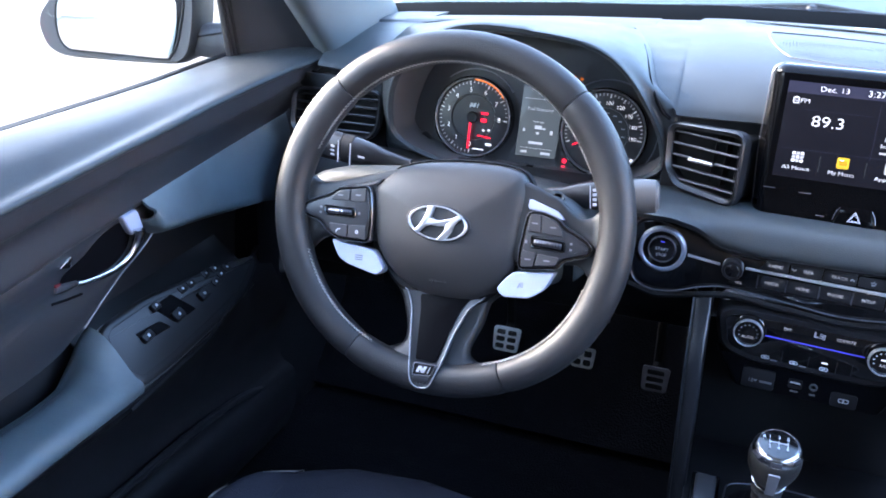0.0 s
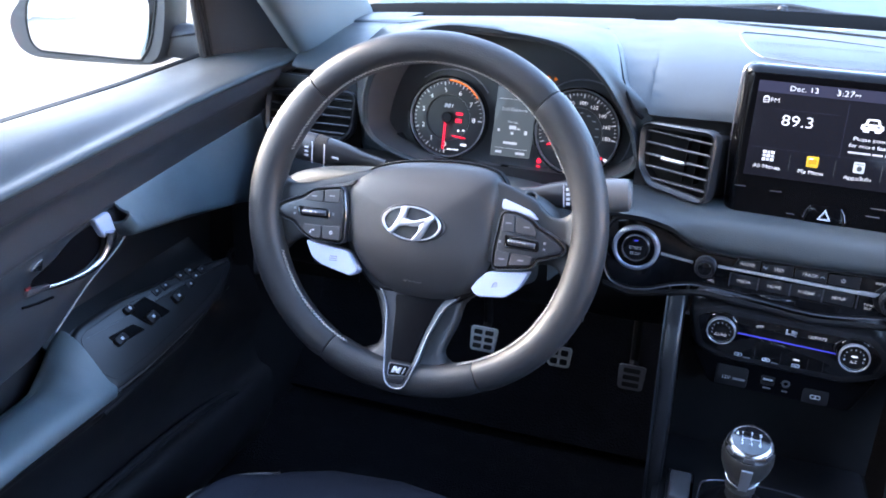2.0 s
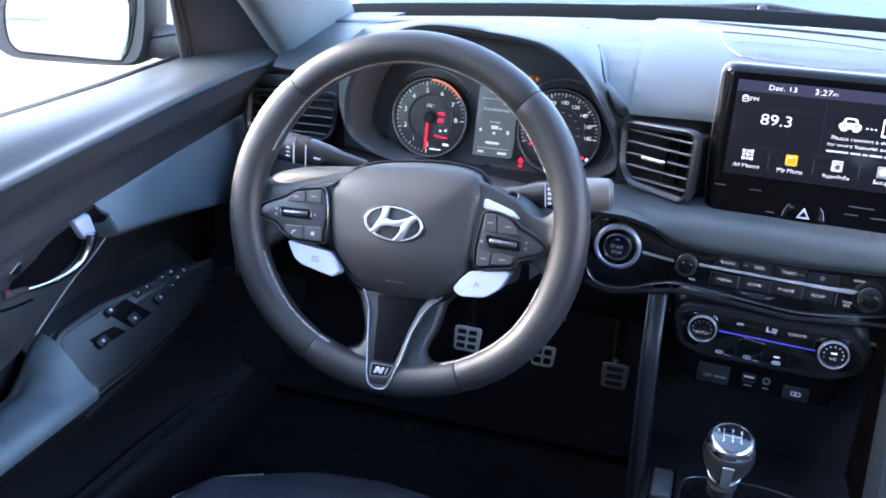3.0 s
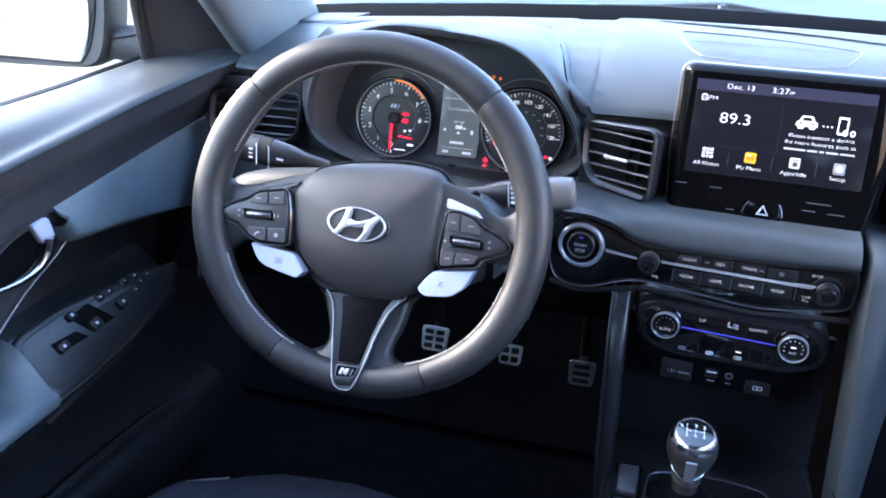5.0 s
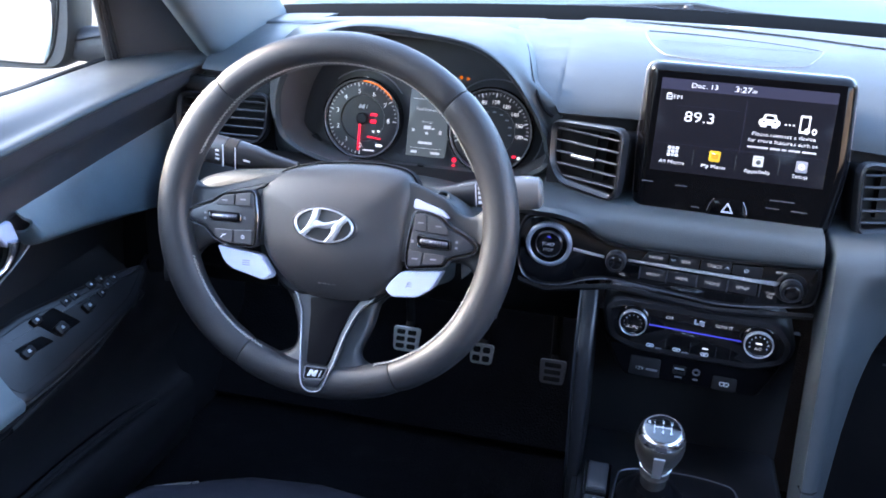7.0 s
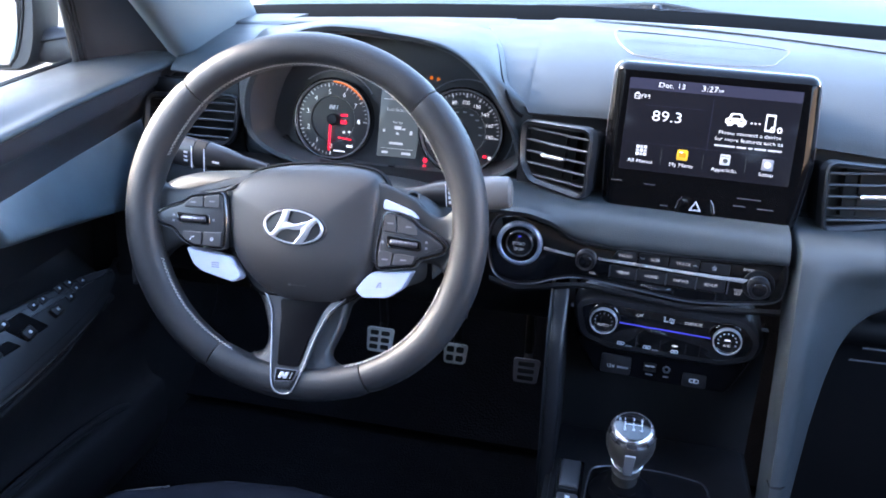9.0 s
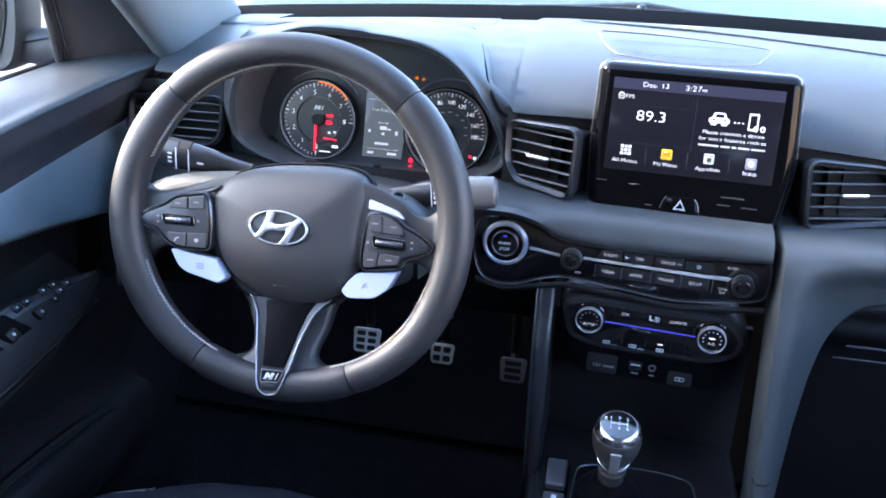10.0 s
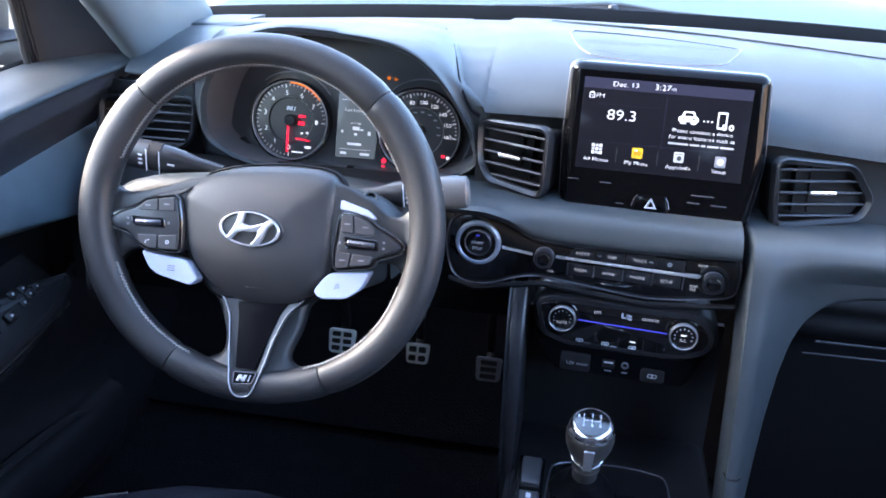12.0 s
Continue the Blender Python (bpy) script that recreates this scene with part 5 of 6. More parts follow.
part("face", plate([Vector(p) for p in inset(c_out, 0.007)], 0.0005, 0.0018, 0.0006), GLOSS, clim, "dark face")
for x, y, words in ((-0.0549, 0.5826, "AUTO"), (0.0777, 0.5812, "A/C")):
    k = part("temperature_knob", lathe([(0.0150, 0.0), (0.0150, 0.013), (0.0142, 0.0145), (0.0128, 0.0148), (0.0122, 0.0135), (0.0005, 0.0135)], 44), GLOSS, clim, "round knob with a bright ring", m=pose(x, y, 0))
    part("knob_ring", ring(0.0137, 0.0152, 0.010, 0.0156, 48), TRIMLINE, k, "bright metal ring")
    part("knob_skirt", ring(0.0152, 0.0172, 0.0, 0.005, 48), GLOSS, k)
    text(k, words, 0.0046, 0, -0.0045, 0.0140, DIMWHITE)
    for j in range(9):
        a = radians(200 - 27.5 * j)
        part("knob_mark", bar(0.0095 * math.cos(a) - 0.0007, 0.0095 * math.sin(a) - 0.0007, 0.0095 * math.cos(a) + 0.0007, 0.0095 * math.sin(a) + 0.0007, 0.0137, 0.0002), DIMPRINT if words == "AUTO" else PRINT, k)
    if words == "A/C":
        part("knob_lamp", bar(-0.003, 0.0010, 0.003, 0.0026, 0.0137, 0.0003), WHITE, k)
part("light_line", plate([Vector(p) for p in ((-0.0395, 0.5780), (0.0630, 0.5762), (0.0630, 0.5776), (-0.0395, 0.5796))], 0.0015, 0.0026, 0.0003), BLUELINE, clim, "blue light line")
text(clim, "OFF", 0.0046, -0.0169, 0.5908, 0.0021, DIMWHITE)
text(clim, "CLIMATE", 0.0046, 0.0409, 0.5902, 0.0021, DIMWHITE)
for k in range(3):
    part("icon_bar", tube(curve([(0.0150, 0.5878 + 0.0022 * k, 0.0019), (0.0170, 0.5886 + 0.0022 * k, 0.0019), (0.0188, 0.5870 + 0.0022 * k, 0.0019), (0.0205, 0.5884 + 0.0022 * k, 0.0019)], 4, closed=False), 0.0004, n=4), PRINT, clim)
part("icon_bar", bar(0.0095, 0.5880, 0.0112, 0.5940, 0.0018, 0.0003), PRINT, clim)
part("icon_bar", bar(0.0095, 0.5880, 0.0142, 0.5894, 0.0018, 0.0003), PRINT, clim)
for i, x in enumerate((-0.0335, -0.0045, 0.0255)):
    part("window_icon", frame_plate(rounded(x - 0.0042, 0.5515, x + 0.0042, 0.5557, 0.0018, 3), rounded(x - 0.0034, 0.5523, x + 0.0034, 0.5549, 0.0012, 3), 0.0018, 0.0022, 0.0001), PRINT, clim)
    part("icon_bar", bar(x - 0.0018, 0.5530, x + 0.0018, 0.5540, 0.0018, 0.0003), PRINT, clim)
    if i < 2:
        part("icon_bar", bar(x + 0.0055, 0.5508, x + 0.0125, 0.5522, 0.0018, 0.0003), DIMPRINT, clim)
part("mode_lamp", bar(0.0222, 0.5600, 0.0282, 0.5614, 0.0018, 0.0004), WHITE, clim, "small white lamp")
for x in (-0.0170, 0.0095, 0.0370, 0.0520):
    part("button_gap", bar(x - 0.0003, 0.5500, x + 0.0003, 0.5650, 0.0018, 0.0001), HARD, clim)

# ---- socket panel below ----
sock = thing("socket_panel", "dark panel with power and data sockets", "socket panel", STACK @ pose(0, 0, -0.016))
part("body", slab(bmesh.new(), corners([Vector(p) for p in ((-0.090, 0.552), (0.112, 0.552), (0.090, 0.502), (-0.062, 0.502))], 0.010, 4), [(0, -0.07), (0, -0.010), (0.004, -0.002), (0.008, 0.0)]), SHADOW, sock)
part("power_cover", plate(rounded(-0.0535, 0.5085, -0.0190, 0.5325, 0.003), -0.001, 0.0022, 0.0008), HARD, sock)
text(sock, "12V", 0.0062, -0.0418, 0.5182, 0.0024, PRINT)
part("label_bar", bar(-0.0345, 0.5170, -0.0215, 0.5196, 0.0022, 0.0002), DIMPRINT, sock)
part("usb_port", frame_plate(rounded(-0.0052, 0.5185, 0.0093, 0.5290, 0.0015, 3), rounded(-0.0040, 0.5215, 0.0080, 0.5265, 0.0008, 3), -0.001, 0.0018, 0.0003), HARD, sock)
part("usb_mark", bar(-0.0032, 0.5240, 0.0072, 0.5258, 0.0004, 0.0004), PRINT, sock)
part("label_bar", bar(-0.0020, 0.5135, 0.0062, 0.5152, 0.0002, 0.0003), DIMPRINT, sock)
part("aux_port", ring(0.0024, 0.0044, -0.001, 0.0016, 20, cx=0.0207, cy=0.5240), DIMTRIM, sock)
part("label_bar", bar(0.0178, 0.5138, 0.0238, 0.5156, 0.0002, 0.0003), DIMPRINT, sock)
part("charge_port", plate(rounded(0.0390, 0.5075, 0.0655, 0.5245, 0.003), -0.001, 0.0012, 0.0005), HARD, sock)
part("charge_mark", frame_plate(rounded(0.0470, 0.5135, 0.0575, 0.5185, 0.0015, 3), rounded(0.0480, 0.5144, 0.0565, 0.5176, 0.0008, 3), 0.0010, 0.0016, 0.0001), PRINT, sock)
part("charge_mark", bar(0.0514, 0.5138, 0.0531, 0.5180, 0.0012, 0.0004), PRINT, sock)

# ---- centre console ----
cons = thing("centre_console", "black centre console with a deep dark tray", "console")
sections = []
for i in range(20):
    s = i / 19
    z = 0.612 - 0.29 * s
    y = lerp(z, (0.32, 0.40, 0.54, 0.575, 0.62), (0.088, 0.098, 0.110, 0.122, 0.155))
    x0, x1 = -0.1155 + 0.009 * s, -0.0985 + 0.006 * s
    sections.append(curve([(x0, y + 0.20, z), (x0, y + 0.02, z), (x0 + 0.001, y + 0.004, z), (x0 + 0.005, y, z), (x1 - 0.003, y, z), (x1, y + 0.004, z), (x1, y + 0.03, z), (x1, y + 0.20, z)], 3, closed=False))
part("left_rail", loft(sections, thick=-0.002), SWITCHPANEL, cons, angle=60)
part("tray_back", box(bmesh.new(), -0.105, 0.205, 0.36, 0.135, 0.215, 0.56), DARK, cons)
part("tunnel", box(bmesh.new(), -0.100, -0.60, FLOOR_Z, 0.134, 0.205, 0.392), DARK, cons)
part("tray_mat", plate(rounded(-0.094, -0.30, 0.130, 0.204, 0.008), 0.392, 0.3965, 0.002), HARD, cons)
part("floor_side", box(bmesh.new(), 0.134, -0.60, FLOOR_Z, 0.150, 0.06, 0.372), DARK, cons)
shift_out = curve([(-0.052, 0.000), (-0.051, 0.085), (-0.040, 0.112), (0.010, 0.121), (0.060, 0.117), (0.082, 0.098), (0.080, 0.000), (0.070, -0.08), (-0.040, -0.08)], 5)
shift_tilt = pose(0, 0, 0.3975)
part("gear_surround", slab(bmesh.new(), shift_out[::-1], [(0, 0), (0, 0.004), (0.001, 0.005), (0.002, 0.0052)]), GLOSS, cons, "glossy black plate round the gear lever", m=shift_tilt)
part("surround_edge", frame_plate([Vector(p) for p in inset(shift_out, -0.0012)], inset(shift_out, 0.0006), 0, 0.0060, 0.0005), DIMTRIM, cons, "thin metal edge", m=shift_tilt)

# parking brake and mode keys
keys = thing("console_switch", "pair of grey console keys beside the gear lever", "switch", frame_of((-0.0715, 0.068, 0.402), (1, 0, 0), (0, 0.97, 0.22)))
part("key_bed", plate(rounded(-0.0155, -0.075, 0.0150, 0.040, 0.003), -0.010, -0.001, 0.001), GLOSS, keys)
part("brake_key", slab(bmesh.new(), rounded(-0.0115, -0.0060, 0.0110, 0.0350, 0.003), [(0, -0.002), (0, 0.003), (0.0012, 0.0045), (0.0026, 0.0050)]), BUTTON, keys, "grey lift-up key")
part("key_band", plate(rounded(-0.0115, -0.0100, 0.0110, -0.0068, 0.001), -0.001, 0.003, 0.0006), DARK, keys)
part("hold_key", slab(bmesh.new(), rounded(-0.0120, -0.0550, 0.0115, -0.0150, 0.003), [(0, -0.002), (0, 0.003), (0.0012, 0.0042), (0.0026, 0.0045)]), BUTTON, keys)
part("key_mark", bar(-0.0028, -0.0270, 0.0028, -0.0200, 0.0045, 0.0002), PRINT, keys)

# ---- gear lever ----
gear = thing("gear_lever", "gear lever with a grey ball knob and chrome collar", "gear lever", pose(-0.0130, 0.035, 0.490, 17, 0, 0))
part("knob_body", lathe([(0.0150, -0.0262), (0.0176, -0.0232), (0.0214, -0.0150), (0.0246, -0.0045), (0.0256, 0.0040), (0.0250, 0.0115), (0.0237, 0.0165), (0.018, 0.019)], 48), KNOB, gear, "warm grey leather ball", angle=60)
part("chrome_collar", lathe([(0.0236, 0.0155), (0.0240, 0.0180), (0.0228, 0.0225), (0.0205, 0.0260), (0.0188, 0.0268), (0.0180, 0.0255), (0.010, 0.0250)], 48), SATIN, gear, "bright satin collar")
for a in (-90, -35, -145):
    c, s = math.cos(radians(a)), math.sin(radians(a))
    part("collar_window", plate(rounded(-0.0052, -0.0022, 0.0052, 0.0022, 0.0012, 3), 0.0, 0.0008, 0.0003), DIMTRIM, gear, m=frame_of((0.0228 * c, 0.0228 * s, 0.0212), (-s, c, 0), (-0.42 * c, -0.42 * s, 0.9)))
cap = part("shift_map", lathe([(0.0180, 0.0250), (0.0178, 0.0262), (0.010, 0.0275), (0.0005, 0.0279)], 40), GLOSS, gear, "black cap with white shift pattern")
for i, (x, y) in enumerate(((-0.0085, 0.0060), (0.0, 0.0065), (0.0085, 0.0060), (-0.0085, -0.0065), (0.0, -0.0070), (0.0085, -0.0065))):
    text(cap, "135246"[i], 0.0062, x, y, 0.0288 - 0.25 * (x * x + y * y) / 0.018 * 0.3, PRINT, "numeral")
text(cap, "R", 0.0055, -0.0135, 0.0050, 0.0280, PRINT, "numeral")
part("pattern_line", bar(-0.0088, -0.0004, 0.0088, 0.0004, 0.0278, 0.0004), PRINT, cap)
for x in (-0.0085, 0.0, 0.0085):
    part("pattern_line", bar(x - 0.0003, -0.0035, x + 0.0003, 0.0030, 0.0277, 0.0004), PRINT, cap)
part("front_insert", plate(corners([Vector(p) for p in ((-0.0045, -0.0190), (0.0045, -0.0190), (0.0055, 0.0150), (-0.0055, 0.0150))], 0.001, 3), 0.0, 0.0020, 0.0006), TRIMLINE, gear, "satin metal insert", m=frame_of((0.0, -0.0248, -0.004), (1, 0, 0), (0, -0.10, 1)))
part("lower_ring", lathe([(0.0155, -0.0305), (0.0176, -0.0292), (0.0174, -0.0272), (0.0150, -0.0262)], 40), SATIN, gear, "thin metal ring")
part("sleeve", lathe([(0.0138, -0.0600), (0.0132, -0.0480), (0.0152, -0.0460), (0.0156, -0.0420), (0.0140, -0.0400), (0.0128, -0.0370), (0.0135, -0.0300)], 32), KNOB, gear)
part("boot", lathe([(0.040, -0.098), (0.036, -0.090), (0.026, -0.080), (0.022, -0.076), (0.0205, -0.073), (0.0170, -0.069), (0.0185, -0.065), (0.0150, -0.061), (0.0130, -0.058)], 32), SHADOW, gear, "folded black leather boot")

# ---- driver's door ----
door = thing("driver_door", "closed car door with dark trim, armrest and window switches", "door")


def belt(y):
    """Height of the door's top by the glass."""
    return lerp(y, (-1.0, -0.163, -0.006, 0.07, 0.157, 0.227, 0.30), (0.732, 0.775, 0.782, 0.786, 0.793, 0.798, 0.801))


def ridge(y):
    """The inner ridge of the door's top: x and z."""
    return lerp(y, (-1.0, -0.25, -0.11, 0.08, 0.20, 0.285), (-0.690, -0.676, -0.672, -0.664, -0.650, -0.634)), lerp(y, (-1.0, -0.25, -0.11, 0.08, 0.20, 0.285), (0.680, 0.736, 0.754, 0.779, 0.796, 0.806))


YS = [0.285 - 1.2 * (i / 48) ** 1.1 for i in range(49)]


def face(y):
    """How far the upright face below the ridge reaches down."""
    return lerp(y, (-1.0, -0.05, 0.08, 0.20, 0.285), (0.034, 0.031, 0.034, 0.032, 0.018))


def top_profile(y):
    xr, zr = ridge(y)
    return curve([(-0.752, y, belt(y) - 0.02), (-0.752, y, belt(y) - 0.001), (-0.742, y, belt(y) + 0.002), ((-0.742 + xr) / 2, y, (belt(y) + zr) / 2 + 0.005), (xr - 0.014, y, zr + 0.003), (xr - 0.003, y, zr + 0.0008), (xr, y, zr - 0.0014), (xr - 0.004, y, zr - 0.0040)], 4, closed=False)


def face_profile(y):
    xr, zr = ridge(y)
    return curve([(xr - 0.0025, y, zr - 0.0030), (xr - 0.006, y, zr - 0.002 - face(y) * 0.5), (xr - 0.012, y, zr - 0.001 - face(y)), (xr - 0.022, y, zr - 0.006 - face(y))], 4, closed=False)


part("top_roll", loft([[(p.x * 0.9 - 0.069, 0.287, p.z * 0.9 + 0.078) for p in top_profile(0.285)]] + [top_profile(y) for y in YS], thick=-0.003), SOFT, door, "padded top of the door", angle=60)


part("upper_face", loft([[(p.x * 0.9 - 0.069, 0.287, p.z * 0.9 + 0.078) for p in face_profile(0.285)]] + [face_profile(y) for y in YS], thick=-0.003), BUTTON, door, "darker face under the padded top", angle=60)


def line_mid(y):
    """Lower edge of the dark band under the ridge."""
    return lerp(y, (-1.0, -0.30, -0.03, 0.13, 0.28), (0.60, 0.640, 0.6800, 0.699, 0.715))


part("dark_band", loft([curve([(ridge(y)[0] - 0.017, y, ridge(y)[1] - 0.003 - face(y)), (ridge(y)[0] - 0.030, y, (ridge(y)[1] - face(y)) * 0.7 + line_mid(y) * 0.3 - 0.004), (-0.704, y, line_mid(y) + 0.004), (-0.708, y, line_mid(y) - 0.004)], 4, closed=False) for y in YS], thick=-0.003), BUTTON, door, angle=60)
part("front_seam", tube([Vector((p.x * 0.99 - 0.0066, 0.2855, p.z * 0.995 + 0.0048)) for p in top_profile(0.283)][8:], 0.0022, n=6), SHADOW, door, "dark gap at the front end of the door")
# lighter insert ahead of the pull
ins = []
for i in range(25):
    y = -0.029 + 0.317 * i / 24
    top = line_mid(y) - 0.002
    bot = lerp(y, (-0.029, -0.025, -0.017, 0.0, 0.06, 0.144, 0.213, 0.26, 0.30), (0.662, 0.650, 0.644, 0.641, 0.6345, 0.6235, 0.6145, 0.604, 0.596))
    ins.append(curve([(-0.712, y, top + 0.004), (-0.707, y, top), (-0.698, y, top * 0.6 + bot * 0.4), (-0.690, y, bot + 0.008), (-0.692, y, bot + 0.002), (-0.702, y, bot - 0.003), (-0.730, y, bot - 0.006)], 4, closed=False))
part("insert", loft(ins, thick=-0.003), DOORSOFT, door, "lighter blue-grey insert", angle=60)
part("recess", loft([curve([(-0.708, y, line_mid(y) - 0.004), (-0.740, y, 0.640), (-0.765, y, 0.610), (-0.772, y, 0.565), (-0.775, y, 0.530), (-0.778, y, 0.40), (-0.775, y, 0.22)], 4, closed=False) for y in YS], thick=-0.003), PANEL, door, angle=60)


def shelf_in(y):
    """Inner lower edge of the switch shelf: x and z."""
    return lerp(y, (-0.11, 0.05, 0.16, 0.20, 0.285), (-0.682, -0.682, -0.692, -0.715, -0.740)), lerp(y, (-0.11, 0.05, 0.16, 0.285), (0.470, 0.490, 0.516, 0.535))


sec = []
for i in range(31):
    y = -0.100 + 0.296 * i / 30
    xi, zi = shelf_in(y)
    zo = 0.522 + 0.06 * y
    sec.append(curve([(-0.777, y, zo + 0.022), (-0.755, y, zo + 0.004), (-0.738, y, zo - 0.008), (xi * 0.5 - 0.365, y, zi * 0.5 + zo * 0.5 - 0.020), (xi - 0.004, y, zi - 0.014), (xi - 0.010, y, zi - 0.022), (-0.712, y, zi - 0.036), (-0.777, y, zi - 0.05)], 3, closed=False))
part("shelf", loft(sec, thick=-0.003), SWITCHPANEL, door, angle=60)
sec = []
for i in range(27):
    y = -0.092 - 0.75 * (i / 26) ** 1.3
    zo = lerp(y, (-0.40, -0.222, -0.171, -0.138, -0.120, -0.111, -0.092), (0.478, 0.483, 0.484, 0.490, 0.509, 0.526, 0.544))
    zi = lerp(y, (-0.40, -0.292, -0.222, -0.10), (0.474, 0.479, 0.483, 0.487))
    xo = lerp(y, (-0.25, -0.14, -0.09), (-0.752, -0.748, -0.742))
    sec.append(curve([(xo - 0.010, y, zo - 0.060), (xo - 0.006, y, zo - 0.016), (xo, y, zo - 0.003), (xo + 0.010, y, zo), (xo * 0.6 - 0.676 * 0.4, y, zo * 0.6 + zi * 0.4 + 0.010), (-0.688, y, zi + 0.008), (-0.677, y, zi + 0.001), (-0.678, y, zi - 0.008)], 4, closed=False))
part("armrest", loft(sec, thick=-0.004), DOORSOFT, door, "padded blue-grey armrest", angle=60)
sec = []
for i in range(45):
    y = 0.285 - 1.15 * i / 44
    xi, zi = shelf_in(y)
    sec.append(curve([(xi - 0.004, y, zi - 0.008), (xi - 0.010, y, zi - 0.02), (-0.712, y, 0.43), (-0.730, y, 0.37), (-0.722, y, 0.325), (-0.700, y, 0.308), (-0.700, y, 0.25), (-0.72, y, 0.20)], 4, closed=False))
part("lower_panel", loft(sec, thick=-0.003), HARD, door, angle=60)
part("armrest_seam", tube([(-0.6752, y, lerp(y, (-0.40, -0.292, -0.222, -0.10), (0.468, 0.473, 0.477, 0.480))) for y in [-0.10 - 0.04 * i for i in range(14)]], 0.0010, n=5), THREAD, door, "thin light seam")
part("pocket_edge", tube(curve([(-0.706, 0.27, 0.270), (-0.712, 0.18, 0.320), (-0.716, 0.02, 0.335), (-0.712, -0.2, 0.338)], 6, closed=False), 0.006, n=8), HARD, door)

# panel round the pull, with its bowl
def radial(poly, c, n=120):
    """The outline seen from c as n points at even angles."""
    out = []
    for i in range(n):
        d, best = Vector((math.cos(2 * math.pi * i / n), math.sin(2 * math.pi * i / n))), 0.0
        for k in range(len(poly)):
            a, e = poly[k - 1] - c, poly[k] - poly[k - 1]
            det = d.x * e.y - d.y * e.x
            if abs(det) > 1e-9:
                r, k1 = (a.x * e.y - a.y * e.x) / det, (a.x * d.y - a.y * d.x) / det
                if r > best and -0.001 <= k1 <= 1.001:
                    best = r
        out.append(c + d * best)
    return out


DOORFACE = frame_of((-0.7115, 0.0, 0.0), (0, 1, 0), (0, 0, 1))
bowl_c = Vector((-0.084, 0.637))
bowl = radial(curve([Vector(p) for p in ((-0.0480, 0.6630), (-0.0455, 0.6440), (-0.0535, 0.6290), (-0.0780, 0.6185), (-0.1170, 0.6165), (-0.1480, 0.6200), (-0.1500, 0.6330), (-0.1174, 0.6440), (-0.0858, 0.6585))], 5), bowl_c)
around = radial(corners([Vector(p) for p in ((-0.0150, 0.6790), (-0.0080, 0.6440), (-0.0120, 0.6330), (-0.0332, 0.6205), (-0.0779, 0.6000), (-0.1300, 0.5680), (-0.165, 0.553), (-0.20, 0.546), (-0.45, 0.530), (-0.45, 0.615), (-0.30, 0.637), (-0.03, 0.678))], 0.008, 4), bowl_c)
part("pull_panel", frame_plate(around, bowl, -0.010, 0.0, 0.0012), PANEL, door, "dark panel round the door pull", m=DOORFACE, angle=50)
part("pull_bowl", loft([[(p.x, p.y, z) for p in inset(bowl, d)] for d, z in ((0.0006, -0.001), (0.002, -0.010), (0.005, -0.020), (0.009, -0.026))], closed=True, caps=True), SHADOW, door, "black bowl behind the door pull", m=DOORFACE, angle=60)
pull = curve([(-0.700, -0.0440, 0.6520), (-0.7005, -0.0452, 0.6440), (-0.7020, -0.0490, 0.6350), (-0.7040, -0.0590, 0.6240), (-0.7055, -0.0777, 0.6176), (-0.7070, -0.0996, 0.6162), (-0.7090, -0.1200, 0.6175), (-0.7115, -0.1340, 0.6195)], 5, closed=False)
part("pull_handle", tube(pull, [lerp(i, (0, 5, 12, 20, 35), (0.0076, 0.0070, 0.0052, 0.0038, 0.0024)) for i in range(len(pull))], n=12, flat=0.8, up=(1, 0, 0)), SATIN, door, "curved satin silver pull")
# pale blue stands in for the sky reflected in the satin plate
part("pull_plate", slab(bmesh.new(), corners([Vector(p) for p in ((-0.0640, 0.6710), (-0.0560, 0.6570), (-0.0495, 0.6450), (-0.0330, 0.6425), (-0.0300, 0.6480), (-0.0385, 0.6730))], 0.005, 4), [(0, -0.006), (0, 0.0050), (0.0006, 0.0064), (0.0016, 0.0070)]), PALEBLUE, door, "satin plate of the pull, sky reflection put into its colour", angle=8, m=DOORFACE)
part("release_lever", plate(corners([Vector(p) for p in ((-0.1640, 0.6205), (-0.1320, 0.6185), (-0.1300, 0.6225), (-0.1600, 0.6285))], 0.003, 3), -0.003, 0.0035, 0.0016), DIMTRIM, door, "dark chrome release lever", m=DOORFACE)
# black line laid below the lever as its cast shadow
part("lever_shadow_line", tube([(-0.168, 0.6112, 0.0005), (-0.148, 0.6080, 0.0005), (-0.127, 0.6062, 0.0005)], 0.0016, n=6), SHADOW, door, m=DOORFACE)
part("lever_post", plate(corners([Vector(p) for p in ((-0.1535, 0.6440), (-0.1380, 0.6395), (-0.1345, 0.6520), (-0.1430, 0.6505))], 0.002, 3), -0.003, 0.0025, 0.0015), SATIN, door, m=DOORFACE)
part("lock_flag", bar(-0.1625, 0.6272, -0.1555, 0.6300, 0.001, 0.002), REDFLAG, door, "red lock flag", m=DOORFACE)
part("bowl_edge", tube(curve([(-0.7105, -0.130, 0.5680), (-0.7105, -0.0779, 0.6000), (-0.7105, -0.0332, 0.6208), (-0.7095, -0.0105, 0.6350), (-0.706, -0.0075, 0.6440)], 5, closed=False), 0.0011, n=6), OUTLINE, door, "thin light edge line")

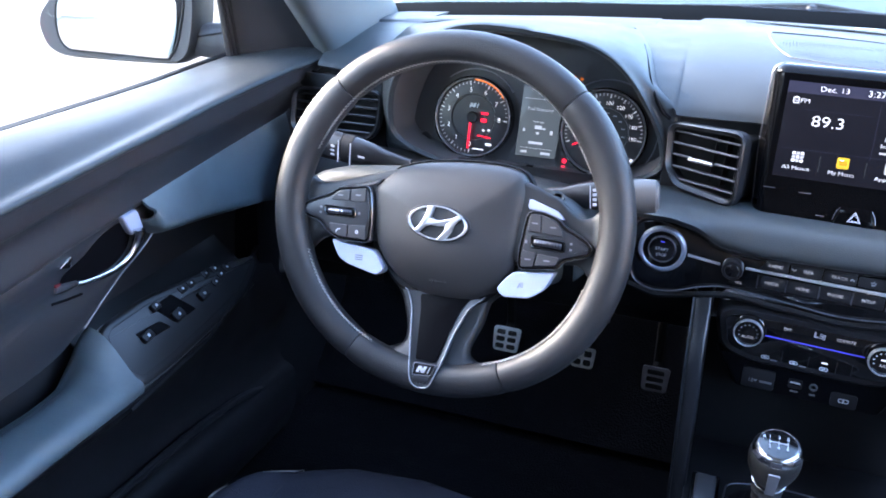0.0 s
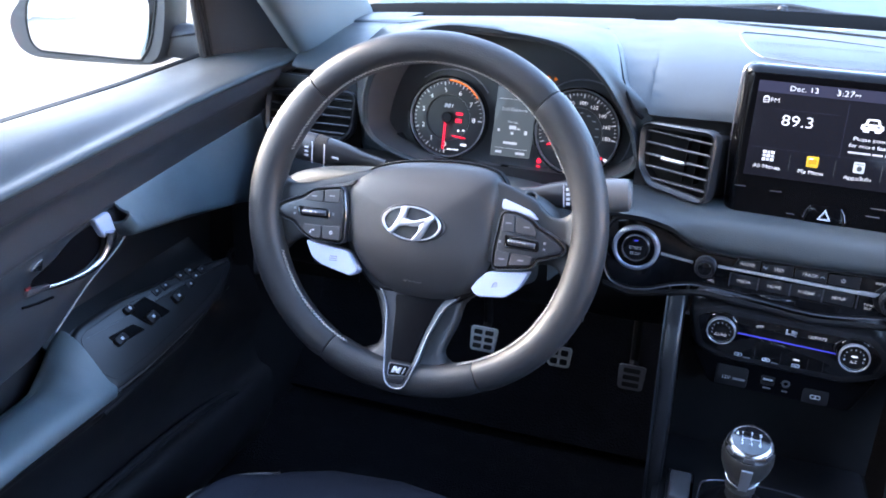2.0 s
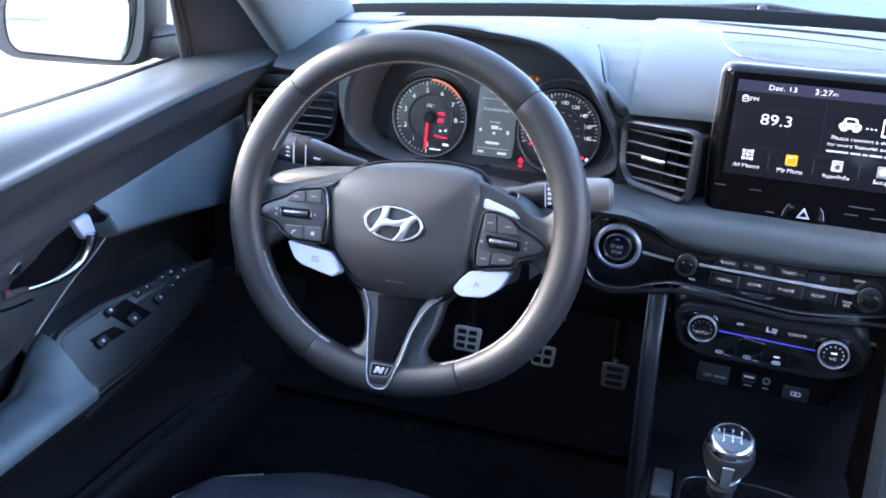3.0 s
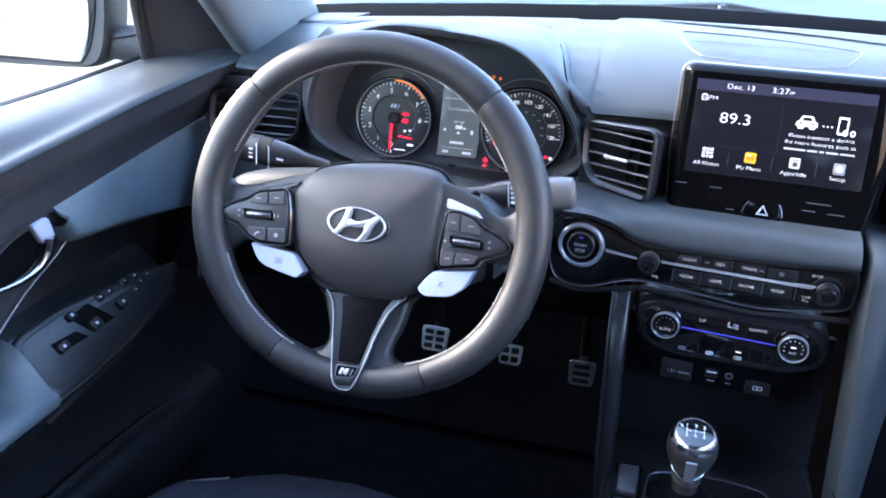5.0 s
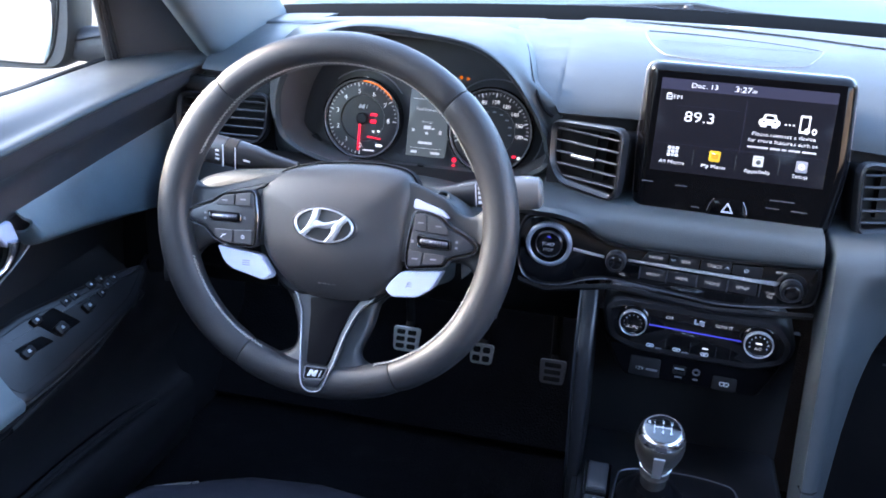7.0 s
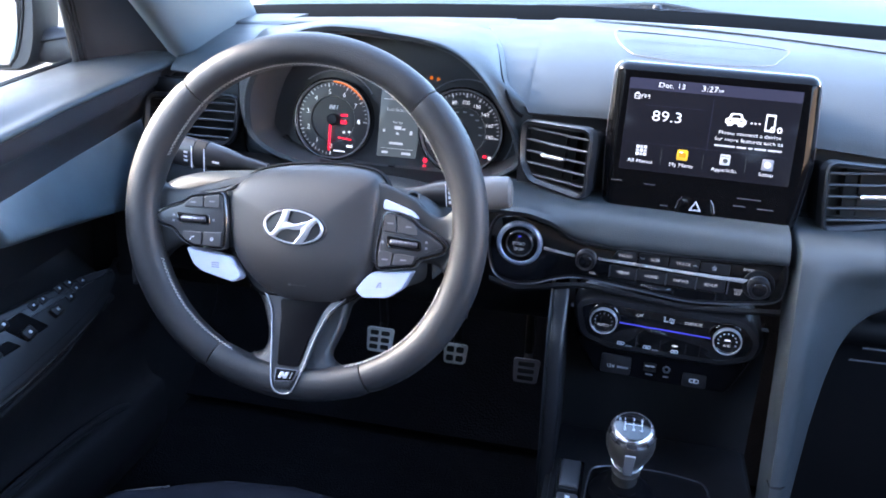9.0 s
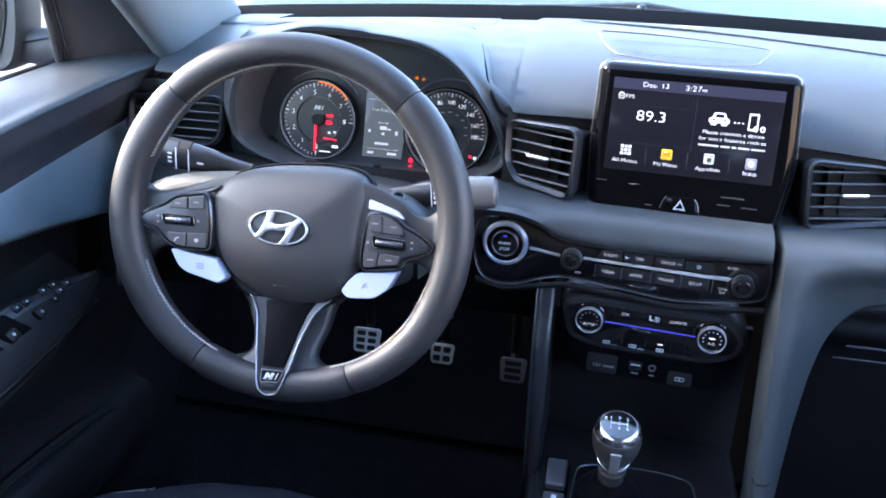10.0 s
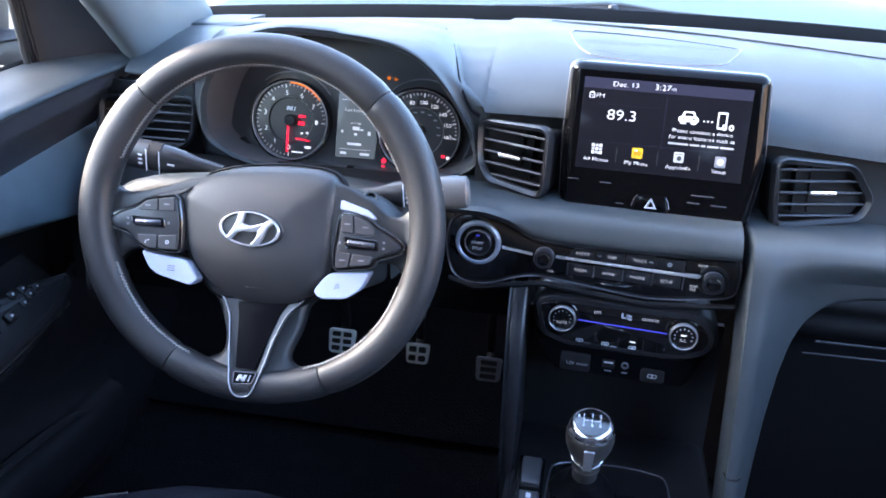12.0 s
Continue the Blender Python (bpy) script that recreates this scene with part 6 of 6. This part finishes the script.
# window switches on the shelf
SW = frame_of((-0.707, -0.041, 0.519), (0.711, 0.104, -0.695), (0, 1, 0.15))
sw_out = corners([Vector(p) for p in ((-0.0350, -0.0447), (-0.0168, -0.0552), (0.0183, -0.0608), (0.0419, -0.0500), (0.0465, 0.0080), (0.0465, 0.1000), (0.0435, 0.1607), (0.0273, 0.2124), (0.0133, 0.2210), (0.0015, 0.1893), (-0.0231, 0.0925), (-0.0373, 0.0316), (-0.0408, -0.0291))], 0.012, 5)
sw = thing("window_switch_panel", "", "")
sw.parent = door
sw.matrix_basis = SW
tagged(sw, "dark panel of window and mirror switches")
part("panel", slab(bmesh.new(), sw_out, [(0.003, -0.034), (0, -0.028), (0, -0.0022), (0.0018, -0.0002), (0.006, 0.0010)]), SWITCHPANEL, sw)
sw_in = [Vector(p) for p in inset(sw_out, 0.010)]
part("panel_line", frame_plate(sw_in, inset(sw_in, 0.0010), 0.0, 0.0016, 0.0002), HARD, sw)
part("panel_edge", frame_plate([Vector(p) for p in inset(sw_out, -0.0012)], [Vector(p) for p in inset(sw_out, 0.0004)], -0.016, -0.0125, 0.0005), OUTLINE, sw, "thin light lower edge")
for pts in (((0.0054, -0.0087), (0.0123, 0.0338), (-0.0024, 0.0266), (-0.0093, -0.0110)), ((0.0118, 0.0424), (0.0160, 0.0800), (-0.0182, 0.0675), (-0.0202, 0.0323))):
    well = corners([Vector(p) for p in pts], 0.003, 3)
    part("switch_well", plate(well, 0.000, 0.0018, 0.0006), SHADOW, sw)
for cx, cy, w, h in ((-0.0185, 0.0360, 0.010, 0.014), (0.0070, 0.0520, 0.014, 0.018), (0.0024, -0.0020, 0.011, 0.018), (0.0085, 0.1030, 0.013, 0.018)):
    key = part("window_switch", slab(bmesh.new(), rounded(cx - w / 2, cy - h / 2, cx + w / 2, cy + h / 2, 0.003), [(0, 0.001), (0, 0.004), (0.001, 0.0060), (0.003, 0.0066)]), HARD, sw, "dark window switch")
    part("switch_mark", bar(cx - 0.0018, cy - 0.0018, cx + 0.0018, cy + 0.0018, 0.0066, 0.0002), PRINT, key)
for cx, cy in ((-0.0137, 0.0866), (-0.0123, 0.1028), (-0.0096, 0.1317), (-0.0070, 0.1490), (0.0035, 0.1500), (0.0070, 0.1343), (0.0020, 0.1660)):
    part("small_button", plate(rounded(cx - 0.0050, cy - 0.0065, cx + 0.0050, cy + 0.0065, 0.002), 0.0, 0.0026, 0.0010), HARD, sw)
    part("button_mark", bar(cx - 0.0014, cy - 0.0014, cx + 0.0014, cy + 0.0014, 0.0026, 0.0002), PRINT, sw)

# side window and its corner
side_glass = solid("window_left", loft([[(-0.758, y, belt(y) - 0.01), (-0.745, y, 1.0), (-0.68, y, ROOF_Z)] for y in (-0.95, -0.4, 0.24)], thick=0.003), GLASS, "clear lowered-tint side window glass", "window", kind="structure")
side_glass.visible_shadow = False
solid("trim_sill", loft([[(-0.7535, y, belt(y) - 0.004), (-0.7545, y, belt(y) + 0.0045), (-0.762, y, belt(y) + 0.0055), (-0.764, y, belt(y) - 0.01)] for y in YS], thick=0.001), SHADOW, "black rubber strip along the side glass", "window seal", kind="structure")
sail = loft([curve([(-0.744, 0.226 - 0.25 * h, 0.790 + h), (-0.742, 0.240 - 0.25 * h, 0.792 + h), (-0.715, 0.262 - 0.25 * h, 0.798 + h), (-0.675, 0.300 - 0.25 * h, 0.808 + h), (-0.630, 0.345 - 0.25 * h, 0.818 + h)], 4, closed=False) for h in (0, 0.08, 0.17)], thick=0.004)
solid("trim_corner", sail, BUTTON, "grey corner trim ahead of the side window", "trim", kind="structure")
solid("trim_pillar_seal", tube([(-0.747, 0.222, 0.785), (-0.747, 0.206, 0.86), (-0.745, 0.18, 0.97)], 0.0045, n=8), PAD, "grey upright seal of the side window", "window seal", kind="structure")
solid("trim_pillar_lip", tube([(-0.739, 0.232, 0.787), (-0.739, 0.214, 0.86), (-0.737, 0.188, 0.97)], 0.0025, n=8), RUBBER, "black upright lip of the side window", "window seal", kind="structure")
bm = loft([[(-0.80, 0.62, z), (-0.862, 0.3, z), (-0.862, -0.95, z)] for z in (GROUND_Z + 0.15, 0.3, 0.74)], thick=0.02)
solid("wall_door_skin", bm, PAINT, "pale blue painted outside of the door", "car side", kind="structure")

# ---- door mirror ----
mir = thing("door_mirror", "grey-blue door mirror seen through the side window", "mirror")
MM = frame_of((-0.918, 0.205, 0.872), (0.985, 0.10, 0), (0, 0.06, 1))
m_out = curve([Vector(p) for p in ((-0.070, 0.030), (-0.1015, -0.0157), (-0.1139, -0.0314), (-0.1182, -0.0468), (-0.1152, -0.0619), (-0.1077, -0.0767), (-0.0942, -0.0864), (-0.0703, -0.090), (-0.0038, -0.0903), (0.0781, -0.0884), (0.0995, -0.0837), (0.1109, -0.0717), (0.1185, -0.045), (0.122, -0.002), (0.118, 0.030), (0.09, 0.050), (-0.04, 0.050))], 4)
part("housing", slab(bmesh.new(), m_out, [(0.045, -0.105), (0.020, -0.090), (0.004, -0.060), (0, -0.025), (0, -0.006), (0.003, 0.0)]), SHADEDPAINT, mir, "painted housing, its shade put into the grey-blue", m=MM, angle=60)
g_out = curve([Vector(p) for p in ((-0.060, 0.020), (-0.0828, -0.0146), (-0.0869, -0.0297), (-0.0878, -0.0486), (-0.0834, -0.0672), (-0.0718, -0.0779), (-0.0559, -0.0797), (0.0100, -0.0806), (0.0743, -0.0812), (0.0847, -0.0759), (0.0938, -0.0619), (0.1018, -0.0321), (0.1063, -0.003), (0.104, 0.020), (0.085, 0.036), (-0.035, 0.036))], 4)
part("mirror_glass", slab(bmesh.new(), g_out, [(0, -0.004), (0, 0.0008), (0.0012, 0.0014)]), MIRROR, mir, "mirror glass", m=MM)
part("glass_edge", frame_plate([Vector(p) for p in inset(g_out, -0.002)], [Vector(p) for p in inset(g_out, 0.0006)], -0.002, 0.0022, 0.0005), DARK, mir, m=MM)
part("arm", loft([[(x, y + dy, z0 * (1 - f) + z1 * f) for dy, f in ((0.004, 0.0), (0.0, 0.2), (0.0, 0.7), (0.008, 0.95), (0.03, 1.0), (0.06, 0.9), (0.06, 0.1), (0.03, 0.0))] for x, y, z0, z1 in ((-0.845, 0.222, 0.802, 0.834), (-0.820, 0.224, 0.797, 0.836), (-0.790, 0.232, 0.793, 0.838), (-0.760, 0.240, 0.794, 0.842))], closed=True, caps=True), SHADEDPAINT, mir, "mirror foot in the same darkened paint", angle=60)
part("arm_seam", tube([(-0.826, 0.2235, 0.810), (-0.800, 0.2275, 0.822), (-0.763, 0.2375, 0.830)], 0.0012, n=6), DARK, mir)

# ---- steering column and stalks ----
col = thing("steering_column", "dark steering column shroud behind the wheel", "steering column")
COL = frame_of((-0.369, 0.035, 0.675), (1, 0, 0), (0, 0.29, 0.957))
c_sec = lambda w, up, dn: [Vector(p) for p in corners([(-w, up * 0.6), (-w * 0.75, up), (w * 0.75, up), (w, up * 0.6), (w * 0.9, -dn * 0.7), (w * 0.5, -dn), (-w * 0.5, -dn), (-w * 0.9, -dn * 0.7)], 0.012, 3)]
part("shroud", loft([[(p.x, p.y, z) for p in c_sec(w, up, dn)] for z, w, up, dn in ((-0.005, 0.070, 0.034, 0.055), (-0.03, 0.085, 0.040, 0.062), (-0.08, 0.092, 0.044, 0.066), (-0.16, 0.105, 0.038, 0.070), (-0.20, 0.110, 0.032, 0.070))], closed=True, caps=True), SOFT, col, m=COL, angle=50)
sec = []
for y, z in ((0.046, 0.712), (0.050, 0.722), (0.060, 0.7285), (0.085, 0.7245), (0.115, 0.716), (0.16, 0.704), (0.25, 0.687)):
    k = 0.94 if y < 0.05 else 1.0
    sec.append(curve([(-0.380 + dx * k, y, z - dz) for dx, dz in ((-0.172, 0.070), (-0.170, 0.044), (-0.158, 0.024), (-0.128, 0.010), (-0.06, 0.001), (0.0, 0.0), (0.06, 0.001), (0.110, 0.006), (0.135, 0.016), (0.150, 0.034), (0.154, 0.070))], 4, closed=False))
part("shroud_top", loft(sec, thick=-0.003), SOFT, col, "blue-grey upper half of the column shroud", angle=60)
part("shroud_seam", tube([(-0.515, 0.0455, 0.690), (-0.515, 0.050, 0.7055), (-0.515, 0.075, 0.7120)], 0.0008, n=5), DARK, col)
part("lock_boss", ring(0.0045, 0.0080, -0.004, 0.0015, 24), SOFT, col, m=frame_of((-0.262, 0.062, 0.7235), (0.94, 0.0, -0.34), (0.06, 0.90, 0.42)))


def stalk(m, length, label, marks, grip):
    s = thing("column_stalk", label, "stalk", m, group="steering column stalks")
    part("stem", loft([[(x, ry * math.sin(2 * math.pi * j / 18), rz * math.cos(2 * math.pi * j / 18)) for j in range(18)] for x, ry, rz in ((-0.030, 0.006, 0.006), (0.0, 0.009, 0.008), (length * 0.18, 0.0135, 0.0105), (length * 0.40, 0.0162, 0.0122))], closed=True, caps=True), SWITCHPANEL, s)
    part("collar", loft([[(length * 0.40 + x, ry * math.sin(2 * math.pi * j / 18), rz * math.cos(2 * math.pi * j / 18)) for j in range(18)] for x, ry, rz in ((0.0008, 0.0166, 0.0126), (length * 0.14, 0.0170, 0.0128))], closed=True, caps=True), DARK, s)
    part("grip", loft([[(length * x, ry * math.sin(2 * math.pi * j / 18), rz * math.cos(2 * math.pi * j / 18)) for j in range(18)] for x, ry, rz in ((0.548, 0.0172, 0.0130), (0.85, 0.0178, 0.0130), (0.97, 0.0165, 0.012), (1.0, 0.0120, 0.009))], closed=True, caps=True), grip, s)
    for x0, y0, x1, y1 in marks:
        part("symbol_bar", bar(length * x0, y0, length * x1, y1, 0.0125, 0.0006), PRINT, s)
    return s


marks = ((0.395, -0.013, 0.405, 0.013), (0.545, -0.013, 0.556, 0.013), (0.60, 0.004, 0.645, 0.006), (0.60, -0.001, 0.645, 0.001), (0.60, -0.006, 0.645, -0.004), (0.22, -0.001, 0.30, 0.001), (0.795, -0.006, 0.807, 0.006), (0.765, -0.0007, 0.837, 0.0007))
marks_wiper = ((0.30, -0.012, 0.31, 0.012), (0.33, 0.006, 0.37, 0.009), (0.33, 0.001, 0.37, 0.004), (0.33, -0.004, 0.37, -0.001), (0.33, -0.009, 0.37, -0.006), (0.70, -0.006, 0.74, -0.004), (0.70, -0.001, 0.74, 0.001), (0.70, 0.004, 0.74, 0.006))
stalk(frame_of((-0.466, 0.095, 0.7290), (-0.98, 0.02, 0.10), (0.10, 0.12, -0.98)) , 0.100, "dark lighting stalk with white symbols", marks, SWITCHPANEL)
stalk(frame_of((-0.262, 0.095, 0.7165), (0.98, 0.02, 0.12), (-0.12, 0.12, 0.98)), 0.098, "grey wiper stalk with white symbols", marks_wiper, STALK)

# ---- pedals ----


def pedal(name, label, x, y, z, w, h, lean, rows, cols, strips):
    m = frame_of((x, y, z), (1, 0.0, 0), (0, math.sin(radians(lean)), math.cos(radians(lean))))
    p = thing(name, label, "pedal", m, group="foot pedals")
    out = corners([Vector(q) for q in ((-w * 0.44, -h / 2), (w * 0.44, -h / 2), (w / 2, h / 2), (-w / 2, h / 2))], 0.006, 4)
    part("pad", slab(bmesh.new(), out, [(0.001, -0.006), (0, -0.004), (0, 0.0), (0.001, 0.001)]), STEEL if strips else DIMTRIM, p, "bright metal pad" if strips else "dark metal pad")
    for i in range(cols):
        for j in range(rows):
            cx, cy = (i - (cols - 1) / 2) * w * 0.80 / cols, (j - (rows - 1) / 2) * h * 0.86 / rows
            a, b = w * 0.60 / cols / 2, h * 0.56 / rows / 2
            part("rubber_stud", plate(rounded(cx - a, cy - b, cx + a, cy + b, min(a, b) * 0.5, 3), 0.0, 0.0028, 0.0008), RUBBER, p)
    part("pedal_arm", tube([(0, 0.004, -0.006), (0, h * 0.7, -0.020), (0, h * 2.0, 0.010), (0, h * 3.5, 0.030)], 0.007, n=8), DARK, p)


pedal("clutch_pedal", "bright metal clutch pedal with black rubber studs", -0.3785, 0.357, 0.3962, 0.0425, 0.037, 18, 3, 2, True)
pedal("brake_pedal", "bright metal brake pedal with black rubber studs", -0.2600, 0.345, 0.3975, 0.0360, 0.030, 18, 2, 2, True)
pedal("accelerator_pedal", "dark metal accelerator pedal with rubber ribs", -0.1565, 0.372, 0.3715, 0.0405, 0.036, 18, 3, 1, False)

# ---- glove box ----
glove = thing("glove_box", "black glove box lid below the passenger dashboard", "glove box")
part("lid", loft([curve([(x, 0.250, 0.607), (x, 0.205, 0.602), (x, 0.188, 0.590), (x, 0.186, 0.575), (x, 0.200, 0.555), (x, 0.203, 0.48), (x, 0.206, 0.36), (x, 0.21, 0.21)], 4, closed=False) for x in (0.16, 0.20, 0.4, 0.6, 0.78)], thick=-0.003), GLOVE, glove, angle=60)
# paler lines imitate the light caught along the lid's edges
part("lid_highlight", tube([(0.235, 0.196, 0.560), (0.5, 0.196, 0.562), (0.77, 0.196, 0.562)], 0.0022, n=6), PANEL, glove)
part("lid_highlight", tube([(0.225, 0.1985, 0.542), (0.5, 0.1985, 0.546), (0.77, 0.1985, 0.546)], 0.0012, n=6), PANEL, glove)

# ---- driver's seat cushion ----
seat = thing("driver_seat", "black fabric driver's seat cushion with grey piping", "seat")


def seat_front(x):
    """How far forward the cushion reaches: a straight front, bolsters set back."""
    return lerp(abs(x + 0.365), (0.0, 0.08, 0.135, 0.170, 0.195, 0.215), (0.036, 0.026, 0.000, -0.034, -0.085, -0.155))


def seat_z(x, y):
    d = min(1.0, max(0.0, (seat_front(x) - y) / 0.085))
    a = abs(x + 0.365)
    side = 0.010 * math.exp(-((a - 0.172) / 0.022) ** 2) - 0.004 * math.exp(-((a - 0.135) / 0.008) ** 2) * d
    return 0.410 + side - 0.115 * (1 - d) ** 2.4 - 0.05 * max(0.0, a - 0.190) / 0.025


sec = []
for i in range(45):
    x = -0.580 + 0.430 * i / 44
    f = seat_front(x)
    ys = [f + (-0.62 - f) * (j / 26) ** 1.7 for j in range(27)]
    sec.append([(x, f - 0.012, 0.20), (x, f - 0.004, 0.26)] + [(x, y, seat_z(x, y)) for y in ys])
sec = [[(p[0] - 0.004, p[1], 0.20) for p in sec[0]]] + sec + [[(p[0] + 0.004, p[1], 0.20) for p in sec[-1]]]
part("cushion", loft(sec), FABRIC, seat, angle=70)
for s in (-1, 1):
    path = curve([Vector((-0.365 + s * a, y)) for a, y in ((0.128, -0.060), (0.142, -0.062), (0.165, -0.076), (0.180, -0.102), (0.186, -0.135), (0.187, -0.200), (0.187, -0.40))], 6, closed=False)
    part("piping", tube([(p.x, p.y, seat_z(p.x, p.y) + 0.0006) for p in path], 0.0013, n=6), STALK, seat, "light grey piping")
    groove = [Vector((-0.365 + s * 0.135, -0.062 - 0.45 * k / 12)) for k in range(13)]
    part("seam", tube([(p.x, p.y, seat_z(p.x, p.y) + 0.0002) for p in groove], 0.0012, n=6), DARK, seat)
